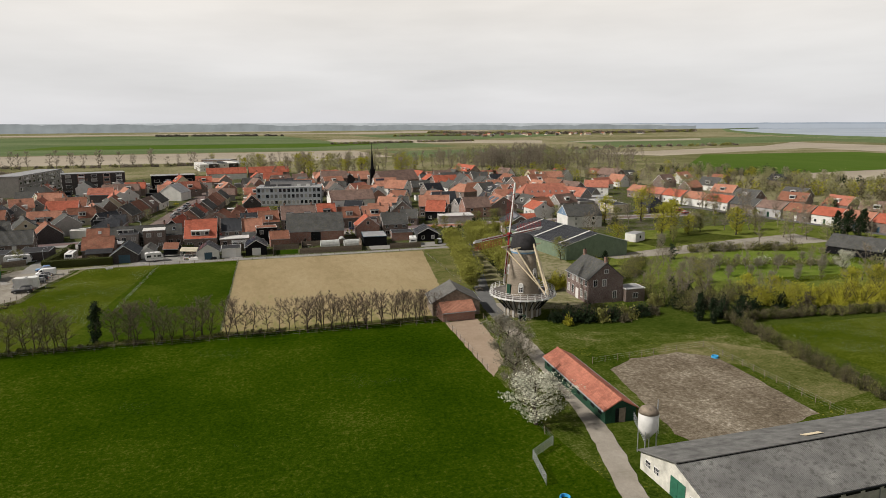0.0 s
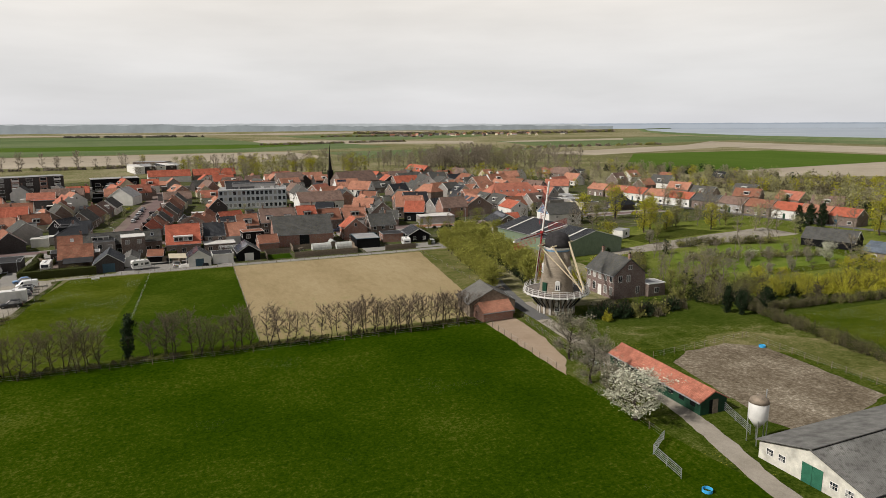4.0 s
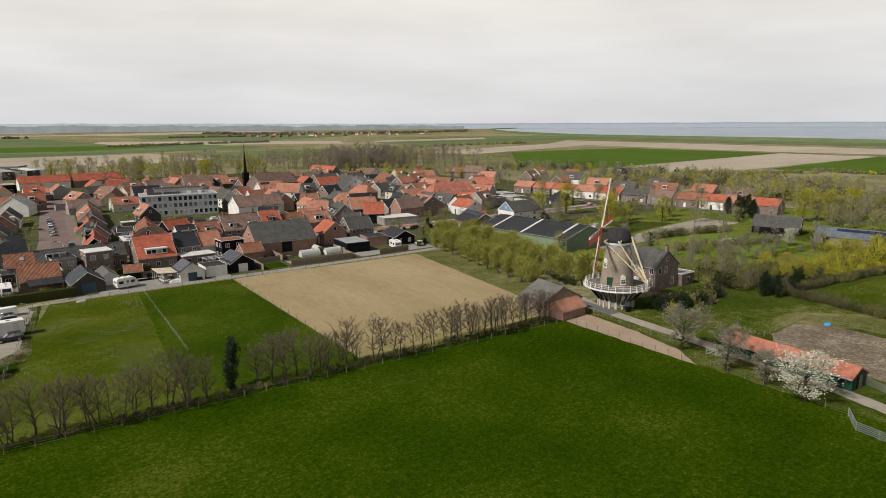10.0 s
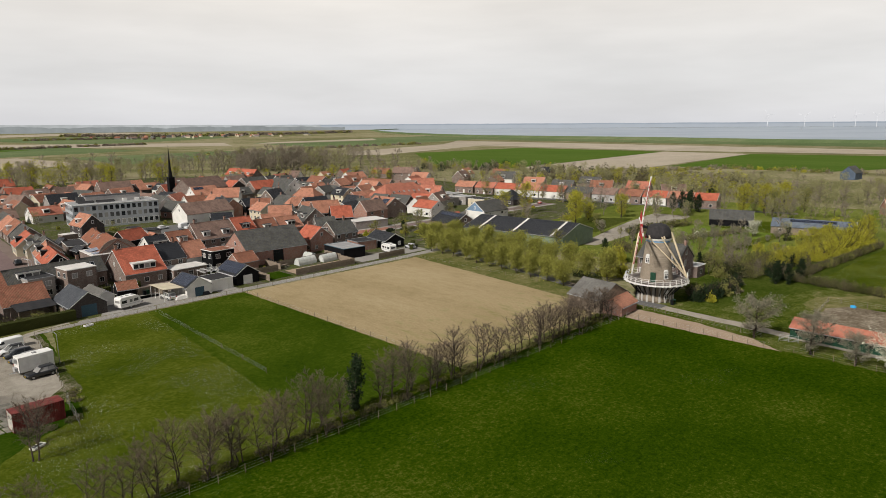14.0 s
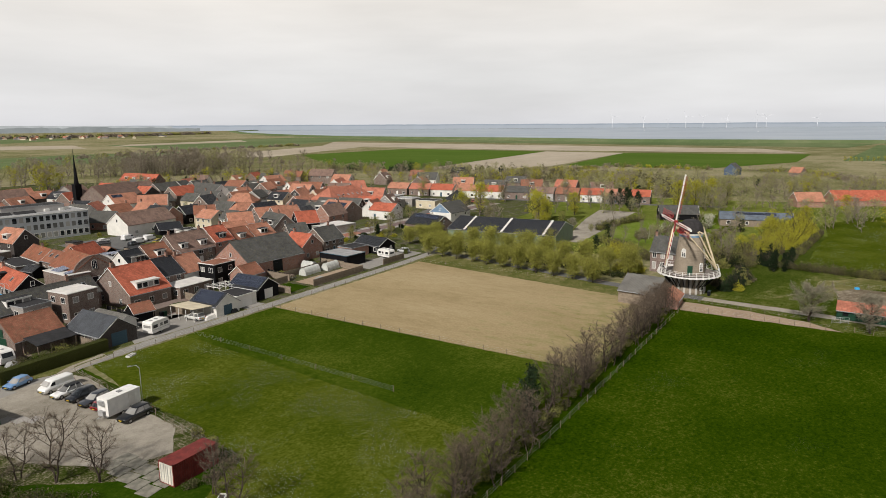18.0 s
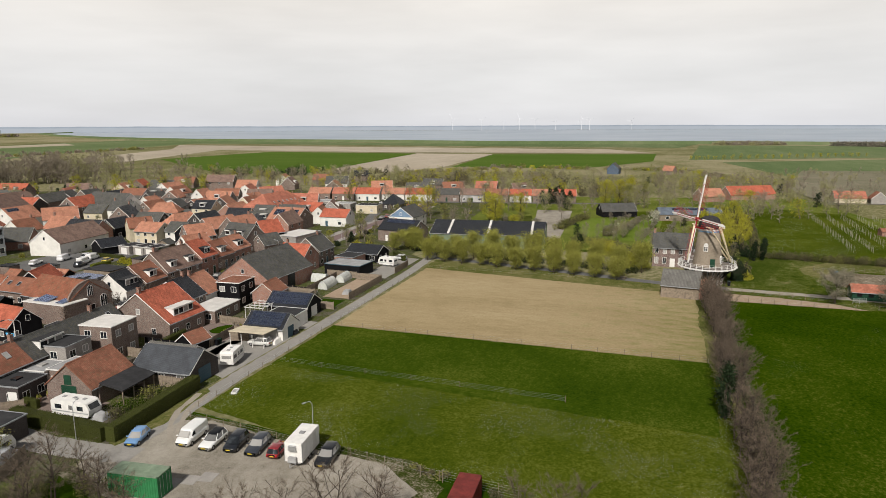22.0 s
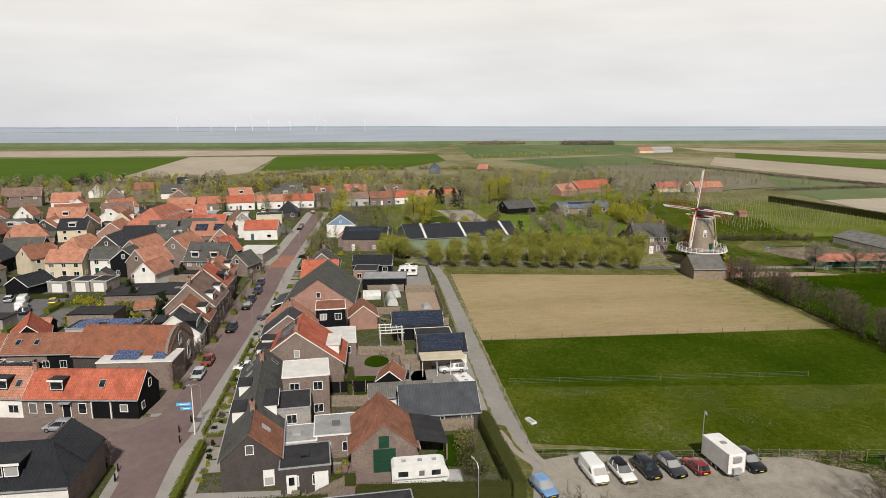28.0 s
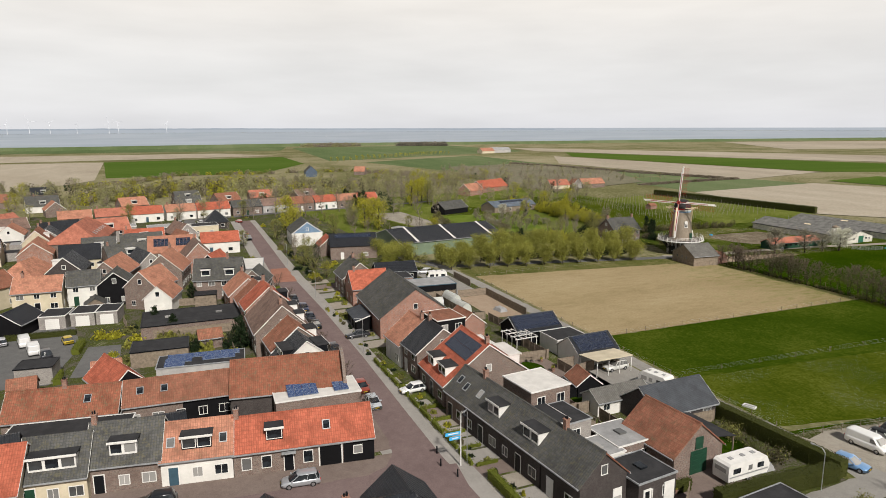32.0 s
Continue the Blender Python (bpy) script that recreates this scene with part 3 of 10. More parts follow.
def house(x, y, L, W, ang, e, H, roof="orange", wall="brick", label="", hip=0.0, chim=(), dorm=(), sky=(), panels=(), trim="paint", front="s", win=True, cat="house", group="", doors=True, gdoor=None, gwin=True, sides="sn", name="house", roof_s=None):
    """A gabled (or, with hip, hipped) building, its ridge along local x. e, H: heights of eaves and ridge.
    dorm: (side, u, width, material); sky: (side, u, v); panels: (side, u, v, cols, rows); gdoor: (face, width, height, material)."""
    ob = thing(name, label, cat, pose(x, y, 0, 0, 0, ang), group)
    far = not (x < 75 and 190 < y < 300 or y < 190 and x < 90)
    LITE[0] = far
    if y > 395 or x > 225:
        win = gwin = False
    if far:
        sides = "".join(f for f in sides if seen_side(x, y, ang, f))
        if group == "houses of the village centre":
            sides = sides[:1]
    w, t, o, gx = W / 2, 0.16, 0.3, 0.18
    s = (H - e) / w
    drop = t * math.sqrt(1 + s * s) + 0.01
    if hip:
        g = Geo().box(-L / 2, -w, 0, L / 2, w, e - 0.02)
    else:
        g = Geo().extrude([(-w, 0), (w, 0), (w, e - drop + 0.02), (0, H - drop), (-w, e - drop + 0.02)], -L / 2, L / 2)
    part("wall", g, M[wall], ob)
    X = L / 2 + gx
    if hip:
        ze, k = e - o * s, hip
        c = [(-X - 0.1, -w - o, ze), (X + 0.1, -w - o, ze), (X + 0.1, w + o, ze), (-X - 0.1, w + o, ze)]
        a, b = (-L / 2 + k, 0, H), (L / 2 - k, 0, H)
        g = Geo().poly([c[0], c[1], b, a]).poly([c[2], c[3], a, b])
        if k > 0.3:
            g.poly([c[1], c[2], b]).poly([c[3], c[0], a])
        g.poly([c[3], c[2], c[1], c[0]])
        part("roof", g, M[roof], ob)
        for p, q in ((c[0], a), (c[3], a), (c[1], b), (c[2], b)):
            part("hip_ridge", Geo().tube(p, q, 0.1, 0.1, 5), M[roof], ob)
    else:
        if far:
            z0, th = e - o * s, t * math.sqrt(1 + s * s)
            part("roof", Geo().extrude([(-w - o, z0), (-w - o, z0 - t), (0, H - th), (w + o, z0 - t), (w + o, z0), (0, H)], -X, X), M[roof], ob)
            if trim and cat != "shed" and y < 420 and x < 260:
                ca = math.cos(radians(ang)) * (-60 - x) + math.sin(radians(ang)) * (40 - y)
                ex = 1 if ca > 0 else -1
                part("bargeboard", Geo().extrude([(-w - o, z0 + 0.03), (0, H + 0.03), (w + o, z0 + 0.03), (w + o, z0 - 0.2), (0, H - 0.24), (-w - o, z0 - 0.2)], ex * X, ex * (X + 0.05)), M[trim], ob)
        for side in () if far else (-1, 1):
            y0, z0 = side * (w + o), e - o * s
            prof = [(y0, z0), (0, H), (0, H - t * math.sqrt(1 + s * s)), (y0, z0 - t)]
            part("roof_slope", Geo().extrude(prof if side < 0 else prof[::-1], -X, X), M[roof_s if roof_s and side < 0 else roof], ob)
        for ex in () if far or not trim else (-1, 1):
            z0 = e - o * s
            part("bargeboard", Geo().extrude([(-w - o, z0 + 0.015), (0, H + 0.015), (w + o, z0 + 0.015), (w + o, z0 - 0.16), (0, H - 0.18), (-w - o, z0 - 0.16)], ex * X, ex * (X + 0.03)), M[trim], ob)
        if not far:
            part("ridge_cap", Geo().extrude([(-0.16, H - 0.06), (-0.08, H + 0.06), (0.08, H + 0.06), (0.16, H - 0.06)], -X + 0.02, X - 0.02), M[roof], ob)
    for side in () if far else (-1, 1):
        part("gutter", Geo().extrude([(side * (w + o), e - o * s - 0.2), (side * (w + o + 0.14), e - o * s - 0.2), (side * (w + o + 0.14), e - o * s - 0.06), (side * (w + o), e - o * s - 0.06)], -X + 0.03, X - 0.03), M["zinc"], ob)
    n = max(2, int(L / ((3.4 if group == far_row else 5.6) if far else 2.7)))
    floors = [1.35] if e < 4.4 else [1.4, e - 1.15]
    if far and y > 350 and len(floors) > 1:
        floors = floors[1:]
    if group == side_row:
        n = max(3, int(L / 2.4))
    di = n - 1 if group == side_row else n // 2
    if win:
        for f, side in (("s", -1), ("n", 1)):
            if f not in sides:
                continue
            for i in range(n):
                u = -L / 2 + L * (i + 0.5) / n
                for k, zz in enumerate(floors):
                    m = pose(u, side * w, zz, 0, 0, FACE[f])
                    if doors and f == front and k == 0 and i == di:
                        door(ob, pose(u, side * w, 0.02, 0, 0, FACE[f]), ("greenpaint", "darkpaint", "paint", "bluepaint")[int(abs(x * 7 + y * 3)) % 4])
                    elif zz + 0.75 < e:
                        window(ob, 1.15 if (i + k) % 3 else 1.5, 1.25 if k == 0 else 1.1, m, bars=1)
    if gwin and not hip:
        for f, ex in (("w", -1), ("e", 1)):
            if far and not seen_side(x, y, ang, f):
                continue
            if H - e > 2.2:
                window(ob, 0.9, 1.15, pose(ex * L / 2, 0, e + (H - e) * 0.3, 0, 0, FACE[f]), bars=0)
            if win and W > 6.5 and not far:
                for yy in (-W * 0.24, W * 0.24):
                    window(ob, 1.0, 1.2, pose(ex * L / 2, yy, 1.4, 0, 0, FACE[f]), bars=1)
    if gdoor:
        f, gw, gh, gm = gdoor
        px, py = {"s": (0, -w), "n": (0, w), "e": (L / 2, 0), "w": (-L / 2, 0)}[f]
        garage_door(ob, pose(px, py, 0.02, 0, 0, FACE[f]), gw, gh, gm)
    for c in chim:
        chimney(ob, c, 0.0, H - 0.7, H + 0.9)
    for side, u, dw, dm in dorm:
        dormer(ob, w, e, H, side, u, dw, dm)
    for side, u, v in sky:
        mm = slope_pose(L, W, e, H, side, u, v)
        sk = part("skylight", shared("skylight", lambda: Geo().box(-0.45, -0.6, 0, 0.45, -0.5, 0.08).box(-0.45, 0.5, 0, 0.45, 0.6, 0.08).box(-0.45, -0.5, 0, -0.36, 0.5, 0.08).box(0.36, -0.5, 0, 0.45, 0.5, 0.08).mesh("skylight", M["metal"])), None, ob, m=mm)
        part("pane", shared("skypane", lambda: Geo().box(-0.36, -0.5, 0, 0.36, 0.5, 0.04).mesh("pane", M["glass"])), None, sk)
    for side, u, v, cols, rows in panels:
        solar(ob, slope_pose(L, W, e, H, side, u, v), cols, rows)
    return ob


def dormer(ob, w, e, H, side, u, dw, dm, z0=None, hh=1.45):
    """A box dormer with a flat roof, cheeks in dm, and a band of windows."""
    s = (H - e) / w
    z0 = e + 0.55 if z0 is None else z0
    yf = w - (z0 - e) / s
    z1 = min(z0 + hh, H - 0.15)
    yb = w - (z1 - e) / s
    prof = [(side * yf, z0 - 0.05), (side * yf, z1), (side * (yb - 0.05), z1), (side * (yf - 0.02), z0 - 0.05)]
    d = part("dormer", Geo().extrude(prof if side > 0 else prof[::-1], u - dw / 2, u + dw / 2), M[dm], ob)
    part("dormer_roof", Geo().box(u - dw / 2 - 0.15, min(side * (yf + 0.22), side * yb), z1, u + dw / 2 + 0.15, max(side * (yf + 0.22), side * yb), z1 + 0.16), M["whiteroof" if dw > 5.2 or LITE[0] else "bitumen"], d)
    if not LITE[0]:
        part("fascia", Geo().box(u - dw / 2 - 0.17, side * (yf + 0.25) - 0.03, z1 - 0.06, u + dw / 2 + 0.17, side * (yf + 0.25) + 0.03, z1 + 0.2), M["paint"], d)
    k = 1 if LITE[0] else max(1, round(dw / 1.4))
    for i in range(k):
        window(d, round(dw / k - 0.12, 2), round(z1 - z0 - 0.28, 2), pose(u - dw / 2 + dw * (i + 0.5) / k, side * yf, (z0 + z1) / 2, 0, 0, FACE["s" if side < 0 else "n"]), bars=0)


def flat(x, y, L, W, ang, h, roof="bitumen", wall="brick", label="", win="sn", fascia="paint", gdoor=None, cat="extension", panels=None, z0=0.0, group="", name="flat_roofed_building", floors=None, lights=0):
    ob = thing(name, label, cat, pose(x, y, z0, 0, 0, ang), group)
    LITE[0] = not (x < 75 and 190 < y < 300 or y < 190 and x < 90)
    if LITE[0]:
        win = "".join(f for f in win if seen_side(x, y, ang, f))
    part("wall", Geo().box(-L / 2, -W / 2, 0, L / 2, W / 2, h - 0.12), M[wall], ob)
    part("roof", Geo().box(-L / 2 + 0.02, -W / 2 + 0.02, h - 0.12, L / 2 - 0.02, W / 2 - 0.02, h), M[roof], ob)
    g = Geo().box(-L / 2 - 0.12, -W / 2 - 0.12, h - 0.12, L / 2 + 0.12, -W / 2 + 0.02, h + 0.05).box(-L / 2 - 0.12, W / 2 - 0.02, h - 0.12, L / 2 + 0.12, W / 2 + 0.12, h + 0.05)
    g.box(-L / 2 - 0.12, -W / 2 + 0.02, h - 0.12, -L / 2 + 0.02, W / 2 - 0.02, h + 0.05).box(L / 2 - 0.02, -W / 2 + 0.02, h - 0.12, L / 2 + 0.12, W / 2 - 0.02, h + 0.05)
    if not (LITE[0] and name == "shed"):
        part("fascia", g, M["zinc" if fascia == "paint" and int(abs(x * 3 + y)) % 5 < 2 else fascia], ob)
    floors = floors or ([1.45] if h < 4.6 else [1.45, h - 1.5])
    for f in win:
        run, off = (L, W) if f in "sn" else (W, L)
        n = max(1, int(run / (4.8 if LITE[0] else 2.4)))
        for i in range(n):
            u = -run / 2 + run * (i + 0.5) / n
            for zz in floors:
                px, py = {"s": (u, -off / 2), "n": (u, off / 2), "e": (off / 2, u), "w": (-off / 2, u)}[f]
                window(ob, 1.3, 1.25, pose(px, py, zz, 0, 0, FACE[f]))
    if gdoor:
        f, gw, gh, gm = gdoor
        px, py = {"s": (0, -W / 2), "n": (0, W / 2), "e": (L / 2, 0), "w": (-L / 2, 0)}[f]
        garage_door(ob, pose(px, py, 0.02, 0, 0, FACE[f]), gw, gh, gm)
    if panels:
        solar(ob, pose(0, 0, h + 0.2 + 0.13 * panels[1]) @ pose(0, 0, 0, -9, 0, 0), *panels, cells="solarblue")
    for i in range(lights):
        u = -L / 2 + L * (i + 0.5) / lights
        part("roof_light", Geo().box(u - 0.6, -0.5, h, u + 0.6, 0.5, h + 0.22), M["glass"], ob)
    return ob


# ---- ground, water, distance ----
M["orchardgrass"] = soil("orchard_grass", [(0.37, (0.055, 0.083, 0.012)), (0.5, (0.122, 0.148, 0.027)), (0.62, (0.205, 0.21, 0.065))], 0.05, 0.5, 2.6, 0.12)
M["brightlawn"] = soil("bright_spring_lawn", [(0.37, (0.07, 0.115, 0.012)), (0.5, (0.125, 0.175, 0.026)), (0.62, (0.20, 0.225, 0.06))], 0.06, 0.6, 2.6, 0.1)
M["plantation"] = soil("plantation_ground", [(0.37, (0.13, 0.13, 0.08)), (0.5, (0.195, 0.18, 0.125)), (0.62, (0.26, 0.235, 0.175))], 0.02, 0.15, 1.2, 0.2)
M["strip"] = soil("paddock_grass", [(0.36, (0.016, 0.036, 0.002)), (0.5, (0.038, 0.064, 0.004)), (0.64, (0.095, 0.112, 0.016))], 0.05, 0.9, 2.8)
M["strawgrass"] = soil("straw_grass", [(0.38, (0.05, 0.062, 0.012)), (0.47, (0.10, 0.11, 0.03)), (0.54, (0.16, 0.15, 0.06)), (0.62, (0.26, 0.22, 0.12))], 0.06, 0.5, 2.6, 0.12)
M["lotedge"] = soil("weedy_earth", [(0.42, (0.025, 0.04, 0.005)), (0.50, (0.06, 0.07, 0.02)), (0.545, (0.16, 0.14, 0.095)), (0.60, (0.28, 0.25, 0.195))], 0.12, 0.5, 4.0, 0.08)
M["tablebrick"] = soil("orange_red_pavers", [(0.3, (0.26, 0.12, 0.085)), (0.5, (0.34, 0.165, 0.12)), (0.7, (0.42, 0.22, 0.165))], 0.1, 0.8, 7.0, 0.02)
M["walkbrick"] = soil("brick_pavement", [(0.3, (0.15, 0.115, 0.10)), (0.5, (0.21, 0.165, 0.145)), (0.7, (0.27, 0.22, 0.195))], 0.1, 0.8, 7.0, 0.02)
M["verge"] = soil("rough_verge", [(0.39, (0.018, 0.034, 0.003)), (0.46, (0.042, 0.064, 0.007)), (0.53, (0.078, 0.096, 0.018)), (0.61, (0.20, 0.18, 0.085))], 0.06, 0.5, 2.6, 0.15, None, ((0.35, 0.30, 0.04), 2.2, 0.54, 0.05))
def disc(r, n=72):
    return [(r * math.cos(2 * math.pi * i / n), r * math.sin(2 * math.pi * i / n)) for i in range(n)]


sheet("ground", disc(4900), 0.0, "polder", "flat green and brown polder reaching to the horizon", "ground")
sheet("meadow", [(-170, -150), (60, -150), (60, 30), (36, 40), (33, 70), (31.8, 122.6), (-60, 124.6), (-170, 126)], 0.02, "meadow", "dark green grass meadow scattered with small pale flowers")
sheet("daisy_field", [(-57, 123), (-10.5, 122.5), (-10, 194.4), (-50, 194.6), (-55, 171), (-58, 150), (-66, 146), (-90, 123)], 0.025, "daisies", "grass paddock sprinkled with white daisies")
sheet("mown_strip", [(-38, 125.5), (-10.5, 124.5), (-10, 194.4), (-32, 194.5), (-35, 160)], 0.03, "strip", "lush greener strip of a grass paddock")
sheet("dry_field", [(-10.3, 123), (33, 122), (36, 128), (45, 194), (-9.8, 194.4)], 0.035, "stubble", "pale straw-coloured dry field beside the concrete track")
sheet("headland", [(-10.2, 123.4), (33, 122.4), (34.6, 125.4), (24, 124.6), (12, 125.4), (2, 124.8), (-10.1, 125.2)], 0.041, "strawgrass", "greener unmown edge of the dry field")
sheet("grass_verge", [(33, 122), (44, 126), (49, 150), (56, 195), (45, 195), (36, 128)], 0.03, "strawgrass", "dry mown grass verge beside the lane")
sheet("hen_run", [(32.2, 119.5), (39.2, 120.5), (38.4, 108), (35.8, 96), (32, 90)], 0.03, "run", "bare trampled earth of a fenced hen run")
sheet("paddock", [(48, 66), (51, 88), (57, 91.5), (66, 92), (71, 88.5), (70, 66), (58, 62.5), (49, 62)], 0.03, "earth", "churned brown earth paddock inside a fence")
sheet("rough_grass", [(60, 20), (62, 120), (80, 135), (82, 205), (110, 205), (110, 20)], 0.014, "verge", "rough tussocky grass and gardens")
sheet("rough_grass", [(88, 20), (90, 100), (96, 118), (84, 150), (84, 204), (230, 215), (260, 60), (120, 40)], 0.0165, "orchardgrass", "bright spring grass between gardens and orchards")
sheet("mill_garden", [(52, 108), (88, 96), (84, 66), (120, 60), (150, 100), (86, 118), (60, 120)], 0.022, "garden", "grass garden beside the windmill")
sheet("village_ground", [(-95, 198.4), (56, 198.4), (62, 205), (215, 205), (240, 420), (130, 560), (-60, 560), (-170, 460), (-180, 230)], 0.012, "yard", "gardens and yards of bare soil, paving and grass", "ground")
sheet("orchard", [(107, 80), (90, 44), (97, 2), (191, 12), (182, 80)], 0.03, "orchardgrass", "grass orchard in rows")
sheet("farmyard", [(26, 20), (60, 20), (64, 60), (66, 96), (62, 121), (44, 127), (33, 122.5), (31.5, 119), (33, 70), (30, 40)], 0.018, "verge", "rough grass round the farm track", "ground")

FAR = [
    ("crop", [(745, 690), (734, 451), (367, 408), (330, 470), (520, 700)]),
    ("tilled", [(367, 408), (734, 451), (729, 341), (445, 323), (369, 353)]),
    ("crop", [(729, 341), (775, 134), (602, 137), (469, 197), (465, 317)]),
    ("tilled", [(1010, 1080), (932, 202), (813, 139), (765, 460), (799, 920)]),
    ("crop2", [(1310, 1200), (1190, 459), (1225, 57), (1017, 99), (1118, 1161)]),
    ("tilled", [(628, -192), (279, -235), (249, -120), (482, -108)]),
    ("crop", [(730, -275), (336, -402), (230, -337), (279, -240), (605, -205)]),
    ("tilled", [(952, -298), (448, -571), (304, -466), (420, -390), (788, -261)]),
    ("tilled", [(192, -18), (206, -135), (155, -149), (70, -17), (94, 2)]),
    ("crop", [(215, -160), (228, -232), (160, -222), (168, -160)]),
    ("tilled", [(1056, -914), (940, -1304), (580, -953), (656, -652)]),
]
for k, (kind, pts) in enumerate(FAR):
    sheet("far_field", pts, 0.16 + 0.012 * k, kind, {"crop": "bright green young crop field", "crop2": "dull green crop field", "tilled": "pale bare tilled field"}[kind])
for k, (kind, pts) in enumerate([
    ("crop2", [(311, 2537), (1168, 2900), (974, 2041), (377, 1531)]),
    ("tilled", [(414, 781), (800, 925), (983, 890), (459, 695)]),
    ("crop2", [(655, 1372), (1380, 1560), (1290, 1180), (551, 945)]),
    ("tilled", [(180, 1854), (631, 1445), (539, 1234), (108, 1513)]),
    ("tilled", [(722, 1392), (1073, 1456), (966, 1310), (615, 1287)]),
    ("tilled", [(-650, 4700), (273, 4700), (300, 4300), (-700, 4300)]),
    ("crop2", [(700, -110), (600, 70), (420, 40), (300, -40), (300, -100), (520, -95)]),
    ("crop2", [(190, -20), (205, -130), (255, -125), (300, -100), (290, -30)]),
    ("crop2", [(1150, 60), (1180, -260), (800, -250), (640, 100)]),
    ("tilled", [(246, 3396), (1345, 4300), (1363, 3609), (350, 2853)]),
    ("crop2", [(-1400, 1080), (-330, 1010), (70, 1030), (330, 1130), (300, 1480), (160, 1500), (60, 2500), (-560, 2850), (-1700, 2200)]),
    ("crop", [(-420, 1250), (60, 1190), (230, 1330), (90, 1460), (-400, 1480)]),
    ("tilled", [(-1100, 760), (-420, 740), (40, 735), (150, 800), (130, 1010), (-330, 985), (-1300, 1040)]),
    ("tilled", [(-1900, 3200), (-500, 3500), (420, 3300), (330, 3050), (-560, 3080), (-1800, 2750)]),
    ("crop2", [(170, 760), (410, 790), (450, 880), (540, 930), (380, 1000), (170, 960)]),
]):
    sheet("far_field", pts, 0.04 + 0.01 * k, kind, {"crop": "bright green young crop field", "crop2": "dull green crop field", "tilled": "pale bare tilled field"}[kind])


def water_material():
    m, n, l, b = mat_base("estuary_water", 0.35)
    co = n.new("ShaderNodeTexCoord").outputs["Object"]
    f = noise_node(n, l, co, 0.003, 4)
    l.new(ramp(n, l, f, [(0.35, (0.16, 0.21, 0.27)), (0.65, (0.25, 0.29, 0.34))]), b.inputs["Base Color"])
    bump(n, l, b, noise_node(n, l, co, 0.15, 3), 0.3, 0.5)
    return m


M["water"] = water_material()
SHORE = [(900, -2600), (1020, -1600), (1150, -838), (1175, -524), (1240, -150), (1265, 74), (1220, 459), (1300, 750), (1330, 1090), (1350, 1290), (1440, 1520), (1640, 1930), (2000, 2500), (2600, 3300), (3300, 3800)]
sheet("water", SHORE + [(4000, 2700), (4750, 1000), (4850, 0), (4700, -1300), (4100, -2600), (3000, -3800), (1500, -4600)], 0.12, "water", "grey-blue tidal estuary", "water")


def dike():
    g = Geo()
    for (x0, y0), (x1, y1) in zip(SHORE, SHORE[1:]):
        rows = [(-26, 0.0), (-4, 5.5), (2, 5.5), (20, 0.0)]
        for (a, za), (b, zb) in zip(rows, rows[1:]):
            g.poly([(x0 + a, y0, za), (x0 + b, y0, zb), (x1 + b, y1, zb), (x1 + a, y1, za)])
    solid("sea_dike", g, M["crop2"], "long grass-covered sea dike along the shore", "dike", kind="structure")


dike()


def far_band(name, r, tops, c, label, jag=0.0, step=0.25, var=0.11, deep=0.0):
    """A distant glowing strip of sea, shore or woods on the horizon, haze painted into its colour. tops: (compass angle
    in degrees from +x, height of the crest).
    """
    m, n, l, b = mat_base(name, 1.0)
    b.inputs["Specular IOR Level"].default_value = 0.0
    # Black base, all glow: the colour c already holds the distance haze.
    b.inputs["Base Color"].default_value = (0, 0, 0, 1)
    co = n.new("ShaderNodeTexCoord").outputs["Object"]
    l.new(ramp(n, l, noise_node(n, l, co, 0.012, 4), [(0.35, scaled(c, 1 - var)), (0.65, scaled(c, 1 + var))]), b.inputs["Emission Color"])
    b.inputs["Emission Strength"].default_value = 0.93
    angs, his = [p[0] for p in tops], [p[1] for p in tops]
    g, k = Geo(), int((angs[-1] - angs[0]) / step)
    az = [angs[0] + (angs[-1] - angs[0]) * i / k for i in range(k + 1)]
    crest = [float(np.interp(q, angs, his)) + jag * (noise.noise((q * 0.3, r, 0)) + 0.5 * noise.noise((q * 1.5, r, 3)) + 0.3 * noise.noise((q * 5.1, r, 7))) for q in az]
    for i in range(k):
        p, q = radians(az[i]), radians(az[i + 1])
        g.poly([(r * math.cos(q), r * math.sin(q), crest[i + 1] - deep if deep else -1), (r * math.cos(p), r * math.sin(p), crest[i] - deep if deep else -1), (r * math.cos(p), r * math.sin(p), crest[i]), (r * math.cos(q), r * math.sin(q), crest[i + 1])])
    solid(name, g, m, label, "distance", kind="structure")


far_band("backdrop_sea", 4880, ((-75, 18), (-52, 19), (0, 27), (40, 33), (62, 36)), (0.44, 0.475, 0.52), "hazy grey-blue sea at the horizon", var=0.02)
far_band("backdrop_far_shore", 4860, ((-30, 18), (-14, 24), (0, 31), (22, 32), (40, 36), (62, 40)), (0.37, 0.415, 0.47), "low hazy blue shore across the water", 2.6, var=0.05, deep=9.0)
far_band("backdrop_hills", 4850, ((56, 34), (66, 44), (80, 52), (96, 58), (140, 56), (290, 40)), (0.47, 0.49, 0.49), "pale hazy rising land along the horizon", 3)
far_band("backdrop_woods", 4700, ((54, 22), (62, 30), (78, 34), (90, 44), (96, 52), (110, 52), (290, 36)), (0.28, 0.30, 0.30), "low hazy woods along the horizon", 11)

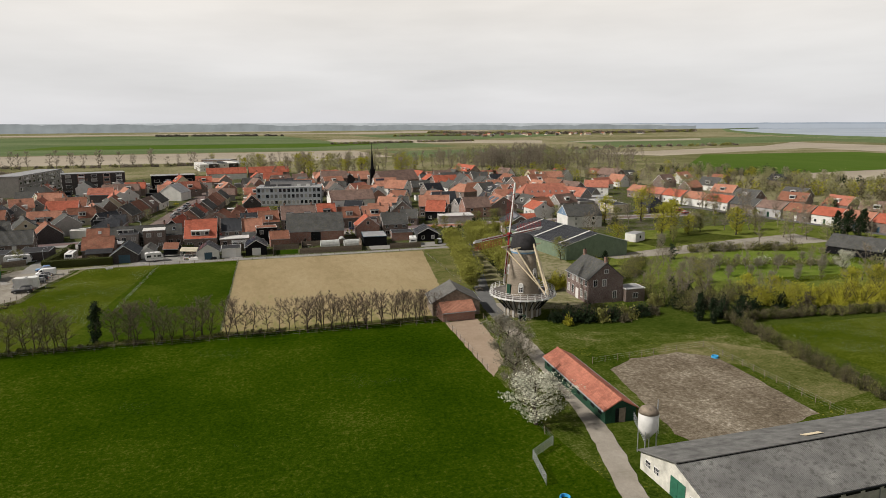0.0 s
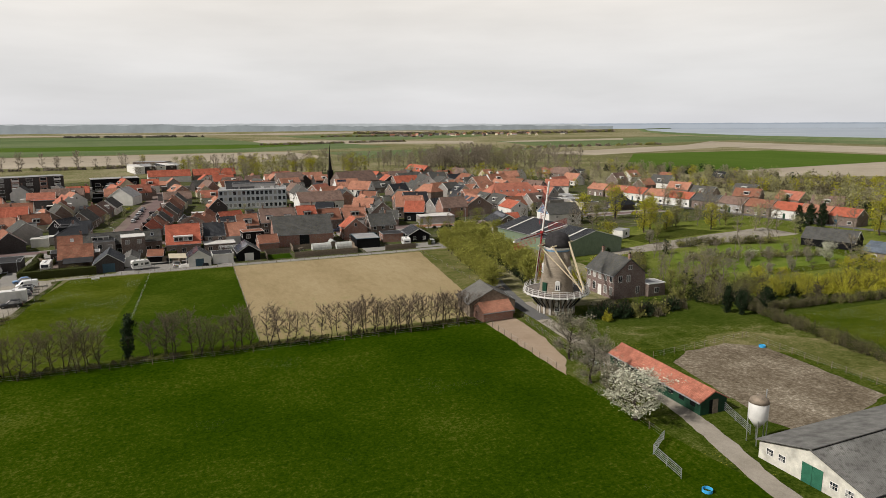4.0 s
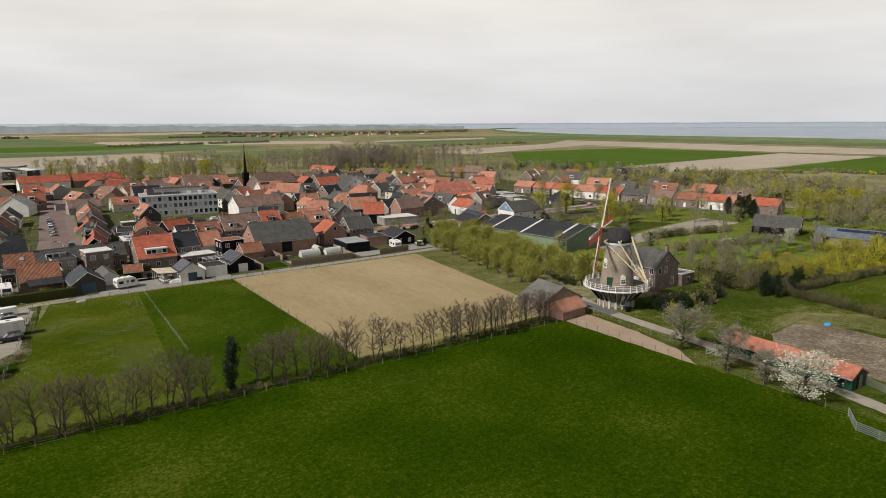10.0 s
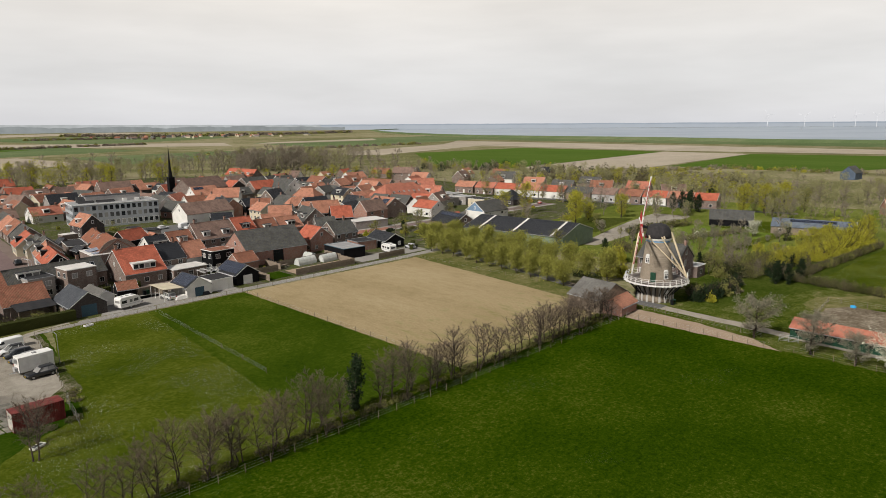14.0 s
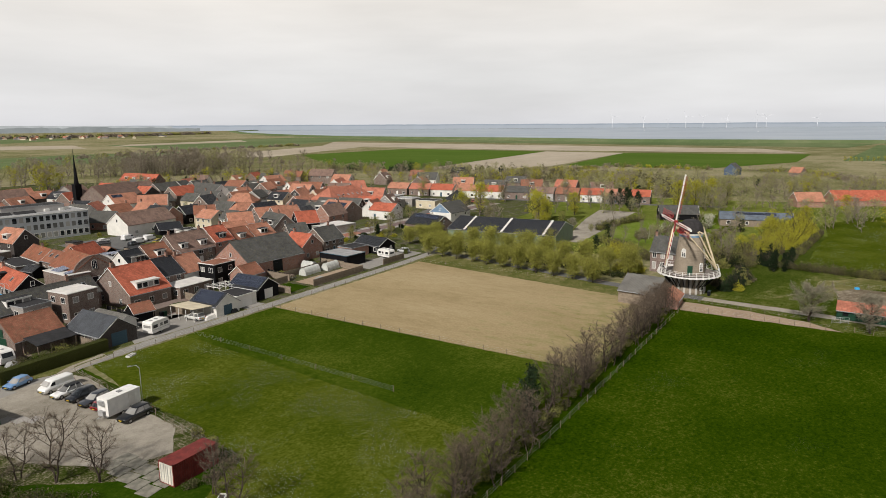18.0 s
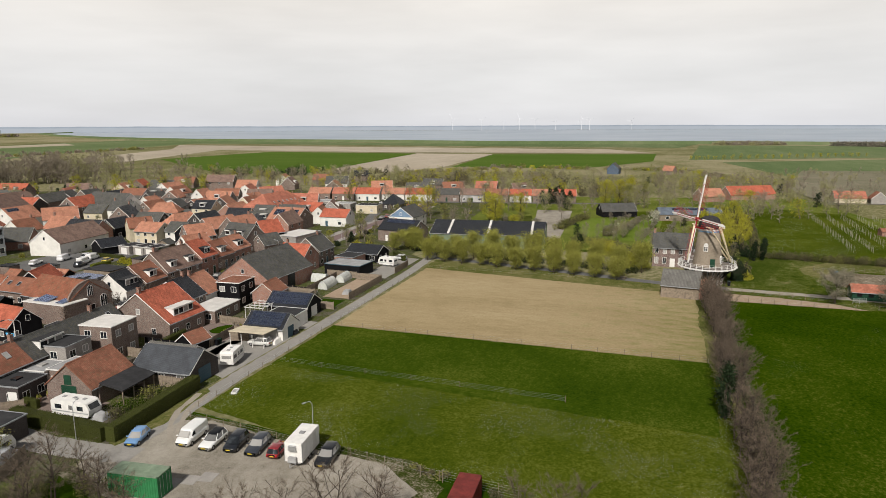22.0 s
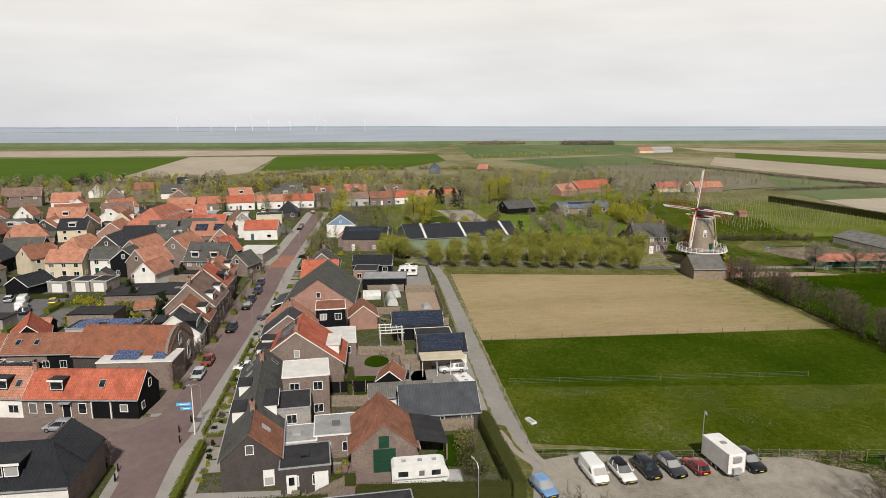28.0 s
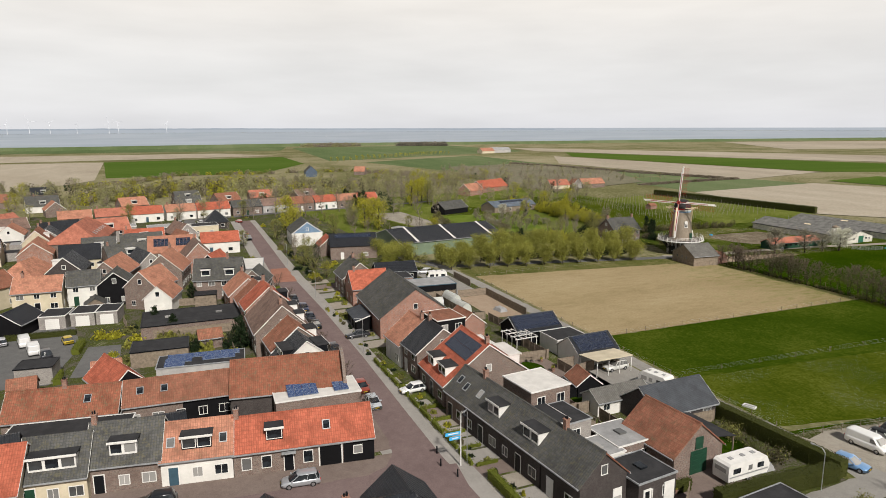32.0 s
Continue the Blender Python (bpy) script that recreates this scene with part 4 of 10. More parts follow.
# ---- roads ----
ribbon("road", [(33.5, 40), (35.4, 55), (38.3, 66), (40.2, 75), (41.4, 86), (42.6, 100), (43.2, 110), (44, 119), (47, 130)], 2.9, 0.045, "gravel", "pale gravel farm track to the windmill")
ribbon("road", [(44, 117), (44.5, 128), (47, 140), (51, 156), (56, 178), (60, 198), (80, 204), (100, 207)], 3.4, 0.05, "asphalt", "narrow grey asphalt lane along the avenue")
ribbon("road", [(62, 198), (40, 196.8), (0, 196.6), (-38, 196.6), (-46, 196.2), (-54, 195.6), (-63, 196)], 2.8, 0.055, "concreteroad", "pale concrete track behind the gardens")
ribbon("pavement", [(-110, 236), (-58, 238.6), (-28, 240.6), (0, 241.1), (36, 241.2), (62, 241.6), (110, 241.4), (178, 241)], 10.2, 0.06, "slabs", "grey slab pavement along the village street", "pavement")
ribbon("pavement", [(-36, 244.4), (-24, 244.8), (-10, 244.6), (7, 244.6), (36, 244.8), (62, 245.6)], 3.0, 0.07, "walkbrick", "brown brick pavement in front of the houses", "pavement")
ribbon("road", [(-110, 238.0), (-70, 239.2), (-52, 240.5), (-40, 241.0), (-26, 240.9), (-4, 240.6), (30, 240.7), (60, 241.5), (100, 241.0), (160, 240.4), (178, 240.6)], 4.8, 0.085, "pavers", "purple-red brick paved village street")
ribbon("pavement", [(-43.5, 244), (-42.5, 262), (-40, 285), (-38, 320), (-33, 390), (-30, 430)], 13.0, 0.062, "walkbrick", "brown brick pavement along the side street", "pavement")
ribbon("road", [(-45, 238), (-43.5, 250), (-42.5, 262), (-40, 285), (-38, 320), (-33, 390), (-30, 430)], 5.4, 0.09, "pavers", "purple-red brick paved side street")
sheet("speed_table", [(58, 238.9), (75, 238.8), (76, 243.4), (59, 244.6)], 0.096, "tablebrick", "raised crossing of orange-red bricks", "road")
sheet("pavement", [(-38, 246), (-34.5, 246), (-33, 262), (-28.5, 300), (-36, 300)], 0.058, "walkbrick", "brick pavement up to the house fronts", "pavement")
sheet("junction", [(-54, 243.0), (-50, 244.8), (-47.2, 248), (-46.2, 252), (-40.6, 252), (-40.9, 248), (-39.8, 245.6), (-37.6, 244.2), (-34, 243.4), (-34, 240), (-54, 240)], 0.088, "pavers", "purple-red brick paved street corner", "road")
sheet("parking_lot", [(-71.9, 170.2), (-72.5, 181.5), (-72, 190), (-67.5, 198), (-62, 197.5), (-54.5, 196.5), (-53.2, 190), (-56.2, 171), (-56.6, 163.6), (-61.3, 157.6), (-67, 160)], 0.04, "sand", "sandy bare parking lot", "pavement")
ribbon("road", [(-64, 193), (-64.8, 200), (-65, 206), (-64.2, 214), (-63.4, 224), (-62.6, 236)], 4.0, 0.057, "concreteroad", "pale lane between hedges and garages")
for off in (-0.75, 0.75):
    ribbon("road", [(-46, 197.2 + off), (-52, 196.0 + off), (-56, 194.0 + off), (-60, 190.5 + off)], 0.75, 0.06 + off * 0.002, "gravel", "pale worn wheel rut beside the hedge")
sheet("grass_verge", [(-44, 198.2), (-62.5, 198.6), (-62.8, 197.2), (-56, 195.6), (-45, 196.8)], 0.058, "strawgrass", "worn grass verge under a hedge")
sheet("lot_grass", [(-190, 123.5), (-57.5, 123), (-56, 150), (-54, 172), (-51.5, 194.8), (-62, 196), (-74, 199), (-190, 200)], 0.016, "lush", "dark green rough grass round the sandy lot")
sheet("lot_edge", [(-75, 166), (-74.5, 186), (-70, 199), (-52.4, 197), (-52.6, 188), (-54.6, 168), (-55.2, 160), (-59.5, 155.4), (-68, 156.5)], 0.03, "lotedge", "weedy bare earth at the edge of a sandy lot", "pavement")
sheet("rough_strip", [(62, 91.5), (66, 96.5), (74, 96), (84, 87), (83, 70), (74, 68), (72.5, 84)], 0.026, "strawgrass", "strip of pale dry grass beside the paddock")
sheet("field", [(91, 100), (120, 99), (150, 96.5), (180, 99), (210, 80), (195, 56), (130, 54), (90, 66)], 0.034, "daisies", "bright mown grass beyond a field hedge")
sheet("car_park", [(4, 286.5), (23, 284.5), (37, 287), (38, 300), (32, 311), (6, 312)], 0.04, "asphalt", "dark paved car park between gardens", "pavement")
ribbon("road", [(120, 247), (176, 262), (189, 262), (198, 224), (206, 176), (214, 140)], 4.5, 0.07, "asphalt", "asphalt road past the white terrace")
sheet("lawn", [(104, 134), (156, 131), (158, 159), (134, 165), (106, 158)], 0.036, "brightlawn", "bright spring lawn before the bungalow", "garden")
sheet("riding_ground", [(96, 165), (95, 170), (120, 176), (148, 182), (178, 186), (178, 170), (132, 167)], 0.044, "sand", "pale sandy riding ground among trees")
sheet("plantation", [(480, 20), (500, -76), (370, -92), (262, -38), (232, 54), (320, 60)], 0.34, "plantation", "grey-brown plantation of young bare trees")
sheet("grass_garden", [(116, 190), (150, 196), (158, 185), (118, 178)], 0.04, "scrub", "pale worn grass beside a riding ground")
sheet("grass_garden", [(110, 156), (119, 127), (150, 127), (187, 132), (180, 150), (150, 157)], 0.03, "daisies", "mown grass garden round dark barns")

# ---- village, south side of the street ----
row = "row of houses along the street"
end_house = house(-53.9, 227.90, 6.4, 6.3, 6, 3.9, 6.75, "slate", "darkbrick", "end house of dark brick with half slate, half orange roof", chim=(3.0,), sky=((-1, 0.5, 0.5),), front="n", group=row, trim=None, roof_s="rust")
house(-46.4, 228.70, 8.2, 6.3, 6, 3.9, 6.75, "slate", "darkbrick", "dark terraced house with slate roof and front dormer", dorm=((1, -1.5, 3.0, "paint"), (-1, 0.5, 4.6, "paint")), front="n", group=row, trim=None)
house(-38.2, 229.55, 8.2, 6.3, 6, 3.9, 6.75, "slate", "darkbrick", "dark terraced house with slate roof and black dormer", dorm=((1, -2, 2.6, "paint"),), sky=((1, 2.4, 0.45),), chim=(3.9,), front="n", group=row, trim=None)
house(-31.6, 230.25, 5.0, 6.3, 6, 3.9, 6.75, "slate", "brick", "end terraced house with slate roof and roof windows", sky=((1, -1, 0.4), (1, 1.0, 0.5), (-1, 0, 0.5)), front="n", group=row, trim=None)
house(-22.4, 226.0, 9.8, 14.0, 0, 3.4, 8.5, "bright", "brick", "broad brick house with bright red roof and white dormers", dorm=((1, -2.2, 2.6, "paint"), (1, 2.2, 2.4, "paint"), (-1, 0, 5.4, "paint")), panels=((1, 0, 0.72, 8, 2),), front="n", group=row, chim=(-4.2,))
house(-13.2, 228.8, 6.2, 9, 3, 4.6, 8.0, "black", "brick", "brick house with dark tiled roof", front="n", group=row, chim=(2,))
house(-6.6, 229.5, 6.6, 9, 4, 4.0, 7.6, "orange", "white", "white-fronted house with orange tiled roof", front="n", group=row, chim=(-2,))
house(2.2, 216.6, 6, 5.4, 4, 2.8, 4.9, "rust", "redbrick", "low brick outbuilding with weathered tiles", win=False, cat="outbuilding")
house(14.4, 225.2, 18.8, 14, 178, 4.2, 9.2, "slate", "redbrick", "large old red brick barn with grey slate roof", win=False, gdoor=("n", 3.2, 3.6, "darkpaint"), cat="barn", name="barn", trim=None)
barn_lean = thing("lean_to", "black wooden lean-to with sloping roof beside the barn", "lean-to", pose(15.6, 232.4, 0.02, 0, 0, -2))
part("wall", Geo().extrude([(0, 0), (2.9, 0), (2.9, 2.05), (0, 2.95)], -4.2, 4.2), M["blackwood"], barn_lean)
part("roof", Geo().extrude([(-0.05, 3.0), (-0.05, 3.1), (3.25, 2.1), (3.25, 2.0)], -4.4, 4.4), M["darksheet"], barn_lean, "dark profiled sheet roof")
part("verge_board", Geo().extrude([(0, 2.9), (0, 3.13), (3.28, 2.13), (3.28, 1.92)], -4.46, -4.41), M["paint"], barn_lean, "white verge board")
for u in (-2.2, 0.6):
    part("door", Geo().box(u - 0.55, 2.9, 0.02, u + 0.55, 2.95, 1.95), M["darkpaint"], barn_lean)
house(32.7, 227.3, 8.4, 8, 88, 4.2, 7.4, "bright", "redbrick", "red brick house with bright orange roof and a white dormer", dorm=((-1, 0, 3.0, "paint"),), chim=(3,), front="n")
house(42.4, 227.5, 9, 8, 0, 4.6, 8.0, "slate", "brick", "brick gable house with grey roof and white bargeboards", chim=(2,))
house(51.2, 214.8, 10.5, 7, 85, 2.7, 4.6, "black", "blackwood", "black wooden bungalow with dark roof and white windows", front="n")
flat(43, 216.5, 6, 7, 85, 2.9, "bitumen", "redbrick", "low red brick annex with flat roof", win="n")
flat(32.7, 211.8, 10.5, 7.5, 86, 3.1, "greyroof", "blackwood", "blue-grey metal workshop shed", win="", fascia="bluepaint", cat="shed")
house(-5.0, 206.2, 9.4, 6.2, 92, 2.7, 4.7, "black", "blackwood", "black wooden garage with solar panels on its roof", panels=((1, 0, 0.5, 9, 2),), win=False, gwin=False, gdoor=("w", 2.5, 2.2, "paint"), cat="garage", name="garage")
flat(-12.2, 203.6, 6.4, 5.5, 92, 2.7, "bitumen", "white", "white garage with flat grey roof", win="", gdoor=("w", 2.6, 2.1, "paint"), cat="garage", name="garage")
house(-18.6, 202.9, 8, 6, 92, 2.5, 4.5, "black", "white", "white garage with dark roof and blue door", panels=((1, 0, 0.5, 7, 2),), win=False, gwin=False, gdoor=("w", 2.2, 2.1, "bluepaint"), cat="garage", name="garage")
cp = thing("carport", "open cream carport on slim posts beside a garage", "carport", pose(-24.2, 203.2, 0.03, 0, 0, 92))
part("roof", Geo().extrude([(-2.3, 2.35), (2.3, 2.7), (2.3, 2.8), (-2.3, 2.45)], -3.6, 3.6), M["cream"], cp)
part("valance", Geo().box(-3.62, -2.34, 2.15, 3.62, -2.3, 2.46), M["cream"], cp)
for u in (-3.4, -1.1, 1.1, 3.4):
    for v in (-2.15, 2.15):
        part("post", Geo().box(u - 0.05, v - 0.05, 0, u + 0.05, v + 0.05, 2.4), M["paint"], cp)
house(-41.6, 205.6, 10.4, 7, 92, 2.6, 5.1, "darksheet", "darkbrick", "dark brick garage with dark profiled sheet roof and white bargeboards", gdoor=("w", 3.0, 2.4, "bluepaint"), win=True, gwin=False, doors=False, sides="n", cat="garage", name="garage")
house(-36.4, 210.4, 9, 3.6, 92, 2.3, 3.4, "barnsheet", "white", "low shed with dark tiles and white windows", gwin=False, cat="shed", sides="n", name="shed")
house(-50.6, 213.2, 8.6, 7.6, 4, 3.0, 6.2, "rust", "brick", "old brick barn with red tiles and a green door", win=False, gwin=False, gdoor=("w", 2.6, 2.9, "greenpaint"), cat="barn", name="barn", trim=None)
barn_hatch = [o for o in scene.objects if o.name.startswith("barn") and o.get("label", "").startswith("old brick barn")][0]
part("loft_hatch", Geo().box(-4.38, -0.55, 3.05, -4.3, 0.65, 4.5), M["greenpaint"], barn_hatch, "dark green loft hatch above the door")
lt = thing("lean_to", "open-fronted lean-to with sloping dark roof", "lean-to", pose(-49.6, 207.2, 0.02, 0, 0, 4))
part("roof", Geo().extrude([(-1.7, 2.15), (2.2, 2.95), (2.2, 3.07), (-1.7, 2.27)], -3.5, 3.7), M["bitumen"], lt)
part("back_wall", Geo().box(-3.8, 1.9, 0, 3.8, 2.1, 2.9), M["brick"], lt)
part("side_wall", Geo().extrude([(-1.5, 0), (1.9, 0), (1.9, 2.85), (-1.5, 2.15)], 3.3, 3.5), M["brick"], lt)
for u in (-3.3, -1.1, 1.1, 3.2):
    part("post", Geo().box(u - 0.07, -1.6, 0, u + 0.07, -1.46, 2.18), M["wood"], lt)
house(-30.0, 211.6, 4.2, 3.6, 172, 2.1, 3.5, "rust", "blackwood", "small shed with rusty red tiles", win=False, gwin=False, cat="shed", name="shed")
flat(-36.6, 223.6, 6.4, 6.2, 6, 6.2, "whiteroof", "brick", "two-storey rear extension with white flat roof", win="sw")
flat(-44.4, 224.6, 5.5, 4.6, 6, 5.0, "bitumen", "greybrick", "grey rear extension with dark flat roof", win="sw")
flat(-50.0, 223.4, 4.4, 4.6, 6, 3.0, "greyroof", "white", "single-storey white rear extension", win="sw", lights=1)
end_extension = flat(-55.6, 221.8, 5.2, 5.4, 6, 3.1, "bitumen", "darkbrick", "dark extension with flat roof and roof light", win="sw", lights=1)
for hy, hw, hz, hh in ((-1.9, 1.2, 1.25, 1.9),):
    blind = part("sash_window", Geo().box(-hw / 2, -0.07, -hh / 2, hw / 2, 0.0, hh / 2), M["paint"], end_house, "white window with its blind half down", m=pose(-3.2, hy, hz, 0, 0, 270))
    part("pane", Geo().box(-hw / 2 + 0.14, -0.085, -hh / 2 + 0.14, hw / 2 - 0.14, -0.071, 0.05), M["glass"], blind)
back_door = part("door", Geo().box(-0.55, -0.07, 0, 0.55, 0.0, 2.2), M["paint"], end_extension, "white back door with a dark pane", m=pose(-2.6, 1.5, 0.02, 0, 0, 270))
part("pane", Geo().box(-0.3, -0.085, 1.0, 0.3, -0.071, 1.95), M["glass"], back_door)
part("white_panel", Geo().box(-0.75, -0.06, 0, 0.75, 0.0, 2.3), M["paint"], end_extension, "white boarded panel beside the door", m=pose(-2.6, -1.7, 0.02, 0, 0, 270))
flat(-48.2, 218.8, 5.6, 5.2, 4, 3.1, "greyroof", "brick", "brick utility room with pale flat roof", win="w", lights=1)
flat(-12.0, 220.6, 9, 6, 3, 2.8, "whiteroof", "brick", "brick conservatory with pale roof", win="sw")
flat(-1.8, 222.6, 6.5, 5.5, 4, 5.6, "rust", "blackwood", "black-clad two-storey extension with three white windows", win="sw")

# ---- village, north side of the street ----
corner = house(-33.3, 253.9, 16.0, 6.2, 83, 3.2, 6.0, "bright", "brick", "corner house with bright red roof and black boarded gable", dorm=((1, 3.4, 1.9, "darkpaint"),), sky=((1, -2.6, 0.45),), front="n", group=side_row, chim=(7.6,), win=False, gwin=False, doors=False)
house(-31.6, 265.6, 7.6, 6.6, 82, 3.3, 6.2, "orange", "white", "white-painted cottage with orange roof and dark dormer", dorm=((1, 0, 3.2, "darkpaint"),), sky=((1, 2.8, 0.4), (1, -2.8, 0.4)), front="n", group=side_row)
house(-30.0, 273.0, 7.6, 7.2, 81, 3.5, 6.8, "slate", "brick", "brick cottage with slate roof and a white dormer", dorm=((1, 0, 2.8, "paint"),), front="n", group=side_row, chim=(3.4,))
house(-30.2, 279.9, 6.6, 7.2, 83, 3.2, 6.4, "slate", "cream", "cream cottage with grey roof and a wide white dormer", dorm=((1, 0, 4.6, "paint"),), front="n", group=side_row)
house(-30.8, 288.2, 11, 8.4, 84, 3.2, 6.6, "bright", "cream", "cream cottage with orange roof", dorm=((1, 0, 2.8, "darkpaint"),), front="n", group=side_row, chim=(5,))
church_hall = house(-18.3, 253.2, 15.2, 9.5, 82, 4.4, 7.7, "oldtile", "darkbrick", "old church hall with mossy tiled roof and arched front windows", win=False, gwin=False, trim=None, cat="hall", name="hall")
part("boarding", Geo().extrude([(-3.15, 0), (3.15, 0), (3.15, 3.0), (0, 5.75), (-3.15, 3.0)], -8.08, -8.02), M["blackwood"], corner, "black tarred boarding")
part("boarding", Geo().box(-8.02, 3.1, 0, -4.4, 3.17, 3.0), M["blackwood"], corner, "black tarred boarding")
window(corner, 1.1, 1.1, pose(-6.1, 3.2, 1.6, 0, 0, 180), bars=0)
window(corner, 0.9, 1.2, pose(-8.1, -0.6, 3.9, 0, 0, 270), bars=0)
window(corner, 0.9, 1.1, pose(-8.1, 1.8, 1.5, 0, 0, 270), bars=0)
for wu in (6.6, 4.4, -0.3):
    window(corner, 1.15, 1.55, pose(wu, 3.13, 1.5, 0, 0, 180), bars=0)
door(corner, pose(1.9, 3.1, 0.02, 0, 0, 180), "darkpaint", 1.0, 2.3)
part("door_canopy", Geo().box(1.1, 3.1, 2.4, 2.7, 3.9, 2.5), M["zinc"], corner, "small grey canopy over the front door")
part("garage_frame", Geo().box(-4.3, 3.1, 0, -4.15, 3.2, 2.65).box(-1.65, 3.1, 0, -1.5, 3.2, 2.65).box(-4.3, 3.1, 2.5, -1.5, 3.2, 2.65), M["paint"], corner, "white painted garage door frame")
garage_door(corner, pose(-2.9, 3.12, 0.02, 0, 0, 180), 2.45, 2.45, "blackwood")


def arched_window(ob, y, z, w, h):
    """A tall round-headed window in the gable at local -x."""
    m = pose(-7.68, y, z, 0, 0, 270)
    arc = [(w / 2 * math.cos(math.pi * k / 8), h / 2 + w / 2 * math.sin(math.pi * k / 8)) for k in range(9)]
    f = part("arched_window", Geo().extrude([(p[0] * 1.16, p[1] * 1.05) for p in arc] + [(-w * 0.58, -h / 2 - 0.06), (w * 0.58, -h / 2 - 0.06)], -0.05, 0.05, "y"), M["paint"], ob, m=m)
    part("pane", Geo().extrude(arc + [(-w / 2, -h / 2), (w / 2, -h / 2)], -0.07, 0.0, "y"), M["glass"], f)
    for u in (-w / 6, w / 6):
        part("glazing_bar", Geo().box(u - 0.03, -0.09, -h / 2, u + 0.03, 0, h / 2 + w * 0.45), M["paint"], f)


part("front_gable", Geo().extrude([(-4.9, 0), (4.9, 0), (4.9, 4.2)] + [(4.9 * math.cos(math.pi * k / 12), 4.2 + 3.7 * math.sin(math.pi * k / 12) ** 1.3) for k in range(1, 12)] + [(-4.9, 4.2)], -7.68, -7.3), M["brick"], church_hall, "round-topped brick front gable")
part("coping", Geo().extrude([(4.98 * math.cos(math.pi * k / 12), 4.22 + 3.8 * max(0, math.sin(math.pi * k / 12)) ** 1.3) for k in range(13)] + [(4.9 * math.cos(math.pi * k / 12), 4.2 + 3.7 * max(0, math.sin(math.pi * k / 12)) ** 1.3) for k in range(12, -1, -1)], -7.72, -7.26), M["brick"], church_hall)
arched_window(church_hall, -2.9, 2.4, 1.3, 2.4)
arched_window(church_hall, 2.9, 2.4, 1.3, 2.4)
arched_window(church_hall, 0, 5.4, 1.1, 1.6)
door(church_hall, pose(-7.68, 0, 0.02, 0, 0, 270), "darkpaint", 1.5, 2.6)
annex = flat(-23.6, 250.4, 11.2, 5.6, 88, 4.3, "whiteroof", "brick", "annex with white flat roof and solar panels", win="e")
for pu, pc in ((1.9, 4), (-3.2, 2)):
    solar(annex, pose(pu, 0.3, 4.62, -9, 0, 0), pc, 2, cells="solarblue")
tiled_store = house(-14.3, 267.4, 14, 7, 87, 3.4, 5.6, "rust", "brick", "low tiled outbuilding with brick and black walls", sky=((1, 2, 0.5), (1, 5, 0.5)), doors=False)
flat(-20.6, 280.4, 14, 5.4, 82, 2.8, "bitumen", "brick", "low flat-roofed store between houses and sheds", win="")
house(-13.4, 281.5, 13.5, 6.6, 82, 3.0, 5.7, "oldtile", "brick", "row of sheds with mossy red tiles", sky=((1, -3, 0.5),), chim=(0,))
house(-5.1, 276.1, 9.4, 6, 23, 2.8, 5.6, "bright", "blackwood", "black garage with bright orange roof", win=False, gwin=False, cat="garage", name="garage")
workshop = flat(-1.2, 264.2, 13, 5.6, 85, 3.0, "bitumen", "grey", "flat-roofed workshop with rows of solar panels", win="", lights=0)
for pu, pv, pc in ((-0.3, -1.5, 11), (-2.6, 0.3, 5), (3.4, 0.3, 4), (3.9, 2.0, 3)):
    solar(workshop, pose(pu, pv, 3.16, -7, 0, 0), pc, 1, cells="solarblue")
part("boarding", Geo().box(-7.02, 3.5, 0, -0.3, 3.535, 3.0), M["blackwood"], tiled_store, "black tarred boarding")
flat(9.4, 270.5, 9, 6, 88, 2.8, "bitumen", "wood", "flat-roofed dark garage block", win="", fascia="darkpaint", cat="garage", name="garage")
house(-8.0, 249.4, 5.8, 8.5, 5, 3.6, 7.0, "black", "white", "white cottage with black roof and flat dormer", dorm=((-1, 0, 4.2, "darkpaint"), (1, 0, 4, "darkpaint")), front="s", group=row)
house(-1.0, 249.6, 7.2, 8.5, 4, 4.0, 7.5, "rust", "brick", "brick house with red tiles and a white dormer", dorm=((-1, 0, 2.6, "paint"),), front="s", group=row)
house(10.0, 250.7, 12.6, 9.4, 1, 4.6, 9.0, "brown", "brick", "tall brick pair of houses with brown roof and white dormers", dorm=((-1, -3.2, 2.2, "paint"), (-1, 3.2, 2.2, "paint")), front="s", group=row, chim=(-5, 5))
house(20.4, 251.2, 7.0, 9, 3, 5.4, 9.3, "bright", "redbrick", "two-storey brick house with orange roof", dorm=((-1, 0, 2.6, "darkpaint"),), front="s", group=row, chim=(2.5,))
house(29.0, 252.0, 8.5, 8, 3, 4.0, 7.6, "rust", "brick", "brick house with weathered tiles and white dormer", dorm=((-1, 0, 2.4, "paint"),), front="s", group=row)
house(39.0, 253.5, 9, 8, 4, 4.0, 7.4, "orange", "redbrick", "red house with dormer facing the street", dorm=((-1, 0, 3, "paint"),), front="s", group=row, chim=(3,))
house(51.8, 258.0, 10.8, 9, 80, 5.0, 9.0, "slate", "brick", "dark-roofed house with two white dormers", dorm=((1, -2.6, 2.0, "paint"), (1, 2.6, 2.0, "paint")), front="n", chim=(-2,))
house(52.6, 249.6, 7.2, 6, 160, 3.2, 6.0, "slate", "brick", "small gabled house with slate roof", group=row)
flat(72, 250.4, 14, 9.5, 172, 3.0, "whiteroof", "greybrick", "long low workshop with white roof", win="s", cat="workshop")
house(109.7, 254.4, 11.4, 8, 90, 4.0, 6.6, "bright", "white", "white-walled house with bright orange roof", front="n")
house(97.2, 268.3, 13, 12, 89, 4.4, 8.2, "orange", "brick", "broad orange-roofed house with solar panels", panels=((1, -3, 0.55, 4, 2), (1, 3, 0.55, 4, 2)))
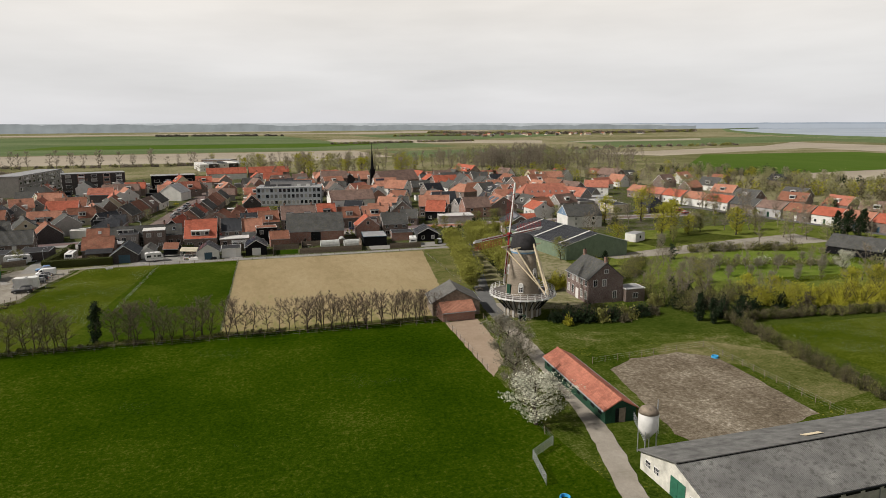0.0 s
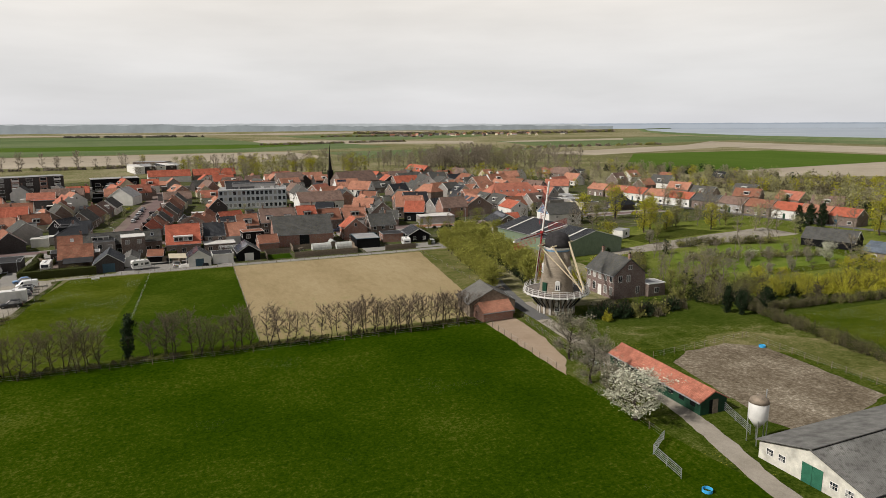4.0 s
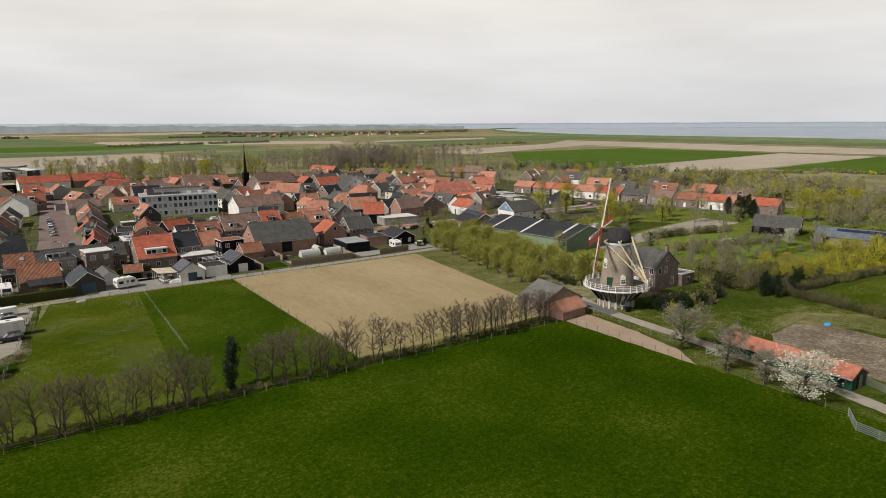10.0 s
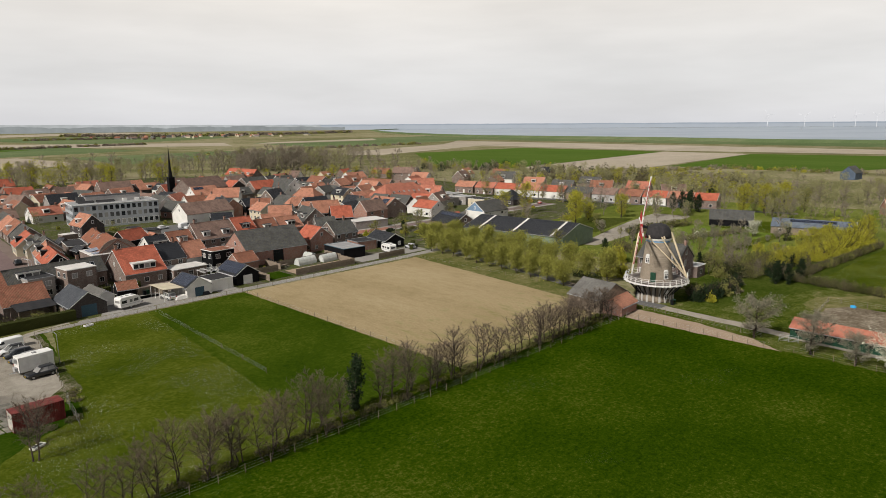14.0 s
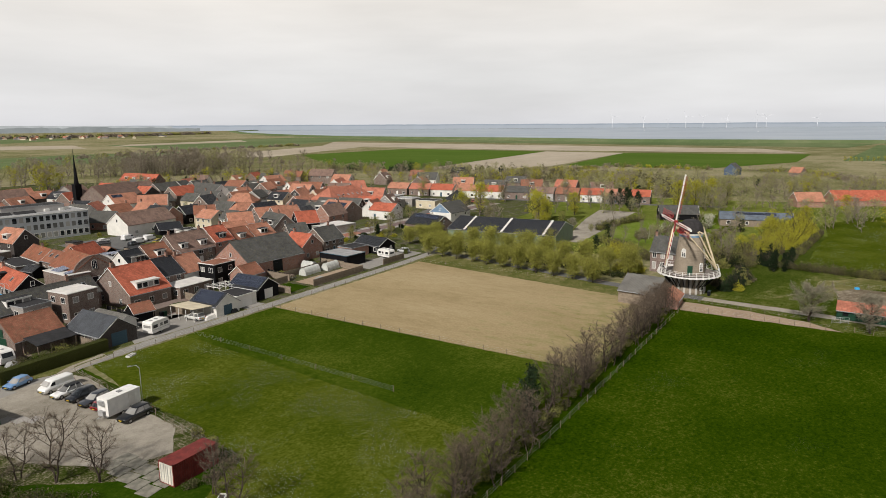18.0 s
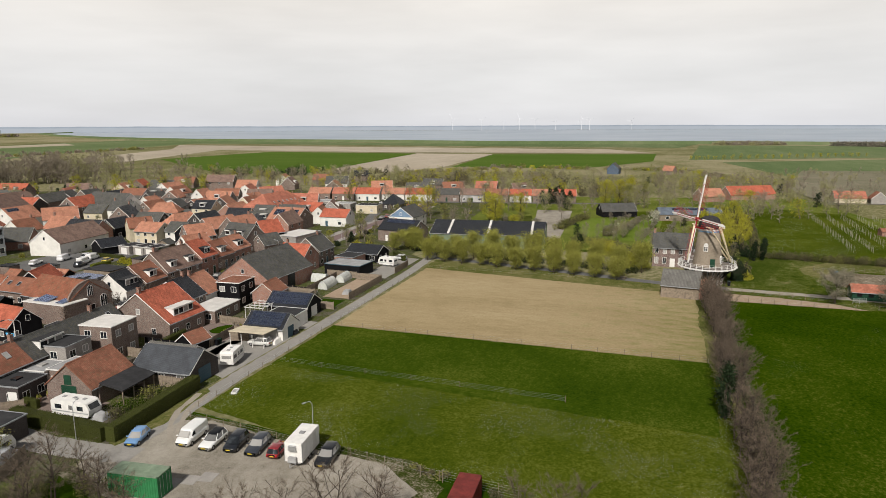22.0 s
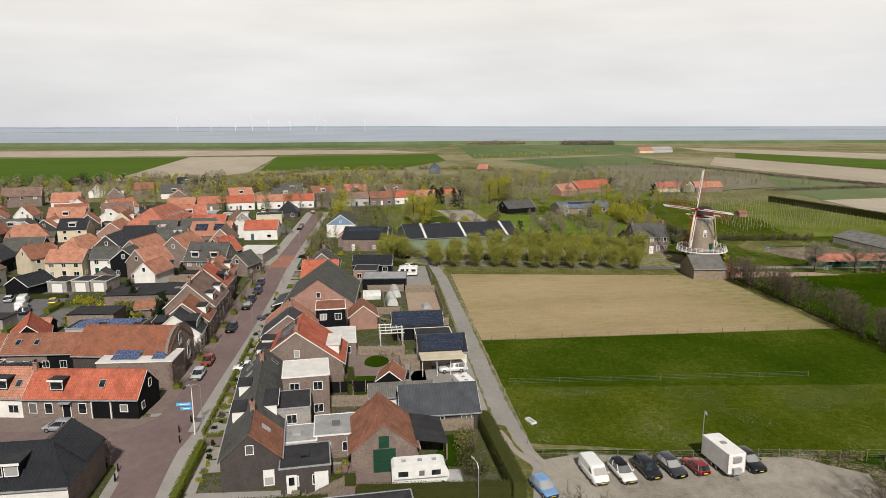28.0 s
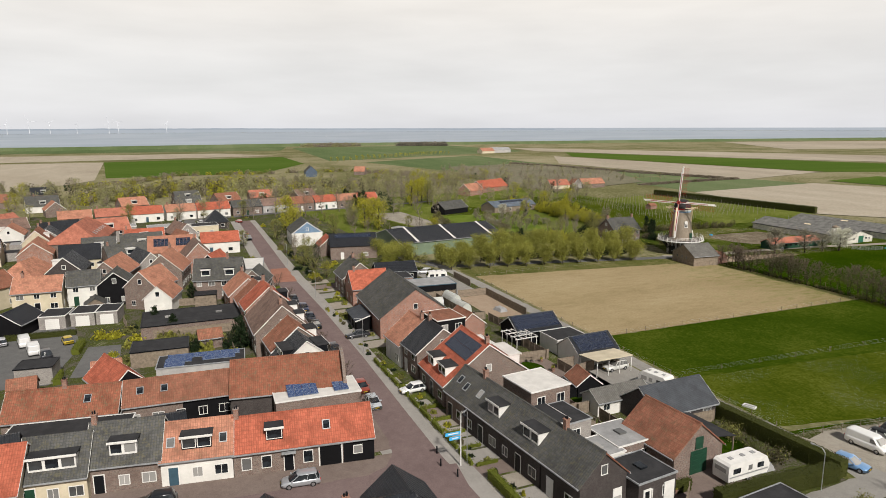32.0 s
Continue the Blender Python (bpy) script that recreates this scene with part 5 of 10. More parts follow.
house(67.1, 269.6, 11, 9, 168, 5.0, 9.0, "orange", "brick", "tall orange-roofed house with a dark gable window", chim=(-4,))
house(78.4, 292.8, 11, 8, 176, 4.4, 8.0, "black", "darkbrick", "dark brick gable house with slate roof", dorm=((-1, 0, 2, "paint"),))
house(76.5, 301.5, 12, 8, 165, 4.2, 7.6, "orange", "brick", "brick house with hipped orange roof", hip=2.5)
house(71.5, 282.0, 13, 8, 166, 4.2, 7.6, "orange", "brick", "orange-roofed brick house with white dormer", dorm=((-1, 0, 2.2, "paint"),))
house(48.8, 272.8, 8.5, 7.5, 150, 5.2, 8.6, "orange", "brick", "brick house with orange roof and gable windows")
house(44.0, 270.4, 8.6, 5.6, 166, 3.6, 6.2, "orange", "white", "white gabled garage with a green door", win=False, gdoor=("w", 2.6, 2.3, "greenpaint"), cat="garage", name="garage")
house(55.1, 280.3, 7.6, 7, 178, 4.8, 7.6, "slate", "blackwood", "black boarded gambrel house with white windows")
house(57.7, 287.0, 6.6, 7, 92, 4.8, 7.4, "slate", "white", "white house with slate roof", front="n")
house(54.8, 295.4, 9.4, 7.5, 88, 4.8, 7.4, "orange", "cream", "cream two-storey house with orange roof", front="n", chim=(3,))
for gx, gy, gl in ((39.4, 290.3, 4.8), (39.6, 285.0, 4.4), (39.2, 280.6, 4.0)):
    flat(gx, gy, gl, 6, 82, 2.7, "bitumen", "greybrick", "lock-up garage with white door and flat roof", win="", gdoor=("n", 2.5, 2.1, "paint"), cat="garage", group="lock-up garages", name="garage")
house(37.2, 297.0, 8, 6.5, 160, 2.8, 4.8, "black", "blackwood", "black barn garage with white doors", win=False, gdoor=("w", 4.2, 2.2, "paint"), cat="garage", name="garage")
flat(27.6, 264.6, 19, 11, 90, 2.5, "bitumen", "brick", "long flat-roofed storage building", win="", fascia="darkpaint", lights=2)
house(37.6, 313.0, 21, 11, 6, 4.2, 8.2, "brown", "white", "long white barn with brown tiled roof", doors=False)
house(60.0, 306.0, 8, 7.5, 144, 5.0, 8.0, "rust", "cream", "cream house with red roof", chim=(2,))
house(62.4, 318.6, 9.6, 7, 2, 4.0, 7.0, "black", "blackwood", "black gabled barn with white bargeboards")
house(63.8, 367.4, 13, 10, 3, 5.0, 9.2, "orange", "white", "white gabled hall with orange roof", panels=((-1, -3, 0.75, 5, 1),))
house(68.2, 351.0, 12, 9, 140, 5.0, 9.0, "orange", "white", "white gabled house with orange roof")
house(47.5, 362.0, 12, 8, 40, 4.0, 7.2, "red", "redbrick", "dark red brick house with steep roof")
house(146.7, 478.1, 31, 9, 97, 4.4, 8.6, "bright", "brick", "long orange-roofed terrace with dormers", dorm=((1, -10, 2, "paint"), (1, -4, 2, "paint"), (1, 3, 2, "paint"), (1, 10, 2, "paint")))
house(115, 409.4, 17, 9, 13, 4.6, 8.2, "slate", "brick", "brick terrace with grey slate roof")
house(101.5, 376.7, 15, 9, 7, 5.0, 9.0, "bright", "brick", "stepped-gable house with orange roof")
house(110.4, 367.2, 24, 10, 82, 5.6, 10, "slate", "white", "tall slate-roofed building with white gable", chim=(-6, 6))
house(98.7, 328.3, 12, 9, 115, 4.4, 8.0, "orange", "brick", "brick house with orange hipped roof", hip=3.0)
house(130, 295.4, 27, 15, 175, 4.6, 10, "red", "brick", "very long red-roofed school with rows of skylights", hip=5.0, sky=tuple((1, -8 + 3.0 * i, 0.35) for i in range(6)))
house(156, 339.2, 12, 9, 112, 5, 8.2, "rust", "brick", "two-storey brick house with brown roof")
house(158.5, 322, 12, 9, 112, 5, 8.2, "brown", "brick", "two-storey brick house with brown roof")
house(179, 394, 14, 9, 0, 4.8, 8.2, "orange", "white", "white house with orange roof and a dark gable")
house(221, 391, 17, 10, 108, 5.6, 9.4, "brown", "brick", "large two-storey house with grey-brown roof", chim=(-5, 5))
house(176.5, 327.8, 13, 8, 148, 4.4, 7.8, "red", "white", "white house with red tiled roof")
house(66.3, 258.3, 8, 7.5, 155, 4.2, 8.0, "bright", "blackwood", "black gabled house with orange roof")
house(85.6, 217.0, 14, 10, 80, 4.2, 7.2, "black", "brick", "dark-roofed building with a band of solar panels", panels=((1, 0, 0.75, 11, 1),), front="n")
blue_gable = house(115, 226.4, 14, 10, 178, 4.6, 8.2, "slate", "white", "white house with a blue boarded gable")
M["gableblue"] = plain("grey_blue_boards", (0.15, 0.225, 0.32), 0.6, 0, 0.2, 1.0)
part("boarding", Geo().extrude([(-4.7, 4.5), (4.7, 4.5), (0, 7.85)], 7.0, 7.03), M["gableblue"], blue_gable, "grey-blue painted boarding")
house(91.5, 223.4, 7, 6, 178, 3.4, 6.0, "bright", "brick", "small brick gable house with orange tiles")
for hy, hl, hr, hw in ((305, 12, "orange", "brick"), (292, 12, "red", "brick"), (279, 13, "bright", "white"), (265.5, 12, "orange", "white"), (252, 14, "bright", "white"), (237.5, 13, "slate", "brick"), (224.5, 12, "brown", "grey"), (212, 11.5, "rust", "brick"), (200, 11, "bright", "white"), (188.5, 11, "orange", "brick"), (177.5, 10, "bright", "brick")):
    house(197 + (265 - hy) * 0.17, hy, hl, 8.0, 99, 3.9, 6.6, hr, hw, "terraced house with %s walls and %s roof" % ({"white": "white", "grey": "grey", "brick": "brick"}[hw], {"bright": "bright orange", "slate": "grey", "red": "red", "orange": "orange", "rust": "mossy red", "brown": "brown"}[hr]), front="n", group=far_row, chim=(hl / 2 - 1,))
for hx, hy, hr in ((222, 262, "slate"), (232, 244, "rust"), (240, 226, "red"), (236, 205, "brown"), (228, 286, "orange"), (250, 262, "slate"), (305, 334, "black")):
    house(hx, hy, 12, 8.5, 95 + hx % 30, 4.0, 7.4, hr, "brick", "village house behind the terrace with tiled roof", doors=False, dorm=((1, 0, 2.4, "paint"),))
house(164, 252.5, 9, 9, 90, 2.8, 7.0, "black", "darkbrick", "dark pavilion with pyramid roof", hip=4.4)
for hx, hy, hr in ((148, 258, "bitumen"), (150, 272, "greyroof"), (140, 274, "bitumen"), (156, 286, "greyroof")):
    flat(hx, hy, 10, 8, 95, 3.8, hr, "cream" if hy < 270 else "greybrick", "flat-roofed modern house with pale walls", win="nsw", cat="house", name="house")


# ---- trees and hedges ----
def quad_leaf(g, c, rng, s):
    a = Vector((rng.gauss(0, 1), rng.gauss(0, 1), rng.gauss(0, 1))).normalized()
    b = a.orthogonal().normalized()
    b.rotate(Matrix.Rotation(rng.uniform(0, 6.28), 3, a))
    w = a.cross(b)
    s *= rng.uniform(0.6, 1.3)
    g.poly([c + b * s, c + w * s * 0.55, c - b * s, c - w * s * 0.55])


def tree_meshes(seed, h, spread, clear, r, limbs, subs, twigs, leaves, leaf_s, leaf_mat, twig_mat="twig", stems=1, rise=0.55, droop=0.0, clump=0.3, twig_l=0.8, twig_w=0.02, bulge=0.5):
    """Trunk and crown of a tree: bent stems, limbs all the way up, side branches, twigs and leaves along them.
    spread: crown radius; clear: bare share of the height; bulge: where along the crown it is widest."""
    rng = random.Random(seed)
    t, c = Geo(), Geo()
    for s in range(stems):
        lean = Vector((rng.uniform(-0.22, 0.22), rng.uniform(-0.22, 0.22), 1)) if stems > 1 else Vector((rng.uniform(-0.07, 0.07), rng.uniform(-0.07, 0.07), 1))
        base = Vector((rng.uniform(-0.35, 0.35), rng.uniform(-0.35, 0.35), -0.05)) * (1 if stems > 1 else 0)
        spine, p = [base], base
        hs = h * rng.uniform(0.88, 1.0)
        for i in range(6):
            p = p + (lean + Vector((rng.gauss(0, 0.13), rng.gauss(0, 0.13), 0))) * hs / 6
            spine.append(p)
        for i in range(6):
            t.tube(spine[i], spine[i + 1], r * (1 - i / 7.0) + 0.012, r * (1 - (i + 1) / 7.0) + 0.012, 6)
        for k in range(limbs):
            f = clear + (1 - clear) * (k + rng.random()) / limbs
            x = f * 6
            i = min(5, int(x))
            o = spine[i].lerp(spine[i + 1], x - i)
            u = (f - clear) / (1 - clear)
            reach = spread * (0.35 + 0.65 * math.sin(math.pi * min(1, max(0.05, (u * 0.5 / bulge if u < bulge else 0.5 + 0.5 * (u - bulge) / (1 - bulge)))))) * rng.uniform(0.75, 1.1)
            a = k * 2.4 + rng.uniform(-0.5, 0.5)
            d = Vector((math.cos(a), math.sin(a), rise + 0.5 * u)).normalized()
            bend = o + d * reach * 0.55 + Vector((rng.gauss(0, 0.1), rng.gauss(0, 0.1), 0)) * reach
            tip = bend + (d + Vector((0, 0, 0.35 - droop))).normalized() * reach * 0.5
            rr = r * (1 - f) * 0.5 + 0.018
            t.tube(o, bend, rr, rr * 0.7, 4).tube(bend, tip, rr * 0.7, 0.01, 3)
            for q in range(subs):
                v = 0.25 + 0.75 * (q + rng.random()) / subs
                o2 = o.lerp(bend, v / 0.55) if v < 0.55 else bend.lerp(tip, (v - 0.55) / 0.45)
                d2 = (d + Vector((rng.gauss(0, 0.75), rng.gauss(0, 0.75), rng.gauss(0.15 - droop, 0.5)))).normalized()
                l2 = reach * rng.uniform(0.22, 0.5)
                e2 = o2 + d2 * l2
                if twig_w < 0.03 or q == 0:
                    t.tube(o2, e2, 0.016, 0.006, 3)
                for _ in range(twigs):
                    w = o2.lerp(e2, rng.random())
                    d3 = (d2 + Vector((rng.gauss(0, 0.7), rng.gauss(0, 0.7), rng.gauss(0.1 - droop, 0.5)))).normalized()
                    n3 = d3.orthogonal().normalized() * twig_w
                    n3.rotate(Matrix.Rotation(rng.uniform(0, 6.28), 3, d3))
                    c.poly([w - n3, w + n3, w + d3 * twig_l * rng.uniform(0.5, 1.1)])
                for _ in range(leaves):
                    w = o2.lerp(e2, rng.uniform(0.2, 1.15))
                    quad_leaf(c, w + Vector((rng.gauss(0, clump), rng.gauss(0, clump), rng.gauss(0, clump) - droop * abs(rng.gauss(0, 0.9)))), rng, leaf_s)
    tm, cm = t.mesh("trunk", M["barkgrey" if twig_w > 0.02 else "bark"]), c.mesh("crown", M[twig_mat])
    if leaves:
        cm.materials.append(M[leaf_mat])
        cm.polygons.foreach_set("material_index", [1 if f.loop_total == 4 else 0 for f in cm.polygons])
    return tm, cm


def bush_meshes(seed, mat, n=420, s=0.2, wood=True):
    rng = random.Random(seed)
    c = Geo()
    for _ in range(n):
        d = Vector((rng.gauss(0, 1), rng.gauss(0, 1), abs(rng.gauss(0, 0.9)))).normalized()
        r = rng.uniform(0.2, 1.05) ** 0.5 * (0.7 + 0.55 * noise.noise(d * 2.6 + Vector((seed, 0, 0))))
        quad_leaf(c, Vector((d.x * r, d.y * r, d.z * r * 1.0 + 0.05)), rng, s)
    for i in range(26):
        a, w = rng.uniform(0, 6.28), rng.uniform(0.3, 0.95)
        c.tube((0, 0, -0.03), (math.cos(a) * w, math.sin(a) * w, rng.uniform(0.5, 1.15)), 0.02, 0.006, 3)
    me = c.mesh("shrub", M[mat])
    me.materials.append(M["bark"])
    me.polygons.foreach_set("material_index", [0] * n + [1] * (len(me.polygons) - n))
    return None, me


KINDS = {
    "hedgerow": [tree_meshes(10 + i, 6.6, 2.8, 0.2, 0.085, 14, 6, 12, 0, 0, None, "twigred", stems=2, rise=0.6, twig_l=0.6, twig_w=0.012, bulge=0.5) for i in range(5)],
    "slim": [tree_meshes(20 + i, 6.6, 2.3, 0.28, 0.075, 15, 6, 17, 0, 0, None, "twigred", stems=1, rise=0.5, twig_l=0.55, twig_w=0.012, bulge=0.6) for i in range(4)],
    "bare": [tree_meshes(30 + i, 9.5, 3.0, 0.2, 0.17, 17, 6, 9, 0, 0, None, "twig", rise=0.7, twig_l=0.9, twig_w=0.024) for i in range(3)],
    "lot": [tree_meshes(40 + i, 7.4, 3.0, 0.16, 0.11, 13, 7, 14, 0, 0, None, "twigred", stems=2, twig_l=0.75, twig_w=0.011) for i in range(2)],
    "avenue": [tree_meshes(50 + i, 5.6, 2.9, 0.24, 0.12, 22, 6, 1, 36, 0.16, "leaf", clump=0.5, bulge=0.4) for i in range(4)],
    "spring": [tree_meshes(60 + i, 9.0, 3.6, 0.12, 0.2, 18, 6, 4, 14, 0.19, "leafmix", clump=0.45) for i in range(3)],
    "willow": [tree_meshes(70 + i, 9.0, 3.6, 0.14, 0.25, 18, 6, 2, 18, 0.20, "leafy", clump=0.45, droop=0.3) for i in range(2)],
    "pear": [tree_meshes(80 + i, 6.4, 3.7, 0.16, 0.2, 20, 7, 4, 32, 0.12, "blossom", clump=0.3, bulge=0.45) for i in range(2)],
    "thin_pear": [tree_meshes(90 + i, 6.8, 3.7, 0.16, 0.18, 20, 8, 12, 30, 0.11, "buds", clump=0.3, twig_l=0.6, bulge=0.45) for i in range(2)],
    "fir": [tree_meshes(100, 7.0, 1.7, 0.06, 0.15, 22, 5, 2, 18, 0.2, "leafdark", rise=0.1, clump=0.25, bulge=0.12)],
    "ivy": [tree_meshes(110, 7.4, 1.3, 0.05, 0.2, 20, 4, 1, 26, 0.2, "leafdark", clump=0.25, droop=0.2, bulge=0.6)],
}
BIGBUSH = {k: [bush_meshes(300 + i * 7 + j, m, 4200 if k == "yellow" else 1150, 0.046 if k == "yellow" else 0.08) for i in range(2)] for j, (k, m) in enumerate((("green", "leafmix"), ("dark", "leafdark"), ("yellow", "leafy"), ("fresh", "leaf"), ("brown", "brush")))}
BUSH = {k: [bush_meshes(200 + i * 7 + j, m, 560, 0.135) for i in range(3)] for j, (k, m) in enumerate((("green", "leafmix"), ("dark", "leafdark"), ("yellow", "leafy"), ("fresh", "leaf"), ("brown", "brush")))}
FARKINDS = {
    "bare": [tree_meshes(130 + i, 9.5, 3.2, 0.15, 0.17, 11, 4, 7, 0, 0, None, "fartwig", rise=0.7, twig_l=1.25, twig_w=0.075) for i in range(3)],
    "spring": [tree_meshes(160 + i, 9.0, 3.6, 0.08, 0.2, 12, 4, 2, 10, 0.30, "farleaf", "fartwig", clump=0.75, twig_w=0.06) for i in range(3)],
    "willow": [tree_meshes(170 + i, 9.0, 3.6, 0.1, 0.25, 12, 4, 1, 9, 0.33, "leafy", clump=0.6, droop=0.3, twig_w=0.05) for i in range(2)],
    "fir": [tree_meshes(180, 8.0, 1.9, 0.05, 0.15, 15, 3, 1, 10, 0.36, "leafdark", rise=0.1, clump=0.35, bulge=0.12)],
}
LABELS = {
    "slim": "slender single-stemmed leafless field-edge tree", "hedgerow": "slender leafless tree in a field-edge row", "bare": "tall leafless tree with fine grey twigs", "lot": "leafless crooked tree beside the parking lot",
    "avenue": "young avenue tree with fresh olive-green leaves", "spring": "spring tree with thin new green leaves", "willow": "yellow-green drooping willow tree",
    "pear": "old pear tree covered in white blossom", "thin_pear": "old fruit tree with sparse pale buds", "fir": "dark evergreen conifer tree in a garden", "ivy": "tree trunk smothered in dark ivy",
}
BLABELS = {"green": "shrub with thin new green leaves", "dark": "dense dark evergreen shrub", "yellow": "bright yellow-green spring shrub", "fresh": "fresh green garden shrub", "brown": "leafless brown twiggy shrub"}
trees_rng = random.Random(5)


def tree(kind, x, y, s=1.0, sz=None, group="", name="tree", kinds=KINDS):
    tm, cm = trees_rng.choice(kinds[kind])
    ob = thing(name, LABELS[kind], "tree", group=group)
    ob.matrix_basis = Matrix.LocRotScale((x, y, 0), Euler((0, 0, trees_rng.uniform(0, 6.28))), (s, s, sz or s * trees_rng.uniform(0.92, 1.1)))
    part("trunk", tm, None, ob)
    part("crown", cm, None, ob)
    return ob


class Wood:
    """Far trees that nobody could count, joined: one object for the wood and one for each kind of crown."""
    def __init__(self):
        self.items = {}

    def add(self, kind, x, y, s):
        tm, cm = trees_rng.choice(FARKINDS[kind])
        m = Matrix.LocRotScale((x, y, 0), Euler((0, 0, trees_rng.uniform(0, 6.28))), (s, s, s * trees_rng.uniform(0.85, 1.15)))
        self.items.setdefault(kind, []).extend([(tm, m), (cm, m)])

    def build(self, label):
        for kind, items in self.items.items():
            mats, verts, starts, totals, loops, index = [], [], [], [], [], []
            nv = nl = 0
            for me, m in items:
                v = np.empty(len(me.vertices) * 3, np.float32)
                me.vertices.foreach_get("co", v)
                a = np.array(m, np.float32)
                verts.append(v.reshape(-1, 3) @ a[:3, :3].T + a[:3, 3])
                ls, lt, lv, mi = (np.empty(k, np.int32) for k in (len(me.polygons), len(me.polygons), len(me.loops), len(me.polygons)))
                me.polygons.foreach_get("loop_start", ls), me.polygons.foreach_get("loop_total", lt), me.loops.foreach_get("vertex_index", lv), me.polygons.foreach_get("material_index", mi)
                slots = []
                for mt in me.materials:
                    if mt not in mats:
                        mats.append(mt)
                    slots.append(mats.index(mt))
                starts.append(ls + nl), totals.append(lt), loops.append(lv + nv), index.append(np.array(slots, np.int32)[mi])
                nv, nl = nv + len(me.vertices), nl + len(me.loops)
            out = bpy.data.meshes.new("wood")
            verts, starts, totals, loops, index = (np.concatenate(k) for k in (verts, starts, totals, loops, index))
            out.vertices.add(nv), out.loops.add(nl), out.polygons.add(len(starts))
            out.vertices.foreach_set("co", verts.ravel()), out.loops.foreach_set("vertex_index", loops)
            out.polygons.foreach_set("loop_start", starts)
            for mt in mats:
                out.materials.append(mt)
            out.polygons.foreach_set("material_index", index)
            out.update(calc_edges=True)
            tagged(new("far_trees", out), label, "wood", kind="stuff")


def place(name, me, m):
    """One mesh as a top-level object."""
    ob = new(name, me)
    ob.matrix_basis = m
    return ob


def bush(kind, x, y, r, h, group=""):
    sm, fm = trees_rng.choice((BIGBUSH if r > 1.9 else BUSH)[kind])
    m = Matrix.LocRotScale((x, y, 0), Euler((0, 0, trees_rng.uniform(0, 6.28))), (r, r * trees_rng.uniform(0.85, 1.15), h))
    return tagged(place("shrub", fm, m), BLABELS[kind], "shrub", group)


def hedge(x0, y0, x1, y1, w, h, mat="hedge", label="clipped dark green hedge"):
    rng = random.Random(int(x0 * 13 + y0))
    L = math.hypot(x1 - x0, y1 - y0)
    g = Geo().box(0, -w / 2 + 0.12, 0, L, w / 2 - 0.12, h - 0.12)
    for _ in range(int(L * (w + 2 * h) * 66)):
        u, k = rng.uniform(0, L), rng.uniform(0, w + 2 * h)
        if k < h:
            c = Vector((u, -w / 2 + rng.gauss(0, 0.06), k))
        elif k < h + w:
            c = Vector((u, k - h - w / 2, h + rng.gauss(0, 0.06)))
        else:
            c = Vector((u, w / 2 + rng.gauss(0, 0.06), k - h - w))
        quad_leaf(g, c, rng, 0.075)
    for e in (0, L):
        for _ in range(int(w * h * 26)):
            quad_leaf(g, Vector((e + rng.gauss(0, 0.05), rng.uniform(-w / 2, w / 2), rng.uniform(0, h))), rng, 0.10)
    return solid("hedge", g, M[mat], label, "hedge", pose(x0, y0, 0, 0, 0, math.degrees(math.atan2(y1 - y0, x1 - x0))))


def scrub_mass(name, pts, count, rmin, rmax, mats, label, seed, size=0.3, spread=0.7, tall=0.95):
    """A thicket of uncountable shrubs: clumps of leaves over a stretch of ground."""
    rng = random.Random(seed)
    for mat, share in mats:
        g = Geo()
        for _ in range(int(count * share)):
            i = rng.randrange(len(pts) - 1)
            k = rng.random()
            cx, cy = pts[i][0] * (1 - k) + pts[i + 1][0] * k + rng.gauss(0, rmax * spread), pts[i][1] * (1 - k) + pts[i + 1][1] * k + rng.gauss(0, rmax * spread)
            r = rng.uniform(rmin, rmax)
            for _ in range(int(min(40 * r, 75) * (1.7 if tall > 1 else 1))):
                d = Vector((rng.gauss(0, 1), rng.gauss(0, 1), abs(rng.gauss(0, 1)))).normalized() * r * rng.uniform(0.4, 1.05)
                quad_leaf(g, Vector((cx + d.x, cy + d.y, d.z * tall)), rng, size)
        solid(name, g, M[mat], label, "thicket", kind="stuff")


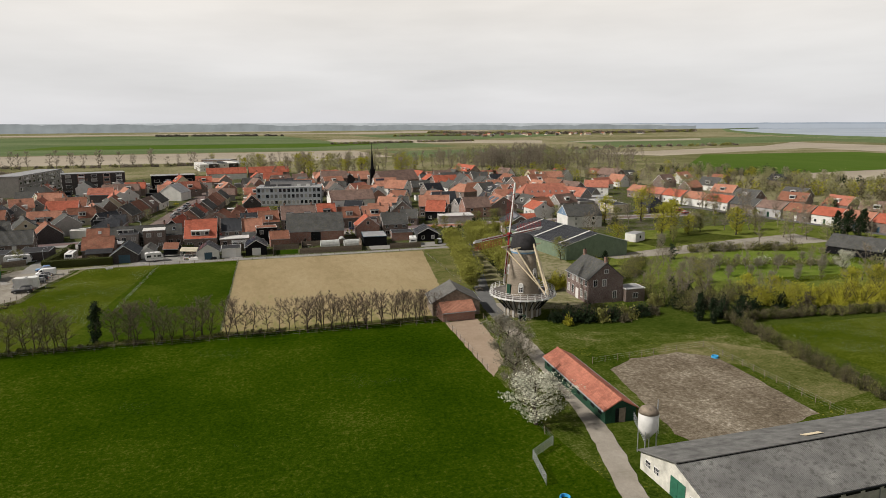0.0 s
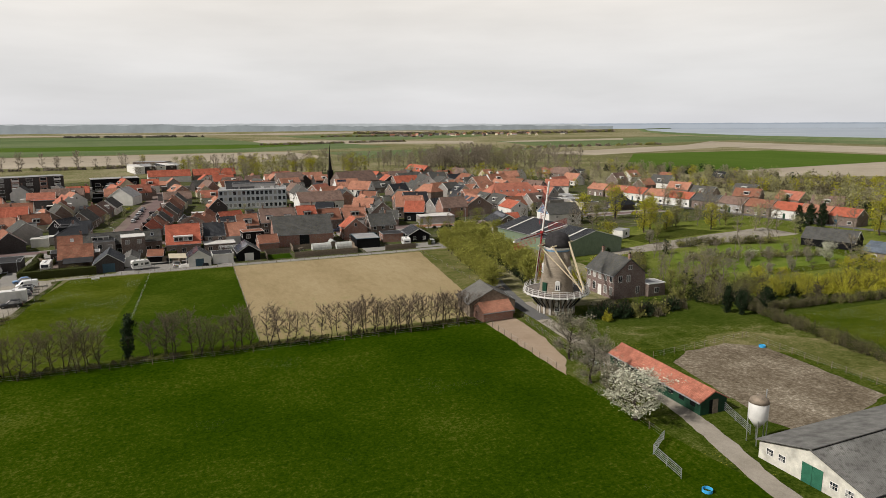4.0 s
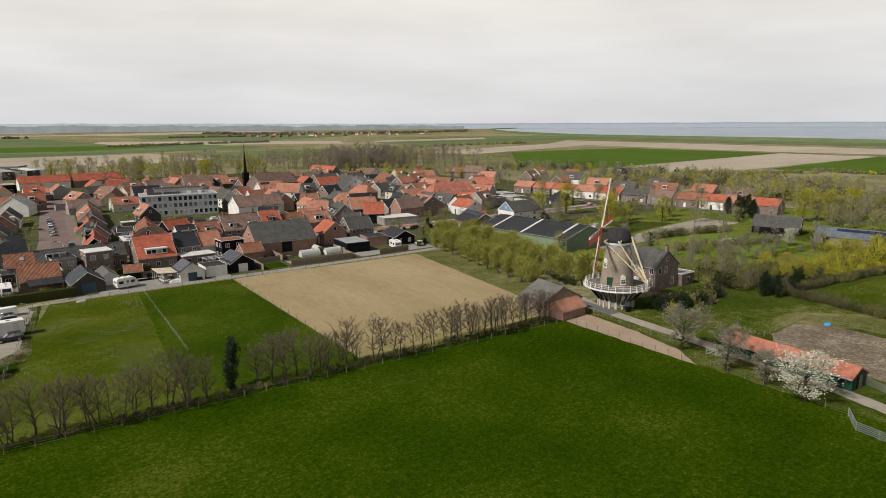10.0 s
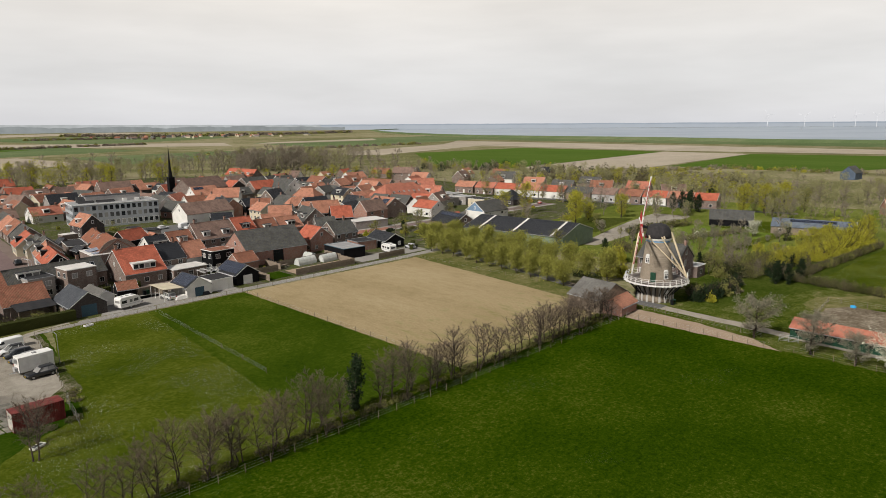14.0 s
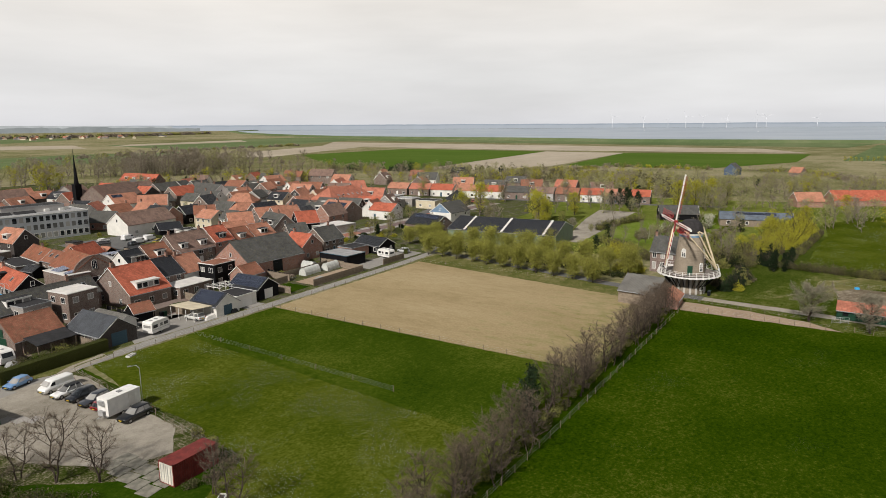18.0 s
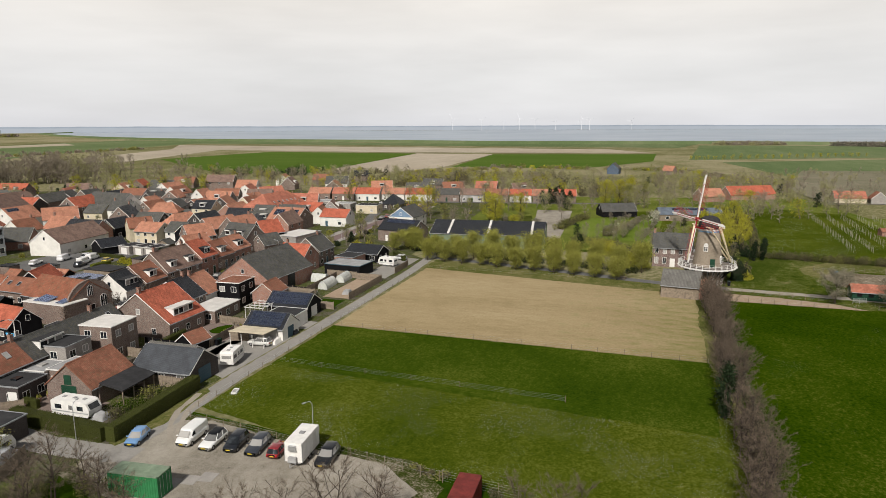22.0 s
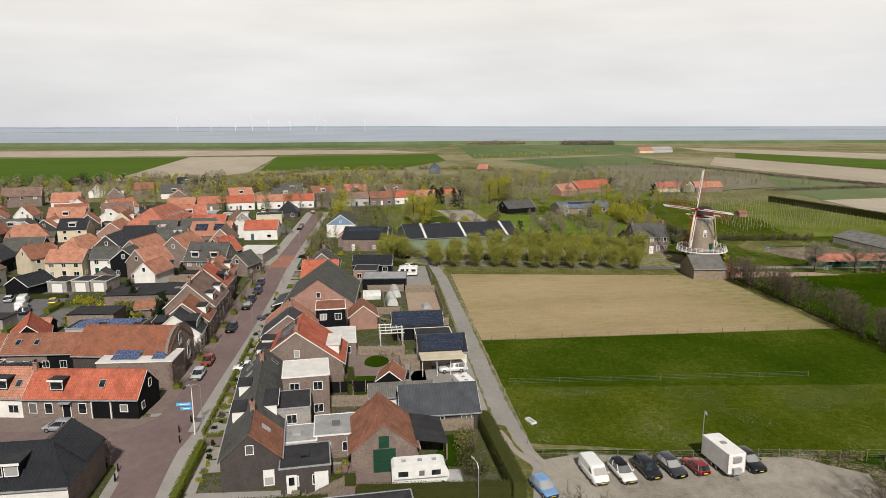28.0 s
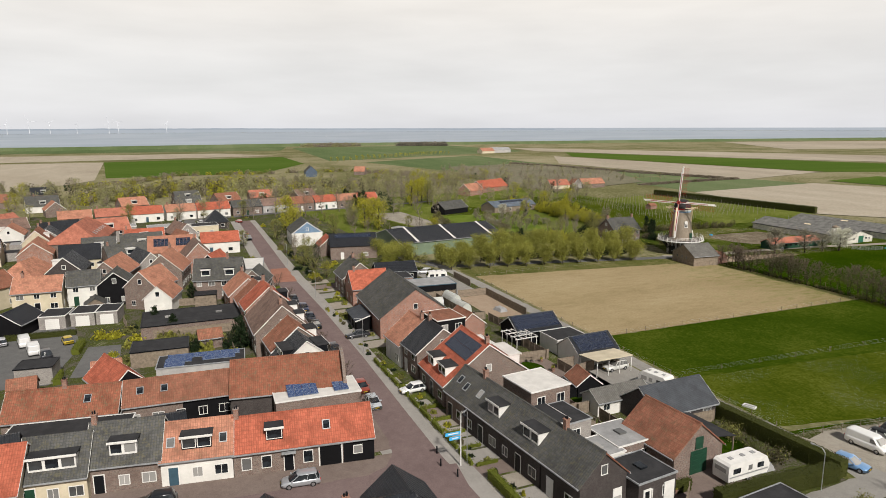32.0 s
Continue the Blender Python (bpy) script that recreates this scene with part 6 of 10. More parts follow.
def wild_hedge(pts, w, h, mats, label, seed, per=170, size=0.13, name="wild_hedge", clump=1.1):
    """An overgrown hedge: uneven clumps of twigs and leaves along a line, one mesh, several leaf colours."""
    rng = random.Random(seed)
    g, idx = Geo(), []
    for (x0, y0), (x1, y1) in zip(pts, pts[1:]):
        L = math.hypot(x1 - x0, y1 - y0)
        for i in range(max(1, int(L / clump * 1.6))):
            k = rng.random()
            cx, cy = x0 + (x1 - x0) * k + rng.gauss(0, w * 0.22), y0 + (y1 - y0) * k + rng.gauss(0, w * 0.22)
            hh, rr = h * rng.uniform(0.55, 1.2), w * rng.uniform(0.3, 0.6)
            mi = rng.choices(range(len(mats)), [m[1] for m in mats])[0]
            for _ in range(3):
                a = rng.uniform(0, 6.28)
                before = len(g.f)
                g.tube((cx, cy, 0), (cx + rr * 0.7 * math.cos(a), cy + rr * 0.7 * math.sin(a), hh * rng.uniform(0.8, 1.25)), 0.03, 0.008, 3)
                idx += [len(mats)] * (len(g.f) - before)
            for _ in range(int(per * clump / 1.6)):
                d = Vector((rng.gauss(0, 1), rng.gauss(0, 1), rng.gauss(0, 1))).normalized() * rng.uniform(0.15, 1.0) ** 0.5
                quad_leaf(g, Vector((cx + d.x * rr, cy + d.y * rr, max(0.05, hh * (0.5 + 0.5 * d.z)))), rng, size)
                idx.append(mi if rng.random() < 0.75 else rng.randrange(len(mats)))
    me = g.mesh(name, M[mats[0][0]])
    for m in mats[1:]:
        me.materials.append(M[m[0]])
    me.materials.append(M["bark"])
    me.polygons.foreach_set("material_index", idx)
    return tagged(place(name, me, Matrix.Identity(4)), label, "hedge")


# ---- windmill ----
M["millstone"] = brickwork("mill_masonry", (0.23, 0.19, 0.145), (0.29, 0.25, 0.20))
M["beam"] = plain("cream_beams", (0.62, 0.52, 0.36), 0.6, 0, 0.25, 1.0)
M["capblue"] = plain("pale_blue_paint", (0.16, 0.28, 0.42), 0.5, 0, 0.2, 1.0)
M["thatchdark"] = plain("dark_cap", (0.034, 0.032, 0.033), 0.85, 0, 0.4, 1.2)
M["redpaint"] = plain("red_paint", (0.30, 0.03, 0.03), 0.5, 0, 0.25, 1.0)
M["deck"] = plain("stage_boards", (0.16, 0.14, 0.125), 0.85, 0, 0.4, 1.0)


def windmill(x, y):
    ob = thing("windmill", "round brick tower windmill with white gallery and red-white sails", "windmill", pose(x, y, 0))
    part("tower", Geo().lathe([(3.75, 0), (3.7, 0.6), (3.5, 4.6), (3.0, 8.8), (2.4, 13.6)], 40), M["millstone"], ob, smooth=True)
    for i in range(18):
        a = 360 / 18 * i
        part("pilaster", shared("pil", lambda: Geo().box(3.55, -0.22, 0, 3.88, 0.22, 4.1).mesh("pilaster", M["concrete"])), None, ob, m=pose(0, 0, 0, 0, 0, a))
    # gallery
    z = 4.5
    deck = part("gallery_deck", Geo().lathe([(3.6, z - 0.14), (6.6, z - 0.14), (6.6, z), (3.6, z)], 48, True), M["deck"], ob)
    part("deck_edge", Geo().lathe([(6.58, z - 0.26), (6.7, z - 0.26), (6.7, z + 0.05), (6.58, z + 0.05)], 48, True), M["paint"], deck)
    brace = Geo().tube((3.8, 0, 1.6), (6.2, 0, z - 0.16), 0.11, 0.11, 6)
    bm = brace.mesh("brace", M["darkpaint"])
    beam_out = Geo().box(3.7, -0.09, z - 0.34, 6.85, 0.09, z - 0.15).mesh("joist", M["paint"])
    post = Geo().box(6.5, -0.05, z, 6.6, 0.05, z + 1.12).tube((6.98, 0, z - 0.25), (6.6, 0, z + 0.75), 0.045, 0.045, 5).mesh("railing_post", M["paint"])
    for i in range(28):
        m = pose(0, 0, 0, 0, 0, 360 / 28 * i)
        part("brace", bm, None, ob, m=m)
        part("joist", beam_out, None, ob, m=m)
        part("railing_post", post, None, ob, m=m)
    for h in (0.4, 0.75, 1.12):
        part("rail", Geo().lathe([(6.54, z + h), (6.59, z + h), (6.59, z + h + 0.05), (6.54, z + h + 0.05)], 48, True), M["paint"], ob)
    # windows and doors in the tower
    for ang, zz, r in ((-118, 6.0, 3.36), (-118, 1.7, 3.85), (-60, 8.8, 3.02), (165, 9.2, 2.97), (-30, 6.2, 3.34)):
        w = part("window_frame", Geo().box(-0.5, -0.1, -0.75, -0.38, 0.2, 0.75).box(0.38, -0.1, -0.75, 0.5, 0.2, 0.75).box(-0.5, -0.1, 0.62, 0.5, 0.2, 0.78).box(-0.55, -0.14, -0.8, 0.55, 0.2, -0.66).box(-0.04, -0.08, -0.7, 0.04, 0.2, 0.7).box(-0.4, -0.08, -0.04, 0.4, 0.2, 0.04).tube((0, -0.1, 0.72), (0, 0.2, 0.72), 0.5, 0.5, 12), M["paint"], ob, m=pose(r * math.cos(radians(ang)), r * math.sin(radians(ang)), zz, 0, 0, ang + 90))
        part("pane", Geo().box(-0.4, -0.05, -0.68, 0.4, 0.1, 0.66), M["glass"], w)
    for ang in (-165, 20):
        part("door", Geo().box(-0.55, -0.12, 0, 0.55, 0.3, 2.1), M["greenpaint"], ob, m=pose(3.46 * math.cos(radians(ang)), 3.46 * math.sin(radians(ang)), z + 0.02, 0, 0, ang + 90))
    part("door", Geo().box(-1.0, -0.12, 0, 1.0, 0.3, 2.6), M["darkpaint"], ob, m=pose(3.95 * math.cos(radians(100)), 3.95 * math.sin(radians(100)), 0.02, 0, 0, 190))
    # cap: local x points along the windshaft
    a = math.degrees(math.atan2(2.8, -1.6))
    ring = part("curb_band", Geo().lathe([(2.4, 13.35), (2.62, 13.35), (2.75, 13.75), (2.4, 13.75)], 36, True), M["paint"], ob)
    part("blue_band", Geo().lathe([(2.4, 13.0), (2.55, 13.0), (2.55, 13.34), (2.4, 13.34)], 36, True), M["capblue"], ring)
    g = Geo()
    rings = []
    for j, (f, zz) in enumerate(((0.94, 13.7), (0.95, 14.4), (0.87, 15.3), (0.74, 16.1), (0.55, 16.6), (0.2, 16.85))):
        rings.append([(math.cos(2 * math.pi * i / 24) * 2.85 * (f if j < 3 else f * 1.1 if math.cos(2 * math.pi * i / 24) > 0 else f), math.sin(2 * math.pi * i / 24) * 2.65 * f, zz) for i in range(24)])
    for r in rings:
        g.v += r
    for j in range(5):
        g.f += [(j * 24 + i, j * 24 + (i + 1) % 24, (j + 1) * 24 + (i + 1) % 24, (j + 1) * 24 + i) for i in range(24)]
    g.f += [tuple(range(23, -1, -1)), tuple(120 + i for i in range(24))]
    cap = part("cap", g, M["thatchdark"], ob, m=pose(0, 0, 0, 0, 0, a), smooth=True)
    part("cap_window", Geo().box(-0.35, -2.4, 15.0, 0.35, -1.9, 15.8), M["glass"], cap)
    part("window_frame", Geo().box(-0.42, -2.38, 14.92, 0.42, -2.3, 15.0).box(-0.42, -2.38, 15.8, 0.42, -2.3, 15.88).box(-0.42, -2.38, 15.0, -0.35, -2.3, 15.8).box(0.35, -2.38, 15.0, 0.42, -2.3, 15.8), M["paint"], cap)
    part("red_board", Geo().box(2.5, -1.5, 13.75, 2.8, 1.5, 14.2), M["redpaint"], cap)
    # tail: long braces from the cap down to the gallery
    for yy in (-1.9, 1.9):
        part("tail_beam", Geo().tube((-0.5 if yy > 0 else -0.5, yy * 1.6, 14.3), (-6.2, yy * 0.35, 5.2), 0.17, 0.15, 6), M["beam"], ob, m=pose(0, 0, 0, 0, 0, a))
        part("tail_beam", Geo().tube((2.2, yy * 1.9, 14.2), (-6.1, yy * 0.3, 5.6), 0.15, 0.13, 6), M["beam"], ob, m=pose(0, 0, 0, 0, 0, a))
        part("cross_beam", Geo().tube((2.0 if yy > 0 else -1.0, -4.4, 14.3), (2.0 if yy > 0 else -1.0, 4.4, 14.3), 0.16, 0.16, 6), M["beam"], ob, m=pose(0, 0, 0, 0, 0, a))
    part("tail_pole", Geo().tube((-2.6, 0, 15.0), (-6.4, 0, 5.0), 0.22, 0.2, 6), M["beam"], ob, m=pose(0, 0, 0, 0, 0, a))
    part("winch_wheel", Geo().lathe([(0.85, -0.05), (0.95, -0.05), (0.95, 0.05), (0.85, 0.05)], 20, True), M["paint"], ob, m=pose(0, 0, 0, 0, 0, a) @ pose(-6.4, 0, 5.4, 90, 0, 90))
    # sails
    hub = pose(0, 0, 0, 0, 0, a) @ pose(3.35, 0, 16.1, 0, -8, 0)
    sh = part("windshaft", Geo().tube((-2.0, 0, -0.1), (0.55, 0, 0.05), 0.34, 0.3, 10), M["darkpaint"], ob, m=hub)
    part("poll_end", Geo().box(0.0, -0.45, -0.45, 0.55, 0.45, 0.45), M["redpaint"], sh)

    for k in range(4):
        m = hub @ pose(0.3, 0, 0, -1.5 + 90 * k, 0, 0)
        s = part("sail", Geo().box(-0.14, -0.15, 0.4, 0.14, 0.15, 10.9), M["redpaint"], ob, m=m)
        part("sail_stock", Geo().box(-0.145, 0.0, 0.5, 0.145, 0.156, 8.5), M["paint"], s)
        part("sail_tip", Geo().box(-0.15, -0.16, 8.6, 0.15, 0.16, 10.95), M["paint"], s)
        part("leading_board", Geo().box(-0.03, -0.42, 2.2, 0.03, -0.16, 10.6), M["paint"], s)
        if k == 2:
            part("furled_cloth", Geo().tube((0.1, 0.3, 1.6), (0.1, 0.42, 10.4), 0.26, 0.2, 8), M["beam"], s, "cream sailcloth rolled up along the sail", smooth=True)
        for i in range(17):
            part("sail_bar", shared("sail_bar", lambda: Geo().box(-0.02, -0.5, -0.02, 0.02, 1.75, 0.02).mesh("sail_bar", M["redpaint"])), None, s, m=pose(0, 0, 2.4 + i * 0.5))
        for yy in (0.62, 1.2, 1.74):
            part("sail_lath", Geo().box(-0.025, yy - 0.015, 2.2, 0.015, yy + 0.015, 10.6), M["redpaint"], s)
    return ob


windmill(49.4, 121.5)
M["millerbrick"] = brickwork("brick_purple_brown", (0.15, 0.095, 0.085))
miller = house(69.9, 129.2, 10.6, 8.4, 90, 5.6, 9.0, "slate", "millerbrick", "two-storey brick miller's house with grey slate roof and white windows", win=False, gwin=False, front="n", chim=(-4.9, 4.9), trim=None)
for u in (-4.2, -2.1, 0.0, 2.1, 4.2):
    for zz, hh in ((1.75, 1.9), (4.55, 1.7)):
        if u or zz > 2:
            window(miller, 1.05, hh, pose(u, 4.2, zz, 0, 0, 180), bars=1)
door(miller, pose(0, 4.2, 0.02, 0, 0, 180), "paint", 1.1, 2.3)
for yy, zz, hh in ((-2.2, 1.7, 1.7), (0.4, 4.5, 1.6), (2.6, 4.5, 1.6), (0.0, 7.0, 1.0)):
    window(miller, 1.0, hh, pose(-5.3, yy, zz, 0, 0, 270), bars=1)
    window(miller, 1.0, hh, pose(5.3, yy, zz, 0, 0, 90), bars=1)
flat(76.6, 124.8, 4.6, 4.0, 0, 3.0, "greyroof", "brick", "small brick extension with flat roof", win="se")
mill_barn = house(36.2, 127.8, 8.2, 9.8, 84, 3.0, 5.6, "barnsheet", "wood", "weathered wooden barn with grey roof beside the windmill", win=False, gwin=False, trim=None, cat="barn", name="barn")
for yy in (-2.4, -0.4, 1.6):
    window(mill_barn, 0.7, 0.9, pose(4.1, yy, 2.0, 0, 0, 90), "wood", 0)
house(140.5, 56.7, 4, 3, 100, 1.9, 2.8, "rust", "redbrick", "small red wooden shed in an orchard", win=False, gwin=False, trim=None, cat="shed", name="shed")
house(35.2, 122.3, 6.8, 4.4, 3, 2.1, 3.5, "orange", "redbrick", "small brick hen house with orange tiles", win=False, gwin=False, trim=None, cat="shed", name="shed")
house(43.2, 81.2, 20.6, 4.4, 88.5, 2.1, 3.3, "red", "greenpaint", "long green wooden stable with orange tiled roof", win=False, gwin=False, doors=False, trim=None, cat="stable", name="stable", gdoor=("w", 1.5, 2.0, "darkpaint"))
stable = bpy.data.objects["stable"]
for i in range(9):
    # Flush black slabs painted for the shade inside the stalls; no real holes.
    o = part("opening", shared("stall_opening", lambda: Geo().box(-0.5, -0.03, -0.4, 0.5, 0.02, 0.4).mesh("opening", M["blackwood"])), None, stable, m=pose(-8.8 + 2.2 * i, 2.2, 1.25, 0, 0, 180))
    part("lintel", shared("stall_lintel", lambda: Geo().box(-0.6, -0.06, 0.4, 0.6, 0.0, 0.5).mesh("lintel", M["wood"])), None, o)
part("half_door", Geo().box(-0.45, -0.05, 0, 0.45, 0.0, 2.0), M["wood"], stable, "pale weathered stable door", m=pose(-10.36, -0.2, 0.05, 0, 0, 270))

# ---- farm ----
M["corrugated"] = None


def corrugated():
    m, n, l, b = mat_base("fibre_cement_sheets", 0.9)
    co = n.new("ShaderNodeTexCoord").outputs["Object"]
    f, g2 = noise_node(n, l, co, 0.35, 5), noise_node(n, l, co, 1.6, 6, 0.75)
    col = ramp(n, l, f, [(0.3, (0.12, 0.118, 0.11)), (0.6, (0.19, 0.187, 0.175)), (0.75, (0.27, 0.265, 0.245))])
    col = mixed(n, l, span(n, l, g2, 0.5, 0.62, 0, 0.7), col, (0.045, 0.044, 0.036))
    wv = n.new("ShaderNodeTexWave")
    wv.bands_direction = "X"
    wv.inputs["Scale"].default_value = 0.314 / 0.22
    l.new(co, wv.inputs["Vector"])
    col = mixed(n, l, span(n, l, wv.outputs["Fac"], 0.1, 0.5, 0.45, 0), col, (0.07, 0.07, 0.065))
    l.new(col, b.inputs["Base Color"])
    bump(n, l, b, wv.outputs["Fac"], 0.6, 0.05)
    return m


M["corrugated"] = corrugated()


def farm_shed(x, y, L, W, ang, e, H, label, openings=True):
    """A long low livestock shed: two corrugated slopes, the nearer a step lower under a ridge vent, white walls and a band of openings."""
    ob = thing("farm_shed", label, "farm shed", pose(x, y, 0, 0, 0, ang))
    w, o, t, s = W / 2, 0.35, 0.12, (H - e) / (W / 2)
    part("wall", Geo().extrude([(-w, 0), (w, 0), (w, e - 0.2), (0, H - 0.25), (-w, e - 0.2)], -L / 2, L / 2), M["limewash"], ob)
    for side, up in ((-1, 0.0), (1, 0.16)):
        y0, z0 = side * (w + o), e - o * s + up
        k = 0.0 if side < 0 else -0.35
        prof = [(y0, z0), (k, H + up - abs(k) * s * 0), (k, H + up - t), (y0, z0 - t)]
        part("roof_slope", Geo().extrude(prof if side < 0 else prof[::-1], -L / 2 - 0.35, L / 2 + 0.35), M["corrugated" if side < 0 else "smoothsheet"], ob)
        part("gutter", Geo().box(-L / 2, min(y0, y0 + side * 0.13), z0 - 0.2, L / 2, max(y0, y0 + side * 0.13), z0 - 0.08), M["darkpaint"], ob)
    part("ridge_vent", Geo().box(-L / 2, -0.34, H - 0.06, L / 2, -0.3, H + 0.05), M["blackwood"], ob)
    part("repair_sheet", Geo().extrude([(0.9, H + 0.17 - 0.9 * s), (1.7, H + 0.17 - 1.7 * s), (1.7, H + 0.2 - 1.7 * s), (0.9, H + 0.2 - 0.9 * s)], -L / 2 + 17.5, -L / 2 + 20), M["beam"], ob, "pale new roof sheet")
    if openings:
        n = int(L / 2.4)
        # Each opening is a black slab on the wall, for the unlit inside.
        om = shared("shed_opening", lambda: Geo().box(-0.95, -0.03, -0.28, 0.95, 0.03, 0.28).mesh("opening", M["blackwood"]))
        for i in range(n):
            part("opening", om, None, ob, m=pose(-L / 2 + L * (i + 0.5) / n, -w, e - 0.62))
        for i in range(4):
            part("downpipe", Geo().tube((-L / 2 + 6 + i * 14, -w - 0.08, 0), (-L / 2 + 6 + i * 14, -w - 0.08, e - 0.25), 0.05, 0.05, 6), M["zinc"], ob)
    fe = -L / 2
    for k, yy in enumerate((-0.62, 0.62)):
        d = part("door_leaf", Geo().box(-0.6, -0.07, 0.05, 0.6, 0.0, 2.3), M["shedgreen"], ob, "green painted boarded door", m=pose(fe, yy - 0.4, 0, 0, 0, 270))
        part("brace", Geo().box(-0.55, -0.1, 0.4, 0.55, -0.07, 0.52).box(-0.55, -0.1, 1.7, 0.55, -0.07, 1.82), M["shedgreen"], d)
    for yy in (4.9, 3.3, -2.9, -4.6):
        f = part("window", Geo().box(-0.48, -0.05, -0.42, 0.48, 0.02, 0.42), M["paint"], ob, "small barred window", m=pose(fe, yy, 1.35, 0, 0, 270))
        for u in (-0.29, 0, 0.29):
            for v in (-0.19, 0.19):
                part("pane", shared("stallpane", lambda: Geo().box(-0.12, -0.07, -0.16, 0.12, -0.05, 0.16).mesh("pane", M["glass"])), None, f, m=pose(u, 0, v))
    return ob


M["limewash"] = plain("dirty_limewash", (0.52, 0.50, 0.44), 0.9, 0, 0.35, 0.8)
M["shedgreen"] = plain("shed_green", (0.03, 0.12, 0.075), 0.5, 0, 0.3, 1.2)
M["smoothsheet"] = plain("weathered_cement_sheets", (0.15, 0.147, 0.138), 0.95, 0, 0.45, 0.7)
farm_shed(58.2, 53.9, 38, 12.8, 1.4, 2.2, 4.2, "long low farm shed with grey corrugated roof and white walls")
farm_shed(58.6, 34.2, 38, 12, 1.4, 2.2, 4.2, "second long grey farm shed with corrugated roof")


def silo(x, y):
    ob = thing("feed_silo", "white feed silo on steel legs", "silo", pose(x, y, 0))
    part("tank", Geo().lathe([(0.25, 2.0), (1.15, 3.3), (1.15, 5.2), (1.12, 5.3)], 28), M["paint"], ob, smooth=True)
    part("lid", Geo().lathe([(1.2, 5.3), (0.95, 5.8), (0.3, 6.15), (0.05, 6.2)], 28), M["wood"], ob, "dirty brown conical lid", smooth=True)
    for i in range(4):
        a = radians(45 + 90 * i)
        part("leg", Geo().tube((1.05 * math.cos(a), 1.05 * math.sin(a), 0), (1.08 * math.cos(a), 1.08 * math.sin(a), 3.6), 0.06, 0.06, 6), M["metal"], ob)
    part("fill_pipe", Geo().tube((1.35, 0.2, 0), (1.35, 0.2, 6.6), 0.07, 0.07, 6), M["metal"], ob)


silo(41.6, 62.6)

# ---- large hall and buildings to the east ----
M["sagegreen"] = plain("sage_green_boards", (0.15, 0.195, 0.135), 0.6, 0, 0.2, 1.0)
M["bluegrey"] = roof_tiles("tiles_bluegrey", (0.13, 0.155, 0.19), 0.1)
M["dustyblue"] = plain("dusty_blue_boards", (0.075, 0.10, 0.14), 0.7, 0, 0.3, 1.0)
house(89.7, 187.0, 37, 21, 96.5, 4.4, 7.3, "black", "sagegreen", "large low hall with black roof, white roof strips and green walls", win=False, gwin=False, trim="paint", cat="hall", name="hall")
for u in (12.5, -0.5, -14.5):
    solid("roof_strip", Geo().extrude([(10.6, 4.38), (0, 7.42), (0, 7.47), (10.6, 4.44)], u - 0.38, u + 0.38), M["whiteroof"], "white translucent strip across the hall roof", "roof light", pose(89.7, 187.0, 0, 0, 0, 96.5))
flat(117.5, 190.5, 6, 4, 30, 2.8, "greyroof", "white", "small white stable block with flat roof", win="s", cat="shed", name="shed")
house(164, 121, 25, 10, 102, 2.8, 5.0, "bluegrey", "wood", "low bungalow with grey roof and solar panels", panels=((1, 0, 0.72, 14, 1),), win=True)
house(167.5, 150, 15, 9, 112, 2.6, 5.6, "slate", "blackwood", "dark wooden barn with grey roof", win=False, cat="barn", name="barn")
house(252, 88, 26, 10, 118, 3, 7.0, "bright", "redbrick", "farmhouse with bright orange roof", chim=(4,))
house(236, 108, 12, 9, 118, 3, 6.6, "orange", "redbrick", "brick barn with orange roof", cat="barn", name="barn")
house(416, 166, 13, 9, 175, 4.6, 8.8, "slate", "dustyblue", "dark blue wooden house with white bargeboards")
house(772, -186, 34, 13, 100, 4.5, 8, "greyroof", "grey", "distant long farm barn with pale grey roof", win=False, gwin=False, cat="barn", name="barn")
house(758, -157, 22, 13, 100, 3.6, 8, "orange", "cream", "distant cream farmhouse with orange roof")
house(246, 43, 14, 8, 92, 2.9, 6.0, "red", "cream", "low cream house with red tiled roof")
house(244, 31, 6, 7, 2, 3.0, 6.2, "rust", "greybrick", "small grey gabled house between larger ones")
house(246, 18, 17, 8, 92, 2.9, 6.0, "orange", "brick", "long low brick house with orange roof")
house(420, 124, 9, 7, 60, 3.2, 6.8, "orange", "brick", "small brick house with orange roof among gardens")

# ---- village further off ----
hipped = house(-56.5, 254.3, 18.6, 9.5, 92, 4.1, 6.8, "black", "brick", "white house with glossy black tiled hipped roof", hip=3.2, dorm=((1, 3, 3.0, "darkpaint"), (1, -3, 3, "darkpaint")), chim=(0,), front="n")
part("rendered_front", Geo().box(-9.3, 4.75, 0, 9.3, 4.77, 4.0), M["white"], hipped, "white rendered front wall")
for wx in (-6.1, 6.1):
    part("roof_wing", Geo().extrude([(wx - 3.4, 4.16), (wx + 3.4, 4.16), (wx, 6.85)], -5.1, 0.3, "y"), M["black"], hipped)
    part("wing_gable", Geo().extrude([(wx - 3.1, 0), (wx + 3.1, 0), (wx + 3.1, 4.1), (wx, 6.6), (wx - 3.1, 4.1)], -4.9, -4.6, "y"), M["brick"], hipped)
office = flat(10, 334.5, 31, 16, 173, 9.0, "greyroof", "office", "three-storey grey municipal building with rows of windows", win="", cat="building", name="office_building", lights=3)
for oz in (1.7, 4.7, 7.5):
    for oi in range(15):
        window(office, 1.5, 1.9, pose(-14.4 + oi * 2.05, 8.0, oz, 0, 0, 180), "paint" if oz < 3 else "office")
    for oi in range(6):
        window(office, 1.6, 1.9, pose(15.5, -6.2 + oi * 2.5, oz, 0, 0, 90), "office")
